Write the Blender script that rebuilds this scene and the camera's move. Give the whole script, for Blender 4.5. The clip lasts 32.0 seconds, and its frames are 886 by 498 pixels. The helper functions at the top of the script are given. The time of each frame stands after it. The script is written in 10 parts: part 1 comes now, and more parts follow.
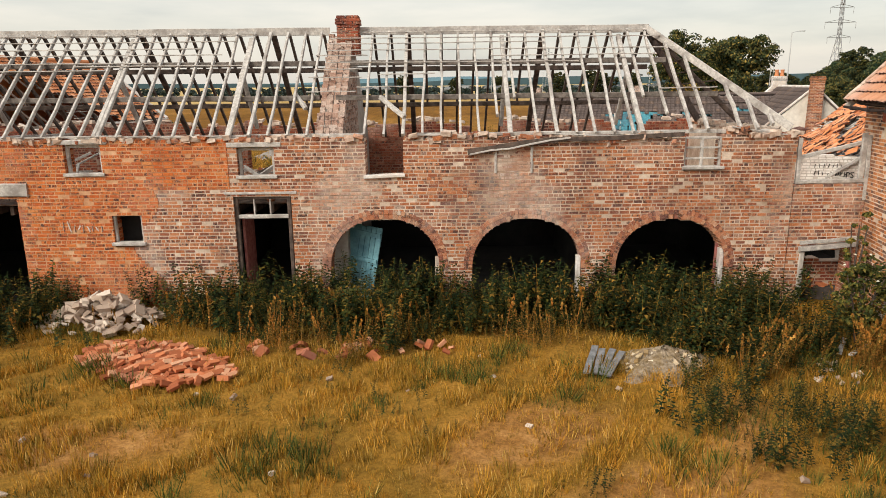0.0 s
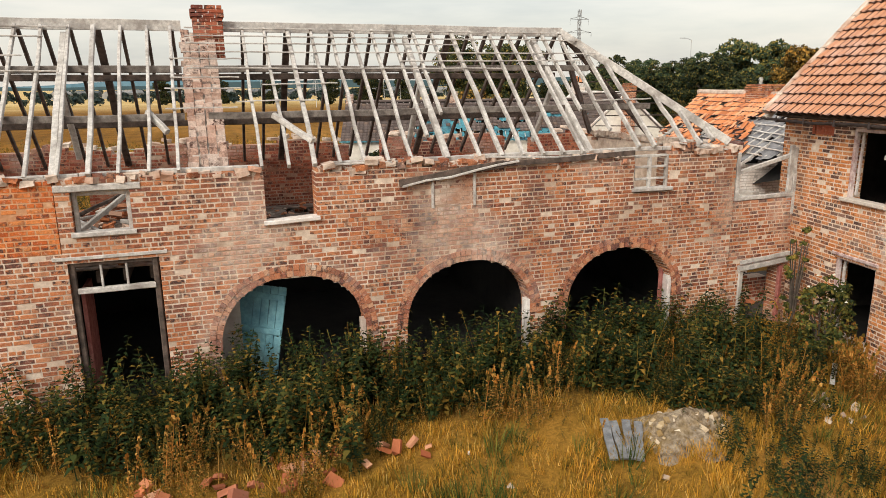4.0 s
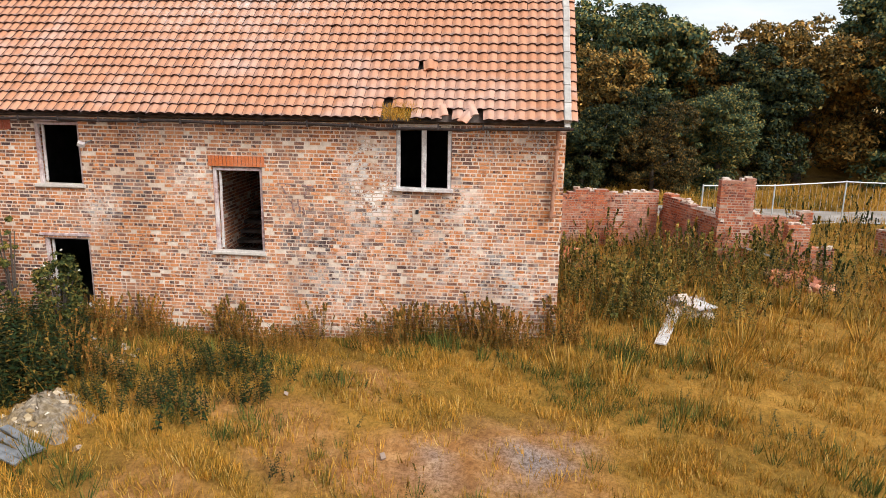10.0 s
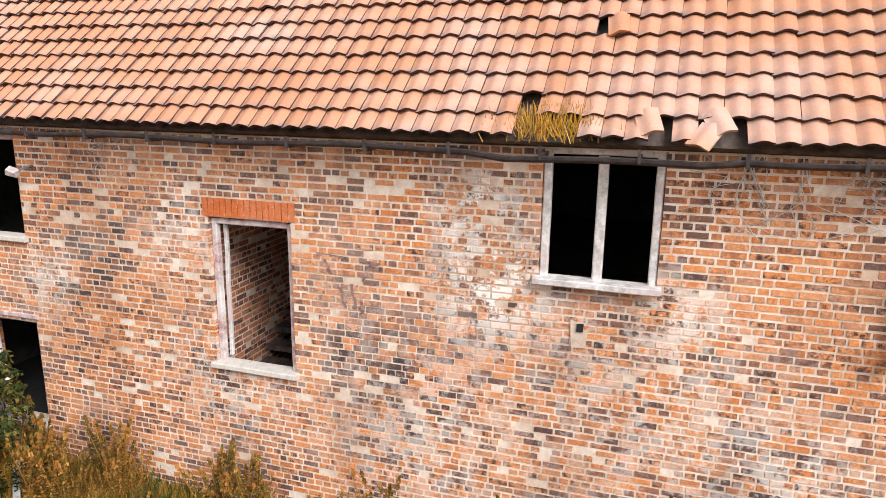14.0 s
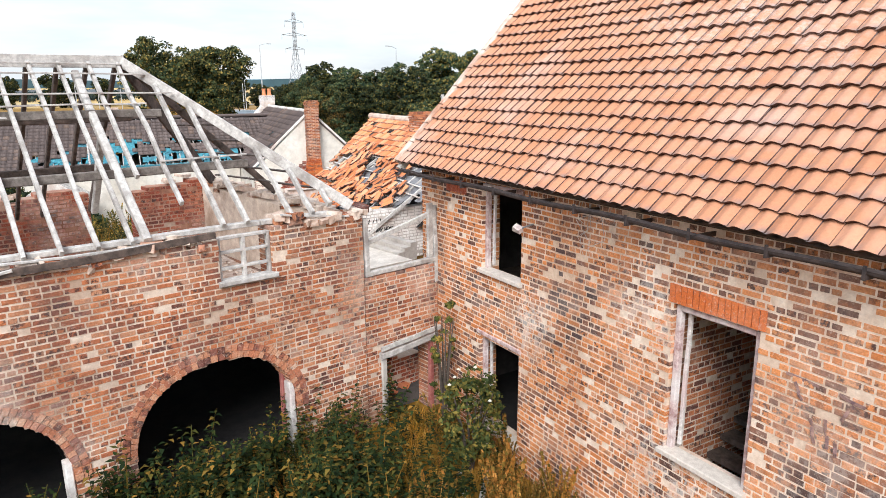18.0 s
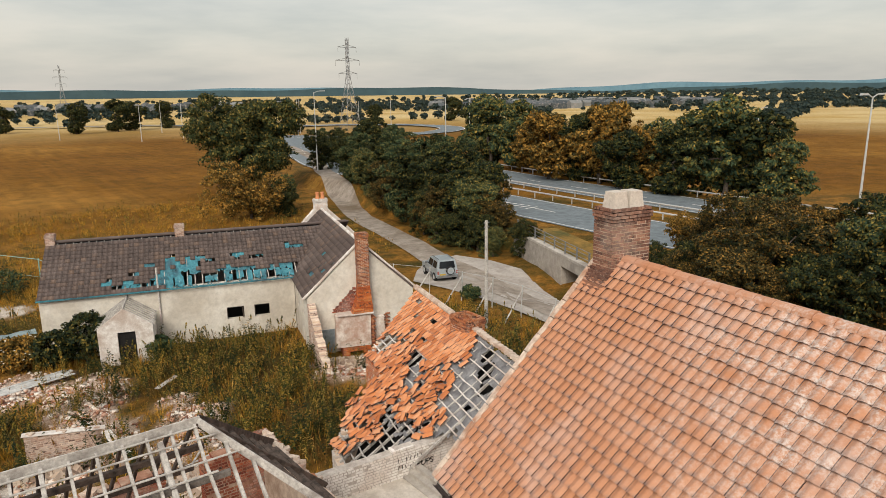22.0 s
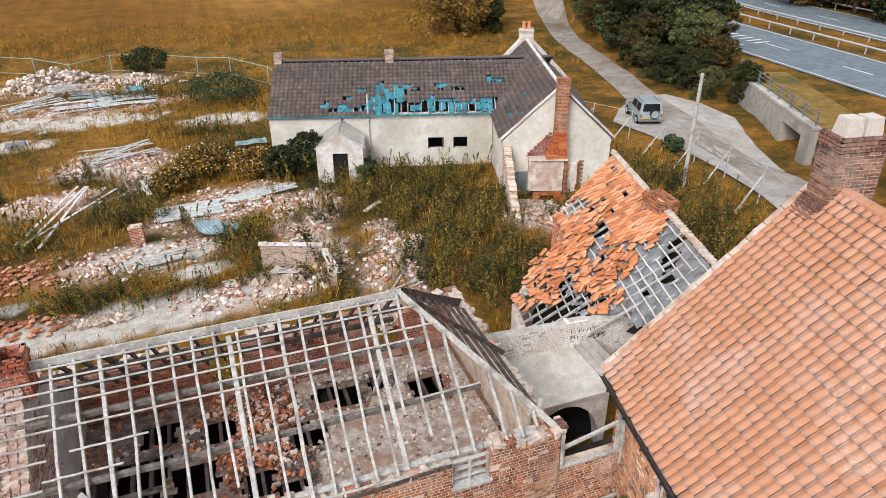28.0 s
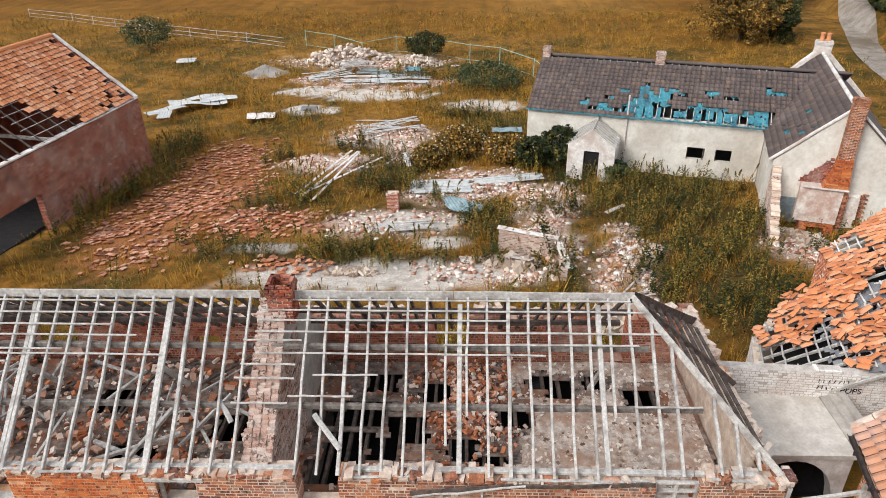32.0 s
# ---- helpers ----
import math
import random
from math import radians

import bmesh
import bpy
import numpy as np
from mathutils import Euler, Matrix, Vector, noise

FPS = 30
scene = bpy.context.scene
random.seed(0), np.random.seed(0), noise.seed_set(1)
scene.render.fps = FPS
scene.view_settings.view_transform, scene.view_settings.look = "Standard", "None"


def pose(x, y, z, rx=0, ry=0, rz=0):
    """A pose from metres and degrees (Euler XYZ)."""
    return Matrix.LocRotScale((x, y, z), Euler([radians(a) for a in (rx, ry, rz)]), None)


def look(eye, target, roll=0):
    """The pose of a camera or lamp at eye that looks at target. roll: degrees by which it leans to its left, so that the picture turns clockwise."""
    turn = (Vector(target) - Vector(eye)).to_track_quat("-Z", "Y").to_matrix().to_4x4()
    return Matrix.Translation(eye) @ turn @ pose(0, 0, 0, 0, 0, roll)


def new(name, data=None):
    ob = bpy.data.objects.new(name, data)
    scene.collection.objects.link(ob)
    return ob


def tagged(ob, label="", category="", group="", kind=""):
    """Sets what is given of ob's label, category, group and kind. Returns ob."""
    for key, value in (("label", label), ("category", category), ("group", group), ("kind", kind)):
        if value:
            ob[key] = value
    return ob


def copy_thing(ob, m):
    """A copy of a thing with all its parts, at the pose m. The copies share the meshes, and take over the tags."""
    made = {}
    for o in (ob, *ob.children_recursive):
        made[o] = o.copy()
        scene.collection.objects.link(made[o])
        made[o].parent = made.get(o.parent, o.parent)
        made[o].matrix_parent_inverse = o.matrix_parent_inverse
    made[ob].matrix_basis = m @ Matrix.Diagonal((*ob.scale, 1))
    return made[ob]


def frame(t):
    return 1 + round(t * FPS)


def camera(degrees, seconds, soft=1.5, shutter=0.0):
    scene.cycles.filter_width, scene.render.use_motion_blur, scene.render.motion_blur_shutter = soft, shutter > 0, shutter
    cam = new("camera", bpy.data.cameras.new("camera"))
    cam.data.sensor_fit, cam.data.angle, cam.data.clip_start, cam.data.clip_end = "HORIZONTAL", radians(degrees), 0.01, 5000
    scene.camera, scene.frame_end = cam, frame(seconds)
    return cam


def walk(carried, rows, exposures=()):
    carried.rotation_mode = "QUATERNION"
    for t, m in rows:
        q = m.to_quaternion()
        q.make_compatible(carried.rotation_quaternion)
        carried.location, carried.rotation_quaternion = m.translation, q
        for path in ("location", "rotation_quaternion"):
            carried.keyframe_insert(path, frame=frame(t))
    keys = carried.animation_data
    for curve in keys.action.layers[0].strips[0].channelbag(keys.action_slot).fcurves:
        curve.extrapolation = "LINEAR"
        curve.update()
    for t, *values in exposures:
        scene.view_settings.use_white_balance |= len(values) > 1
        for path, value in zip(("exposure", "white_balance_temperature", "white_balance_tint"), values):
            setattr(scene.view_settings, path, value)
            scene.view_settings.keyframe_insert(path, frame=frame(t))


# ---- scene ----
cam = camera(66.2, 32.0, soft=0.6)
METRES, EYE, TILT, LEAN, TURN = 30.0, 5.2, -13.5, 0.6, 0.0
ROWS = [
    (0.0, 0.0, 0.0, 0.0, 0.0, 0.0, -0.0),
    (0.5, -0.0059, 0.0294, 0.0088, -0.06, -0.03, 0.01),
    (1.0, -0.0124, 0.0571, 0.0163, -0.08, -0.07, 0.01),
    (1.5, -0.0194, 0.0783, 0.0223, -0.1, -0.09, 0.04),
    (2.0, -0.0288, 0.0964, 0.0284, -0.19, -0.11, 0.05),
    (2.5, -0.0382, 0.1076, 0.0313, -2.83, -0.08, 0.69),
    (3.0, -0.0564, 0.1161, 0.0338, -8.74, -0.11, 2.02),
    (3.5, -0.0729, 0.1209, 0.0351, -13.94, -0.25, 3.3),
    (5.5, -0.149, 0.1461, 0.0448, -33.62, -1.96, 7.54),
    (6.0, -0.1697, 0.1592, 0.0494, -39.22, -2.79, 8.47),
    (6.5, -0.1868, 0.1697, 0.0522, -43.91, -3.47, 9.23),
    (7.0, -0.2059, 0.1818, 0.0551, -50.79, -4.66, 10.19),
    (7.5, -0.2207, 0.1919, 0.0567, -57.62, -5.88, 11.02),
    (8.0, -0.229, 0.1989, 0.0576, -67.82, -7.94, 11.99),
    (8.5, -0.2335, 0.2049, 0.0574, -77.46, -9.92, 12.44),
    (9.0, -0.232, 0.206, 0.0563, -88.49, -12.33, 12.62),
    (9.5, -0.2265, 0.2036, 0.0538, -94.62, -13.67, 12.61),
    (10.0, -0.2215, 0.2049, 0.0522, -94.92, -13.76, 12.58),
    (10.5, -0.21, 0.2051, 0.0514, -95.0, -13.78, 12.58),
    (11.0, -0.1831, 0.2038, 0.0509, -95.08, -13.77, 12.61),
    (11.5, -0.146, 0.2034, 0.0507, -95.21, -13.79, 12.6),
    (12.0, -0.0988, 0.2019, 0.0507, -95.38, -13.8, 12.59),
    (12.5, -0.0618, 0.2022, 0.0507, -94.18, -13.49, 12.64),
    (13.0, -0.021, 0.2023, 0.05, -91.16, -12.79, 12.64),
    (13.5, 0.0107, 0.2012, 0.0496, -86.89, -12.0, 12.66),
    (15.5, 0.062, 0.2002, 0.0479, -65.95, -7.62, 11.82),
    (16.0, 0.0592, 0.1984, 0.0469, -60.34, -6.56, 11.38),
    (16.5, 0.0582, 0.1972, 0.0458, -55.27, -5.62, 10.89),
    (17.0, 0.0548, 0.1967, 0.0445, -49.33, -4.49, 10.17),
    (17.5, 0.0517, 0.1956, 0.0536, -43.95, -3.52, 9.38),
    (18.0, 0.0524, 0.1908, 0.0803, -40.49, -2.89, 8.77),
    (18.5, 0.0564, 0.1827, 0.1102, -40.06, -2.85, 8.78),
    (19.0, 0.0591, 0.1732, 0.1434, -40.07, -2.86, 8.83),
    (19.5, 0.0608, 0.1643, 0.1717, -40.11, -2.74, 8.77),
    (20.0, 0.0634, 0.1553, 0.2035, -40.02, -2.6, 8.75),
    (20.5, 0.0623, 0.146, 0.2329, -39.58, -2.43, 8.74),
    (21.0, 0.0608, 0.1378, 0.2624, -38.88, -2.23, 8.68),
    (21.5, 0.0604, 0.1342, 0.28, -37.4, -1.95, 8.42),
    (22.0, 0.0587, 0.1308, 0.296, -36.31, -1.76, 8.26),
    (22.5, 0.0592, 0.1283, 0.3083, -36.3, -4.63, 8.22),
    (23.0, 0.0584, 0.1266, 0.3224, -36.31, -7.23, 8.21),
    (23.5, 0.0585, 0.1252, 0.3324, -36.28, -10.45, 8.11),
    (24.0, 0.0596, 0.1234, 0.343, -36.24, -14.89, 8.04),
    (24.5, 0.059, 0.1218, 0.3504, -35.79, -17.65, 7.91),
    (25.0, 0.0585, 0.1206, 0.3559, -34.68, -17.52, 7.69),
    (25.5, 0.0596, 0.1196, 0.3589, -31.98, -17.15, 7.14),
    (27.5, 0.0603, 0.1184, 0.3635, -22.1, -16.14, 5.06),
    (28.0, 0.0592, 0.1191, 0.3637, -19.51, -15.9, 4.45),
    (28.5, 0.0589, 0.1187, 0.364, -17.29, -15.76, 3.93),
    (29.0, 0.0595, 0.1184, 0.3648, -14.67, -15.59, 3.23),
    (29.5, 0.0591, 0.1191, 0.3648, -12.21, -15.46, 2.66),
    (30.0, 0.0571, 0.1184, 0.3637, -9.46, -15.38, 2.12),
    (30.5, 0.0552, 0.1172, 0.3633, -7.08, -15.32, 1.65),
    (31.0, 0.0533, 0.1185, 0.3625, -4.35, -15.25, 1.01),
    (31.5, 0.0521, 0.1175, 0.3625, -1.85, -15.23, 0.48),
    (32.0, 0.0523, 0.116, 0.3587, 1.77, -15.29, -0.31),
]
walk(cam, [(t, pose(0, 0, EYE, TILT, LEAN, TURN) @ pose(METRES * x, METRES * y, METRES * z, 90 + pitch, roll, yaw)) for t, x, y, z, yaw, pitch, roll in ROWS],
     [(0, 0.04, 6950, 10), (7, 0.1, 6500, 10), (9, 0.24, 6150, 10), (11, 0.36, 6050, 10), (13.5, 0.46, 5950, 10), (16, 0.58, 5900, 10), (18.5, 0.36, 5900, 10), (19.5, 0.12, 6150, 10), (20.5, -0.1, 6450, 10), (22, -0.28, 6900, 10), (24, -0.02, 6550, 10), (28, 0.06, 6050, 10), (32, 0.06, 6100, 10)])

# ---- world, sun, exposure ----
world = bpy.data.worlds.new("overcast_sky")
scene.world = world
world.use_nodes = True
wn, wl = world.node_tree.nodes, world.node_tree.links
wn.clear()
sky = wn.new("ShaderNodeTexSky")
sky.sky_type = "NISHITA"
sky.sun_disc = False
sky.sun_elevation, sky.sun_rotation = radians(45), radians(228)
sky.dust_density, sky.air_density = 3.0, 1.2
wco = wn.new("ShaderNodeTexCoord")
wmap = wn.new("ShaderNodeMapping")
wmap.inputs["Scale"].default_value = (1.2, 1.2, 6.5)
cloud = wn.new("ShaderNodeTexNoise")
cloud.inputs["Scale"].default_value, cloud.inputs["Detail"].default_value, cloud.inputs["Roughness"].default_value = 2.4, 5.0, 0.55
cramp = wn.new("ShaderNodeValToRGB")
for pos, col in ((0.30, (0.66, 0.69, 0.70, 1)), (0.46, (0.84, 0.845, 0.82, 1)), (0.60, (0.98, 0.95, 0.90, 1))):
    e = cramp.color_ramp.elements.new(pos)
    e.color = col
cramp.color_ramp.elements.remove(cramp.color_ramp.elements[0])
cramp.color_ramp.elements.remove(cramp.color_ramp.elements[-1])
wsky, wcl, wadd, wout = wn.new("ShaderNodeBackground"), wn.new("ShaderNodeBackground"), wn.new("ShaderNodeAddShader"), wn.new("ShaderNodeOutputWorld")
wsky.inputs["Strength"].default_value = 0.05
wcl.inputs["Strength"].default_value = 0.72
wl.new(wco.outputs["Generated"], wmap.inputs["Vector"])
wl.new(wmap.outputs["Vector"], cloud.inputs["Vector"])
wl.new(cloud.outputs["Fac"], cramp.inputs["Fac"])
wl.new(cramp.outputs["Color"], wcl.inputs["Color"])
wl.new(sky.outputs["Color"], wsky.inputs["Color"])
wl.new(wsky.outputs[0], wadd.inputs[0])
wl.new(wcl.outputs[0], wadd.inputs[1])
wl.new(wadd.outputs[0], wout.inputs["Surface"])
sun_data = bpy.data.lights.new("sun", "SUN")
sun_data.energy, sun_data.angle, sun_data.color = 2.9, radians(30), (1.0, 0.94, 0.86)
sun_ob = new("sun", sun_data)
sun_ob.matrix_world = look((-42, -28, 50), (6, 12, 0))
scene.view_settings.exposure = 0.0


# ---- materials ----
def material(name, build, rough=0.9, metal=0.0, spec=0.3):
    """A node material; build(node, link, coord) gives a colour socket and, or None, a height socket with its depth."""
    m = bpy.data.materials.new(name)
    m.use_nodes = True
    nt = m.node_tree
    bsdf = nt.nodes["Principled BSDF"]
    bsdf.inputs["Roughness"].default_value = rough
    bsdf.inputs["Metallic"].default_value = metal
    bsdf.inputs["Specular IOR Level"].default_value = spec
    coord = nt.nodes.new("ShaderNodeTexCoord").outputs["Object"]
    col, height = build(nt.nodes.new, nt.links.new, coord)
    nt.links.new(col, bsdf.inputs["Base Color"])
    if height:
        bump = nt.nodes.new("ShaderNodeBump")
        bump.inputs["Distance"].default_value = height[1]
        bump.inputs["Strength"].default_value = 0.8
        nt.links.new(height[0], bump.inputs["Height"])
        nt.links.new(bump.outputs["Normal"], bsdf.inputs["Normal"])
    return m


def n_noise(node, link, vec, scale, detail=4.0, rough=0.6, stretch=None):
    if stretch:
        mp = node("ShaderNodeMapping")
        mp.inputs["Scale"].default_value = stretch
        link(vec, mp.inputs["Vector"])
        vec = mp.outputs["Vector"]
    n = node("ShaderNodeTexNoise")
    n.inputs["Scale"].default_value, n.inputs["Detail"].default_value, n.inputs["Roughness"].default_value = scale, detail, rough
    link(vec, n.inputs["Vector"])
    return n.outputs["Fac"]


def n_ramp(node, link, fac, stops, constant=False):
    r = node("ShaderNodeValToRGB")
    ramp = r.color_ramp
    if constant:
        ramp.interpolation = "CONSTANT"
    while len(ramp.elements) < len(stops):
        ramp.elements.new(0.5)
    for e, (p, c) in zip(ramp.elements, stops):
        e.position, e.color = p, (*c, 1) if len(c) == 3 else c
    link(fac, r.inputs["Fac"])
    return r.outputs["Color"]


def n_mix(node, link, fac, a, b, mode="MIX"):
    m = node("ShaderNodeMix")
    m.data_type, m.blend_type = "RGBA", mode
    for sock, v in ((m.inputs[0], fac), (m.inputs[6], a), (m.inputs[7], b)):
        if isinstance(v, (int, float)):
            sock.default_value = v
        elif isinstance(v, tuple):
            sock.default_value = (*v, 1)
        else:
            link(v, sock)
    return m.outputs[2]


def n_step(node, link, fac, lo, hi):
    m = node("ShaderNodeMapRange")
    m.inputs["From Min"].default_value, m.inputs["From Max"].default_value = lo, hi
    link(fac, m.inputs["Value"])
    return m.outputs["Result"]


def world_pos(node):
    return node("ShaderNodeNewGeometry").outputs["Position"]


def piece_random(node, single):
    return node("ShaderNodeObjectInfo").outputs["Random"] if single else node("ShaderNodeNewGeometry").outputs["Random Per Island"]


def brick_material(name, stops, single, lime=0.45, soot=0.4, washes=()):
    """Fired brick: each piece has its own tone; lime bloom, soot and old whitewash lie over it in patches."""
    def build(node, link, coord):
        pos = world_pos(node)
        rand = piece_random(node, single)
        zone = n_step(node, link, n_noise(node, link, pos, 0.7, 5, 0.65), 0.30, 0.70)
        tone = node("ShaderNodeMix")
        tone.inputs[0].default_value = 0.42
        link(rand, tone.inputs[2])
        link(zone, tone.inputs[3])
        col = n_ramp(node, link, tone.outputs[0], stops)
        grain = n_noise(node, link, pos, 38, 5, 0.7)
        col = n_mix(node, link, 0.55, col, n_ramp(node, link, grain, ((0.3, (0.25, 0.22, 0.22)), (0.62, (1, 1, 1)))), "MULTIPLY")
        wn1 = node("ShaderNodeTexWhiteNoise")
        wn1.noise_dimensions = "1D"
        link(rand, wn1.inputs["W"])
        worn = n_mix(node, link, 1.0, n_step(node, link, n_noise(node, link, pos, 13, 4, 0.7), 0.46, 0.58), n_step(node, link, wn1.outputs["Value"], 0.25, 0.85), "MULTIPLY")
        col = n_mix(node, link, worn, col, (0.085, 0.045, 0.038))
        smear = n_step(node, link, n_noise(node, link, pos, 22, 5, 0.75), 0.55, 0.68)
        sm = node("ShaderNodeMath")
        sm.operation = "MULTIPLY"
        sm.inputs[1].default_value = 0.5
        link(smear, sm.inputs[0])
        col = n_mix(node, link, sm.outputs[0], col, (0.70, 0.56, 0.45))
        big = n_noise(node, link, pos, 0.55, 5, 0.62)
        fine = n_noise(node, link, pos, 9, 4, 0.7)
        limef = n_mix(node, link, 0.5, n_step(node, link, big, 0.52, 0.72), n_step(node, link, fine, 0.45, 0.65), "MULTIPLY")
        sc = node("ShaderNodeMath")
        sc.operation = "MULTIPLY"
        sc.inputs[1].default_value = lime
        link(limef, sc.inputs[0])
        col = n_mix(node, link, sc.outputs[0], col, (0.74, 0.65, 0.57))
        for cx, cy, cz, r, amount in washes:
            dv = node("ShaderNodeVectorMath")
            dv.operation = "DISTANCE"
            dv.inputs[1].default_value = (cx, cy, cz)
            link(pos, dv.inputs[0])
            near = n_step(node, link, dv.outputs["Value"], r, r * 0.25)
            f = n_mix(node, link, 1.0, near, n_step(node, link, n_noise(node, link, pos, 4.5, 8, 0.75), 0.47, 0.53), "MULTIPLY")
            am = node("ShaderNodeMath")
            am.operation = "MULTIPLY"
            am.inputs[1].default_value = amount
            link(f, am.inputs[0])
            col = n_mix(node, link, am.outputs[0], col, (0.84, 0.79, 0.73))
        dark = n_noise(node, link, pos, 0.8, 6, 0.7, (1, 1, 0.7))
        so = node("ShaderNodeMath")
        so.operation = "MULTIPLY"
        so.inputs[1].default_value = soot
        link(n_step(node, link, dark, 0.52, 0.66), so.inputs[0])
        col = n_mix(node, link, so.outputs[0], col, (0.07, 0.06, 0.065))
        return col, (grain, 0.006)
    return material(name, build, 0.92, spec=0.15)


HOUSE_STOPS = ((0.0, (0.05, 0.036, 0.038)), (0.17, (0.14, 0.078, 0.062)), (0.30, (0.30, 0.145, 0.095)), (0.40, (0.64, 0.235, 0.08)), (0.60, (0.76, 0.30, 0.105)), (0.76, (0.72, 0.33, 0.15)), (0.90, (0.48, 0.24, 0.14)), (1.0, (0.64, 0.36, 0.21)))
STACK_STOPS = ((0.0, (0.07, 0.05, 0.05)), (0.3, (0.20, 0.11, 0.085)), (0.65, (0.34, 0.165, 0.115)), (0.9, (0.46, 0.25, 0.17)), (1.0, (0.58, 0.42, 0.33)))
BARN_STOPS = ((0.0, (0.09, 0.055, 0.05)), (0.18, (0.23, 0.095, 0.07)), (0.36, (0.45, 0.155, 0.075)), (0.58, (0.60, 0.225, 0.095)), (0.76, (0.58, 0.29, 0.165)), (0.9, (0.36, 0.24, 0.20)), (1.0, (0.68, 0.52, 0.42)))
NEW_STOPS = ((0.0, (0.34, 0.075, 0.03)), (0.4, (0.62, 0.15, 0.04)), (0.7, (0.72, 0.215, 0.06)), (0.9, (0.74, 0.32, 0.12)), (1.0, (0.78, 0.46, 0.26)))
RED_STOPS = ((0.0, (0.12, 0.035, 0.03)), (0.4, (0.40, 0.10, 0.055)), (0.75, (0.54, 0.18, 0.095)), (1.0, (0.58, 0.38, 0.29)))
ARCH_STOPS = ((0.0, (0.10, 0.055, 0.055)), (0.25, (0.36, 0.14, 0.095)), (0.55, (0.58, 0.23, 0.12)), (0.8, (0.66, 0.37, 0.23)), (0.92, (0.80, 0.70, 0.60)), (1.0, (0.86, 0.80, 0.74)))
WASHES = ((7.4, 3.6, 1.1, 1.3, 0.5), (8.85, 10.0, 1.5, 1.2, 0.5), (8.9, 10.6, 3.3, 0.9, 0.4), (8.2, 6.75, 3.9, 0.75, 1.0), (8.15, 6.6, 3.1, 0.9, 0.95), (7.9, 5.0, 2.0, 1.9, 0.4), (8.3, 7.5, 1.3, 1.9, 0.4), (9.3, 12.9, 2.5, 0.7, 0.6), (7.8, 4.7, 3.0, 0.6, 0.6))
M_HOUSE, M_HOUSE1 = brick_material("house_brick", HOUSE_STOPS, False, 0.4, 0.55, WASHES), brick_material("house_brick_loose", HOUSE_STOPS, True, 0.4, 0.55, WASHES)
M_BARN, M_BARN1 = brick_material("barn_brick", BARN_STOPS, False, 0.85, 0.5), brick_material("barn_brick_loose", BARN_STOPS, True, 0.85, 0.5)
M_STACK = brick_material("weathered_stack_brick", STACK_STOPS, False, 0.4, 0.3)
M_NEW = brick_material("rebuilt_orange_brick", NEW_STOPS, False, 0.3, 0.15)
M_ARCH = brick_material("arch_brick", ARCH_STOPS, True, 0.6, 0.3)
M_RED = brick_material("red_brick", RED_STOPS, False, 0.8, 0.35)
M_RUIN = brick_material("ruin_brick", ((0.0, (0.14, 0.045, 0.035)), (0.3, (0.46, 0.12, 0.055)), (0.65, (0.62, 0.20, 0.085)), (0.88, (0.64, 0.33, 0.19)), (1.0, (0.80, 0.68, 0.58))), False, 0.75, 0.3)
M_PALEBRICK = brick_material("limed_brick", ((0.0, (0.46, 0.24, 0.17)), (0.4, (0.62, 0.44, 0.36)), (1.0, (0.80, 0.72, 0.66))), False, 0.7, 0.15)
M_SHEDRED = brick_material("shed_brick", ((0.0, (0.09, 0.03, 0.028)), (0.45, (0.34, 0.085, 0.05)), (0.8, (0.48, 0.155, 0.09)), (1.0, (0.62, 0.44, 0.36))), False, 0.5, 0.5)
M_RED1 = brick_material("red_brick_loose", RED_STOPS, True, 0.4, 0.45)


def plain(name, a, b, scale=6.0, rough=0.9, bump=0.004, c=None, metal=0.0, stretch=None, spec=0.3):
    """Two tones in soft patches with a finer grain; c is a stain in larger patches."""
    def build(node, link, coord):
        pos = world_pos(node)
        f = n_noise(node, link, pos, scale, 6, 0.65, stretch)
        col = n_ramp(node, link, f, ((0.35, a), (0.65, b)))
        if c:
            g = n_noise(node, link, pos, scale * 0.16, 5, 0.65)
            col = n_mix(node, link, n_step(node, link, g, 0.48, 0.66), col, c)
        h = n_noise(node, link, pos, scale * 5, 5, 0.7, stretch)
        col = n_mix(node, link, 0.4, col, n_ramp(node, link, h, ((0.3, (0.55, 0.55, 0.55)), (0.6, (1, 1, 1)))), "MULTIPLY")
        return col, (h, bump)
    return material(name, build, rough, metal, spec)


M_MORTAR = plain("lime_mortar", (0.70, 0.54, 0.41), (0.88, 0.76, 0.64), 5, c=(0.54, 0.38, 0.27))
M_MORTAR_DARK = plain("old_mortar", (0.56, 0.43, 0.34), (0.80, 0.68, 0.56), 5, c=(0.42, 0.30, 0.22))
M_NEWMORTAR = plain("orange_stained_mortar", (0.52, 0.26, 0.13), (0.74, 0.46, 0.28), 5, c=(0.44, 0.20, 0.10))
M_REDMORTAR = plain("dirty_red_mortar", (0.26, 0.12, 0.075), (0.46, 0.25, 0.17), 5, c=(0.55, 0.42, 0.33))
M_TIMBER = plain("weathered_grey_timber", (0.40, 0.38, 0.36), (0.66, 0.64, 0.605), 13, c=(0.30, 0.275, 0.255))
M_PURLIN = plain("dark_grey_purlin", (0.11, 0.095, 0.085), (0.27, 0.24, 0.215), 9, c=(0.10, 0.08, 0.07))
M_TIMBER_DARK = plain("dark_timber", (0.05, 0.04, 0.035), (0.16, 0.12, 0.10), 6)
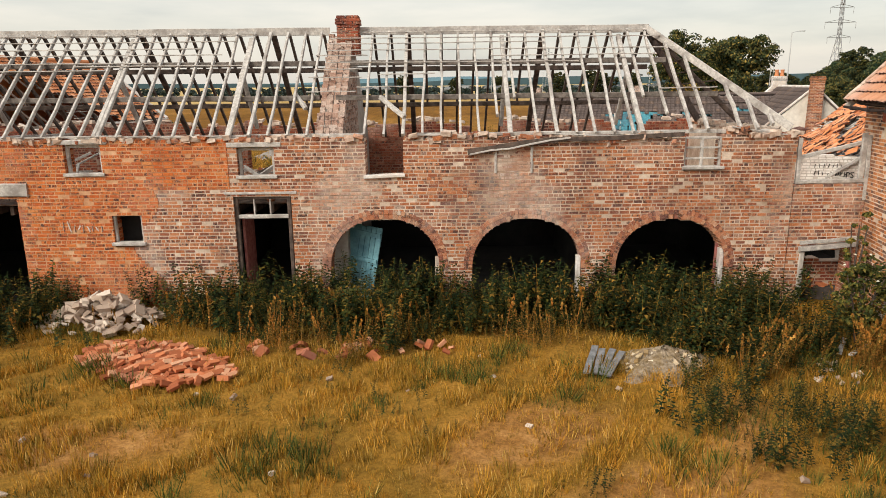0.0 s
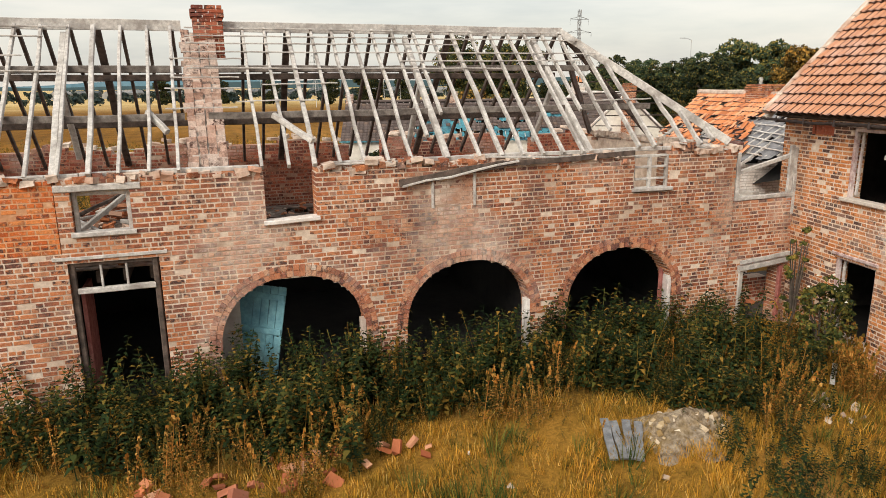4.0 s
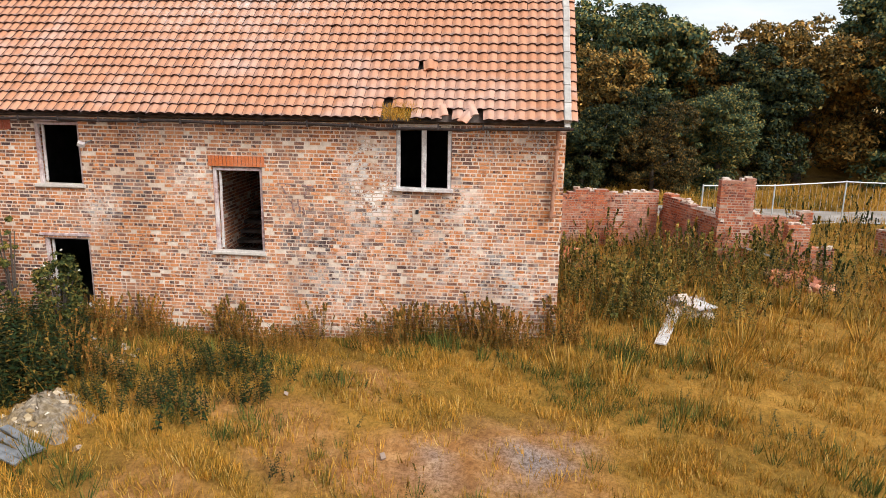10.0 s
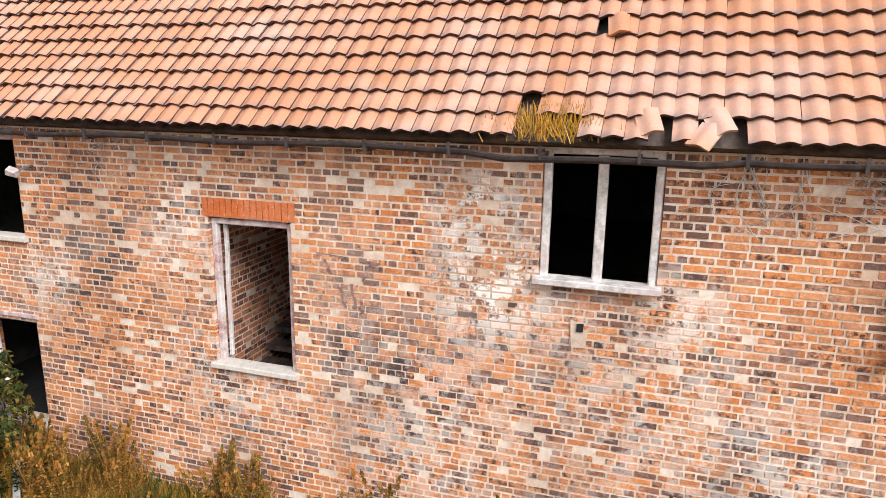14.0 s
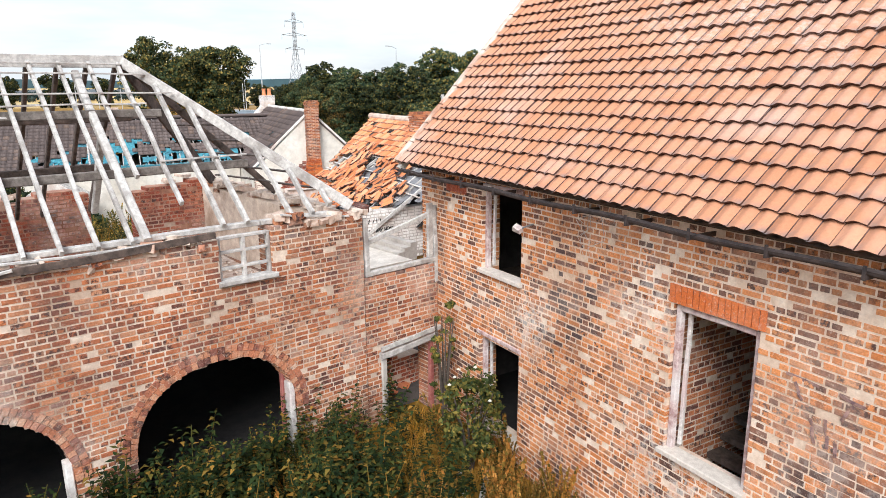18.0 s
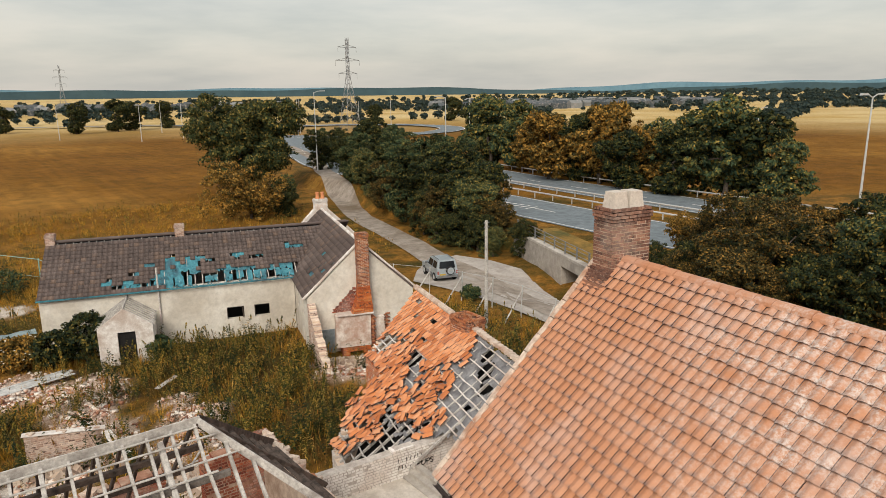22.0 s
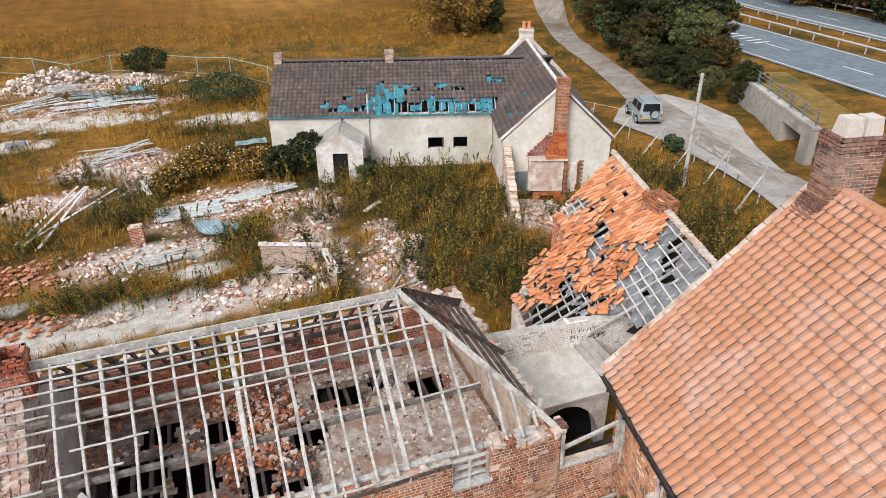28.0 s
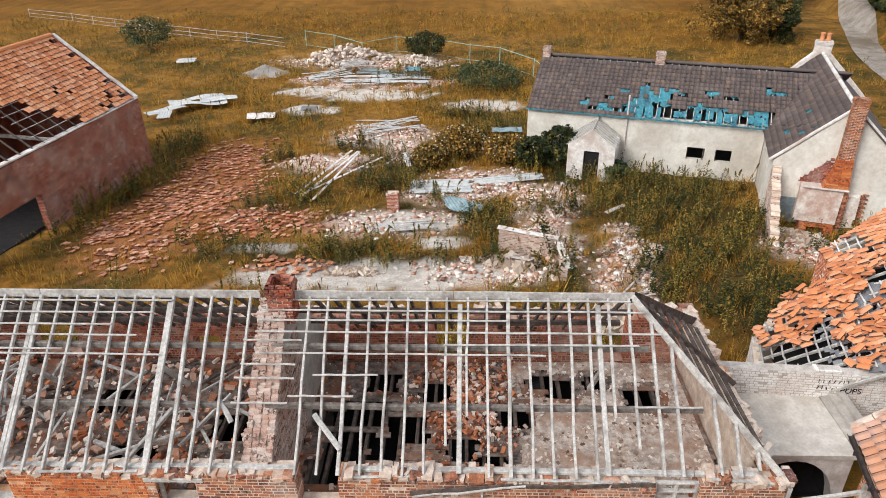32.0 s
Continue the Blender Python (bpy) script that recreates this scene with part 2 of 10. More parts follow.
M_WHITEWOOD = plain("flaking_white_paint", (0.42, 0.38, 0.36), (0.82, 0.80, 0.76), 9, 0.7, c=(0.60, 0.48, 0.46))
M_REDPAINT = plain("faded_red_paint", (0.30, 0.08, 0.07), (0.48, 0.20, 0.17), 9, 0.7)
M_PLASTER = plain("stained_cream_render", (0.64, 0.59, 0.51), (0.80, 0.77, 0.70), 0.9, 0.9, c=(0.52, 0.47, 0.40))
M_BREAST = plain("stained_breast_plaster", (0.52, 0.40, 0.33), (0.84, 0.78, 0.72), 2.6, 0.9, c=(0.46, 0.23, 0.15))
M_LIMEWALL = plain("whitewashed_brick", (0.62, 0.56, 0.51), (0.88, 0.86, 0.83), 4, c=(0.52, 0.42, 0.36))
M_DUST = plain("mortar_dust", (0.48, 0.38, 0.31), (0.76, 0.64, 0.54), 6, c=(0.42, 0.23, 0.15))
M_CONCRETE = plain("pale_concrete", (0.42, 0.39, 0.35), (0.62, 0.58, 0.53), 2.5, c=(0.33, 0.30, 0.27))
M_RETAIN = plain("retaining_wall_concrete", (0.34, 0.31, 0.28), (0.46, 0.42, 0.37), 2.0, c=(0.24, 0.22, 0.20))
M_ASPHALT = plain("worn_asphalt", (0.14, 0.17, 0.19), (0.22, 0.26, 0.285), 1.2, 0.85)
M_LANE = plain("dusty_lane", (0.24, 0.20, 0.165), (0.42, 0.37, 0.32), 0.9, c=(0.20, 0.155, 0.11))
M_APRON = plain("pale_yard_concrete", (0.36, 0.325, 0.295), (0.52, 0.48, 0.44), 0.8, c=(0.30, 0.26, 0.22))
M_WHITELINE = plain("road_paint", (0.7, 0.7, 0.68), (0.8, 0.8, 0.78), 6, 0.7)
# dark tone with the shade of unlit rooms put into its colour
M_SHADED = plain("shaded_dark_surface", (0.045, 0.04, 0.038), (0.10, 0.09, 0.085), 3)
# near black: painted shade for insides and openings, also black paint
M_BLACK = plain("black_paint_and_shade", (0.012, 0.012, 0.013), (0.025, 0.023, 0.022), 3)
M_LEAD = plain("dull_grey_metal", (0.20, 0.21, 0.22), (0.36, 0.37, 0.38), 8, 0.55, metal=0.6)
M_GALV = plain("galvanised_steel", (0.55, 0.56, 0.56), (0.70, 0.71, 0.70), 6, 0.5, metal=0.4)
M_RUST = plain("rust_brown_iron", (0.30, 0.14, 0.08), (0.46, 0.24, 0.15), 9, 0.85)
M_GUTTER = plain("black_iron_gutter", (0.03, 0.025, 0.025), (0.08, 0.06, 0.055), 9, 0.7)
M_SHEET = plain("grey_corrugated_sheet", (0.45, 0.46, 0.46), (0.68, 0.68, 0.66), 2.5, 0.7)
M_FELT = plain("torn_grey_felt", (0.13, 0.13, 0.14), (0.30, 0.30, 0.31), 3)
M_BLUEFELT = plain("blue_roof_membrane", (0.03, 0.15, 0.20), (0.09, 0.33, 0.40), 5, 0.6, c=(0.05, 0.10, 0.13))
M_BLUEDOOR = plain("faded_blue_door_paint", (0.09, 0.24, 0.30), (0.20, 0.42, 0.48), 4, 0.6, c=(0.12, 0.2, 0.22))
M_GREENRAIL = plain("green_painted_rail", (0.22, 0.42, 0.38), (0.34, 0.55, 0.48), 6, 0.6)


def tile_material(name, stops, single=False, moss=0.35, bloom=None):
    def build(node, link, coord):
        pos = world_pos(node)
        col = n_ramp(node, link, piece_random(node, single), stops)
        g = n_noise(node, link, pos, 30, 5, 0.7)
        col = n_mix(node, link, 0.45, col, n_ramp(node, link, g, ((0.3, (0.74, 0.71, 0.69)), (0.6, (1, 1, 1)))), "MULTIPLY")
        big = n_noise(node, link, pos, 0.45, 5, 0.65)
        sc = node("ShaderNodeMath")
        sc.operation = "MULTIPLY"
        sc.inputs[1].default_value = moss
        link(n_step(node, link, big, 0.50, 0.72), sc.inputs[0])
        col = n_mix(node, link, sc.outputs[0], col, (0.62, 0.50, 0.46))
        lichen_shade = node("ShaderNodeAttribute")
        lichen_shade.attribute_name = "lichen_shade"
        lf = n_mix(node, link, 1.0, lichen_shade.outputs["Fac"], n_step(node, link, n_noise(node, link, pos, 3.0, 5, 0.7), 0.30, 0.62), "MULTIPLY")
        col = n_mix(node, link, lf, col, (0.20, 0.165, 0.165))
        # the lip's shadow is put into its colour; the lapped joint is dark too
        edge = n_step(node, link, lichen_shade.outputs["Fac"], 1.05, 1.5)
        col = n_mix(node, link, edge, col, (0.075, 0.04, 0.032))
        if bloom:
            dv = node("ShaderNodeVectorMath")
            dv.operation = "DISTANCE"
            dv.inputs[1].default_value = bloom[:3]
            link(pos, dv.inputs[0])
            near = n_step(node, link, dv.outputs["Value"], bloom[3], bloom[3] * 0.2)
            f = n_mix(node, link, 1.0, near, n_step(node, link, n_noise(node, link, pos, 2.2, 4, 0.6), 0.36, 0.66), "MULTIPLY")
            f = n_mix(node, link, 0.85, f, n_step(node, link, n_noise(node, link, pos, 16, 5, 0.75), 0.42, 0.60), "MULTIPLY")
            bl = node("ShaderNodeMath")
            bl.operation = "MULTIPLY"
            bl.inputs[1].default_value = 0.95
            link(f, bl.inputs[0])
            col = n_mix(node, link, bl.outputs[0], col, (0.68, 0.63, 0.60))
        return col, (g, 0.004)
    return material(name, build, 0.75, spec=0.3)


CLAY = ((0.0, (0.49, 0.222, 0.118)), (0.25, (0.525, 0.245, 0.135)), (0.75, (0.545, 0.262, 0.15)), (1.0, (0.58, 0.295, 0.178)))
OLDCLAY = ((0.0, (0.44, 0.14, 0.05)), (0.5, (0.68, 0.25, 0.095)), (1.0, (0.74, 0.38, 0.21)))
BLOOM = (12.6, 9.6, 8.6, 4.6)
M_CLAY, M_CLAY1 = tile_material("clay_pantile", CLAY, False, 0.5, BLOOM), tile_material("clay_pantile_loose", CLAY, True, 0.5, BLOOM)
M_OLDCLAY = tile_material("old_clay_pantile", OLDCLAY, False, 0.15)
M_GREYTILE = tile_material("brown_grey_concrete_tile", ((0.0, (0.095, 0.075, 0.07)), (0.8, (0.125, 0.096, 0.088)), (1.0, (0.17, 0.12, 0.095))), False, 0.15)


def leaf_material(name, stops, rough=0.7):
    def build(node, link, coord):
        pos = world_pos(node)
        col = n_ramp(node, link, node("ShaderNodeNewGeometry").outputs["Random Per Island"], stops)
        big, clump = n_noise(node, link, pos, 0.5, 4, 0.6), n_noise(node, link, pos, 1.9, 3, 0.6)
        col = n_mix(node, link, 0.6, col, n_ramp(node, link, big, ((0.3, (0.55, 0.6, 0.6)), (0.65, (1.1, 1.0, 0.9)))), "MULTIPLY")
        return n_mix(node, link, 0.75, col, n_ramp(node, link, clump, ((0.36, (0.42, 0.50, 0.50)), (0.5, (0.95, 0.95, 0.9)), (0.64, (1.0, 0.96, 0.85)))), "MULTIPLY"), None
    return material(name, build, rough, spec=0.15)


M_WEED = leaf_material("nettle_leaves", ((0.0, (0.010, 0.024, 0.010)), (0.5, (0.028, 0.050, 0.014)), (0.78, (0.095, 0.092, 0.020)), (1.0, (0.32, 0.18, 0.035))))
M_DRYWEED = leaf_material("drying_weeds", ((0.0, (0.07, 0.06, 0.014)), (0.35, (0.20, 0.13, 0.026)), (0.75, (0.42, 0.17, 0.035)), (1.0, (0.54, 0.31, 0.09))))
M_YARDWEED = leaf_material("yard_weeds", ((0.0, (0.018, 0.030, 0.009)), (0.35, (0.06, 0.072, 0.015)), (0.68, (0.24, 0.175, 0.03)), (1.0, (0.58, 0.33, 0.06))))
M_GRASS = leaf_material("ochre_grass", ((0.0, (0.16, 0.105, 0.016)), (0.25, (0.36, 0.22, 0.030)), (0.5, (0.52, 0.27, 0.036)), (0.8, (0.64, 0.33, 0.050)), (1.0, (0.72, 0.50, 0.17))))
M_TUFT = leaf_material("green_grass_tufts", ((0.0, (0.030, 0.055, 0.015)), (0.5, (0.085, 0.115, 0.025)), (1.0, (0.26, 0.23, 0.045))))
M_TREE = leaf_material("dark_tree_leaves", ((0.0, (0.008, 0.019, 0.013)), (0.5, (0.026, 0.042, 0.018)), (0.82, (0.075, 0.078, 0.022)), (1.0, (0.22, 0.165, 0.04))))
M_TREE_LIGHT = leaf_material("pale_tree_leaves", ((0.0, (0.018, 0.042, 0.026)), (0.6, (0.06, 0.095, 0.045)), (1.0, (0.22, 0.20, 0.07))))
M_AUTUMN = leaf_material("rusty_tree_leaves", ((0.0, (0.016, 0.022, 0.012)), (0.5, (0.052, 0.050, 0.018)), (0.8, (0.15, 0.095, 0.024)), (1.0, (0.38, 0.21, 0.05))))
M_ROADGREEN = leaf_material("roadside_tree_leaves", ((0.0, (0.025, 0.055, 0.04)), (0.5, (0.075, 0.115, 0.055)), (0.8, (0.20, 0.18, 0.05)), (1.0, (0.42, 0.30, 0.08))))
M_ROADRUST = leaf_material("roadside_rusty_leaves", ((0.0, (0.04, 0.045, 0.02)), (0.45, (0.17, 0.11, 0.028)), (0.75, (0.38, 0.20, 0.04)), (1.0, (0.55, 0.32, 0.08))))
M_OAK = leaf_material("oak_leaves", ((0.0, (0.018, 0.036, 0.02)), (0.5, (0.055, 0.078, 0.03)), (0.8, (0.15, 0.135, 0.04)), (1.0, (0.34, 0.25, 0.07))))
M_OLIVE = leaf_material("olive_weeds", ((0.0, (0.03, 0.042, 0.012)), (0.4, (0.11, 0.105, 0.024)), (0.75, (0.32, 0.235, 0.05)), (1.0, (0.58, 0.36, 0.09))))
M_BARK = plain("grey_bark", (0.06, 0.05, 0.04), (0.14, 0.11, 0.09), 6)
M_FLOWER = leaf_material("cream_flower_heads", ((0.0, (0.7, 0.66, 0.55)), (1.0, (0.85, 0.82, 0.74))))


# ---- mesh helpers ----
rnd = random.Random(7)


class Mesh:
    """Collects vertices and faces for one mesh."""

    def __init__(self):
        self.v, self.f = [], []

    def add(self, verts, faces):
        n = len(self.v)
        self.v += [tuple(p) for p in verts]
        self.f += [tuple(n + i for i in q) for q in faces]
        return self

    def box(self, lo, hi, m=None, jit=0.0):
        (x0, y0, z0), (x1, y1, z1) = lo, hi
        vs = [(x0, y0, z0), (x1, y0, z0), (x1, y1, z0), (x0, y1, z0), (x0, y0, z1), (x1, y0, z1), (x1, y1, z1), (x0, y1, z1)]
        if jit:
            vs = [tuple(c + rnd.uniform(-jit, jit) for c in p) for p in vs]
        if m:
            vs = [m @ Vector(p) for p in vs]
        return self.add(vs, [(3, 2, 1, 0), (4, 5, 6, 7), (0, 1, 5, 4), (1, 2, 6, 5), (2, 3, 7, 6), (3, 0, 4, 7)])

    def beam(self, p, q, w, h, steps=3, wob=0.012, up=(0, 0, 1)):
        """A sawn timber from p to q with chamfered corners and a slightly wandering line."""
        p, q = Vector(p), Vector(q)
        d = (q - p).normalized()
        side = d.cross(Vector(up))
        side = side.normalized() if side.length > 1e-4 else Vector((1, 0, 0))
        top = side.cross(d)
        c = min(w, h) * 0.14
        ring = [(-w / 2, -h / 2 + c), (-w / 2 + c, -h / 2), (w / 2 - c, -h / 2), (w / 2, -h / 2 + c), (w / 2, h / 2 - c), (w / 2 - c, h / 2), (-w / 2 + c, h / 2), (-w / 2, h / 2 - c)]
        vs, fs = [], []
        for i in range(steps + 1):
            k = wob if 0 < i < steps else 0
            o = p.lerp(q, i / steps) + side * rnd.uniform(-k, k) + top * rnd.uniform(-k, k)
            vs += [o + side * a + top * b for a, b in ring]
        for i in range(steps):
            for j in range(8):
                a, b = i * 8 + j, i * 8 + (j + 1) % 8
                fs.append((a, a + 8, b + 8, b))
        fs += [tuple(range(8)), tuple(range(steps * 8 + 7, steps * 8 - 1, -1))]
        return self.add(vs, fs)

    def tube(self, pts, r0, r1=None, n=8):
        """A round rod along points, tapering from r0 to r1."""
        r1 = r0 if r1 is None else r1
        pts = [Vector(p) for p in pts]
        vs, fs = [], []
        for i, p in enumerate(pts):
            d = (pts[min(i + 1, len(pts) - 1)] - pts[max(i - 1, 0)]).normalized()
            a = d.cross(Vector((0, 0, 1)) if abs(d.z) < 0.95 else Vector((1, 0, 0))).normalized()
            b = d.cross(a)
            r = r0 + (r1 - r0) * i / max(1, len(pts) - 1)
            vs += [p + (a * math.cos(t) + b * math.sin(t)) * r for t in (2 * math.pi * k / n for k in range(n))]
        for i in range(len(pts) - 1):
            for k in range(n):
                a, b = i * n + k, i * n + (k + 1) % n
                fs.append((a, b, b + n, a + n))
        fs += [tuple(range(n - 1, -1, -1)), tuple(range((len(pts) - 1) * n, len(pts) * n))]
        return self.add(vs, fs)

    def data(self, name, mat, smooth=False):
        me = bpy.data.meshes.new(name)
        me.from_pydata(self.v, [], self.f)
        me.materials.append(mat)
        if smooth:
            me.polygons.foreach_set("use_smooth", [True] * len(me.polygons))
        me.update()
        return me


def part(name, mb, mat, parent, label="", smooth=False, kind=""):
    ob = new(name, mb.data(name, mat, smooth) if isinstance(mb, Mesh) else mb)
    ob.parent = parent
    return tagged(ob, label, kind=kind)


def thing(name, m, label, category, group="", kind=""):
    ob = new(name)
    ob.matrix_world = m
    ob.empty_display_size = 0.2
    return tagged(ob, label, category, group, kind)


def solo(name, mb, mat, label, category, kind="", group="", smooth=False, m=None):
    ob = new(name, mb.data(name, mat, smooth))
    if m:
        ob.matrix_world = m
    return tagged(ob, label, category, group, kind)


def np_mesh(name, verts, quads, mat):
    """A mesh from arrays: n x 3 places and m x 4 corners."""
    me = bpy.data.meshes.new(name)
    me.vertices.add(len(verts))
    me.vertices.foreach_set("co", np.asarray(verts, np.float32).ravel())
    k = quads.shape[1]
    me.loops.add(quads.size)
    me.loops.foreach_set("vertex_index", quads.astype(np.int32).ravel())
    me.polygons.add(len(quads))
    me.polygons.foreach_set("loop_start", np.arange(0, quads.size, k, dtype=np.int32))
    me.polygons.foreach_set("loop_total", np.full(len(quads), k, np.int32))
    me.materials.append(mat)
    me.update(calc_edges=True)
    return me


def scatter(template, places, scales, turns, tilt=0.0, rng=None):
    """Copies a small template (verts, quads) to many places, as one pair of arrays."""
    tv, tq = template
    n, k = len(places), len(tv)
    c, s = np.cos(turns), np.sin(turns)
    v = tv[None] * scales[:, None, None]
    if tilt:
        ax, ay = rng.normal(0, tilt, n), rng.normal(0, tilt, n)
        v = np.stack([v[..., 0] + v[..., 2] * ax[:, None], v[..., 1] + v[..., 2] * ay[:, None], v[..., 2]], -1)
    v = np.stack([v[..., 0] * c[:, None] - v[..., 1] * s[:, None], v[..., 0] * s[:, None] + v[..., 1] * c[:, None], v[..., 2]], -1) + places[:, None]
    q = tq[None] + (np.arange(n) * k)[:, None, None]
    return v.reshape(-1, 3), q.reshape(-1, tq.shape[1])


def join(pairs):
    vs, qs, n = [], [], 0
    for v, q in pairs:
        vs.append(v)
        qs.append(q + n)
        n += len(v)
    return np.concatenate(vs), np.concatenate(qs)


# ---- the lie of the land ----
def smooth01(a, b, x):
    t = np.clip((x - a) / (b - a), 0, 1)
    return t * t * (3 - 2 * t)


def wave(x, y, s, k):
    return np.sin(x * s + k) * np.cos(y * s * 1.13 - k * 1.7) + 0.5 * np.sin(x * s * 2.3 - y * s * 1.9 + k * 3.1)


ROAD_NEAR = [(48, -260), (50, -100), (52.5, -20), (53.8, 40), (55.5, 75), (61, 110), (78, 165), (107, 232)]
ROAD_FAR = [(63.5, -260), (65.5, -100), (68, -20), (69.5, 40), (71.2, 75), (76.5, 108), (92, 158), (119, 222)]
LANE = [(17, -60), (20, -30), (22, -12), (27, 10), (32, 30), (35.0, 42), (36.6, 52), (39.5, 61), (43.2, 78), (48.6, 92), (58, 116), (74, 150), (84, 185), (94, 225)]


def line_gap(x, y, pts):
    """The distance from places to a polyline."""
    best = np.full(np.shape(x), 1e9)
    for (ax, ay), (bx, by) in zip(pts, pts[1:]):
        dx, dy = bx - ax, by - ay
        t = np.clip(((x - ax) * dx + (y - ay) * dy) / (dx * dx + dy * dy), 0, 1)
        best = np.minimum(best, np.hypot(x - ax - t * dx, y - ay - t * dy))
    return best


ROAD_MID = [((a + c) / 2, (b + d) / 2) for (a, b), (c, d) in zip(ROAD_NEAR, ROAD_FAR)]


def land(x, y):
    """Height of the ground, before small bumps."""
    x, y = np.asarray(x, float), np.asarray(y, float)
    z = -2.0 * smooth01(15, 62, y) - 0.6 * smooth01(24, 40, x) * smooth01(60, 20, y)
    z = z - 0.38 * np.exp(-(((x - 8.6) / 2.2) ** 2 + ((y - 10.0) / 4.5) ** 2))
    z = z - 0.75 * np.exp(-(((x - 18.9) / 2.0) ** 2 + ((y - 36.4) / 2.2) ** 2))
    z = z - 1.0 * np.exp(-(((x - 38.0) / 3.4) ** 2 + ((y - 39.2) / 4.5) ** 2))
    bank = smooth01(17.6, 15.4, line_gap(x, y, ROAD_MID)) * smooth01(150, 90, y)
    z = z * (1 - bank) + 0.2 * bank
    return z + (1 - bank) * (0.05 * wave(x, y, 0.7, 1.0) + 0.02 * wave(x, y, 2.3, 4.0)) + 12.0 * smooth01(900, 3200, np.hypot(x, y))


def land1(x, y):
    return float(land(x, y))


# ---- ground ----
def spread(lo, hi, step, far):
    mid = list(np.arange(lo, hi + step / 2, step))
    out, d, p, q = [], step, lo, hi
    left, right = [], []
    while p > -far:
        d *= 1.14
        p -= d
        left.append(p)
    d = step
    while q < far:
        d *= 1.14
        q += d
        right.append(q)
    return np.array(left[::-1] + mid + right)


def blob(x, y, cx, cy, rx, ry, turn=0.0, soft=0.35):
    c, s = math.cos(radians(turn)), math.sin(radians(turn))
    dx, dy = x - cx, y - cy
    r = np.hypot((dx * c + dy * s) / rx, (-dx * s + dy * c) / ry) + 0.16 * wave(x, y, 1.9, cx) + 0.08 * wave(x, y, 5.1, cy)
    return smooth01(1 + soft, 1 - soft, r)


def strip(x, y, pts, half, soft):
    return smooth01(half + soft, half - soft, line_gap(x, y, pts) + 0.3 * wave(x, y, 0.9, 2.0) * min(1, soft))


def rubble_zone(x, y):
    """Broken brick and mortar over the cleared yard behind the barn."""
    z = blob(x, y, -2.2, 37.2, 3.6, 1.6, 4)
    for a in ((2.6, 43.2, 3.4, 2.6, 0), (5.7, 38.0, 1.3, 5.2, 8), (-7.2, 47.2, 3.0, 1.6, 8), (-4.6, 53.5, 3.6, 2.6, 10), (-9, 77, 8, 3.2, -4), (-6, 68.5, 6, 2.2, 4), (17.6, 35, 1.8, 2.2, 0), (2.6, 31.6, 3.2, 1.1, 0), (8.4, 30.6, 1.3, 2.0, 0), (9.6, 33.8, 1.4, 1.6, 0), (7.0, 41.0, 1.3, 2.6, 0), (0.8, 41.4, 2.6, 1.8, 0), (-2.4, 50.0, 1.4, 3.0, 0), (9.4, 36.6, 0.9, 0.8, 0), (-12.5, 69.5, 2.2, 1.6, 0)):
        z = np.maximum(z, blob(x, y, *a))
    return z * smooth01(-1.3, -0.6, wave(x, y, 0.8, 5.0))


def tile_zone(x, y):
    z = np.maximum(blob(x, y, -13.6, 43.6, 3.0, 8.0, 4), blob(x, y, -9.6, 37.4, 3.8, 2.0, -4))
    z = np.maximum(z, blob(x, y, -14.5, 37.5, 3.0, 5.5, 0))
    return np.maximum(z, blob(x, y, -6.6, 32.2, 2.0, 0.8, 0) * 0.8)


def concrete_zone(x, y):
    z = blob(x, y, -2.5, 31.5, 6.0, 1.5, 2, 0.15)
    for a in ((3.2, 61.5, 3.4, 1.6, -6), (-6.5, 64.5, 5.0, 1.7, 2), (-11.0, 60.3, 2.3, 1.3, 0), (-12.5, 66.0, 3.0, 1.4, 5), (-1.6, 37.4, 3.0, 1.4, 6), (0.6, 34.9, 1.2, 0.8, 0), (-5.5, 52.0, 2.2, 1.2, 0), (-8.0, 34.2, 1.4, 0.5, 0)):
        z = np.maximum(z, blob(x, y, *a, 0.15))
    return z


def dirt_zone(x, y):
    z = blob(x, y, 2.4, 5.2, 2.2, 1.0, -78) * 0.7
    for a in ((3.2, 7.8, 1.3, 0.8, 0), (5.2, 6.6, 0.9, 0.6, 0), (1.2, 9.4, 1.4, 0.9, 20), (-0.6, 7.0, 1.0, 0.6, 0), (4.6, 9.4, 1.4, 0.5, 70), (-5.4, 9.2, 1.6, 0.7, 0), (1.0, 3.6, 0.9, 0.6, 0)):
        z = np.maximum(z, 0.5 * blob(x, y, *a))
    return z


def gravel_zone(x, y):
    return 0.75 * blob(x, y, 2.3, 4.6, 1.25, 0.6, -80, 0.5) * smooth01(-0.5, 0.6, wave(x, y, 3.1, 1.0))


def field_zone(x, y):
    far = smooth01(88, 96, y + 0.45 * (x - 5) * (x > 5)) * smooth01(8, 14, line_gap(x, y, LANE))
    return np.maximum(far * (x < 300), smooth01(110, 130, x))


gx, gy = spread(-28, 74, 0.45, 4600), spread(-16, 104, 0.45, 4600)
GX, GY = np.meshgrid(gx, gy)
GZ = land(GX, GY)
GZ = GZ + 0.16 * rubble_zone(GX, GY) * (0.6 + 0.4 * wave(GX, GY, 2.6, 0.3)) + 0.02 * wave(GX, GY, 6.1, 2.2) * (np.abs(GX) < 60)
nx, ny = len(gx), len(gy)
idx = np.arange(nx * ny).reshape(ny, nx)
quads = np.stack([idx[:-1, :-1], idx[:-1, 1:], idx[1:, 1:], idx[1:, :-1]], -1).reshape(-1, 4)


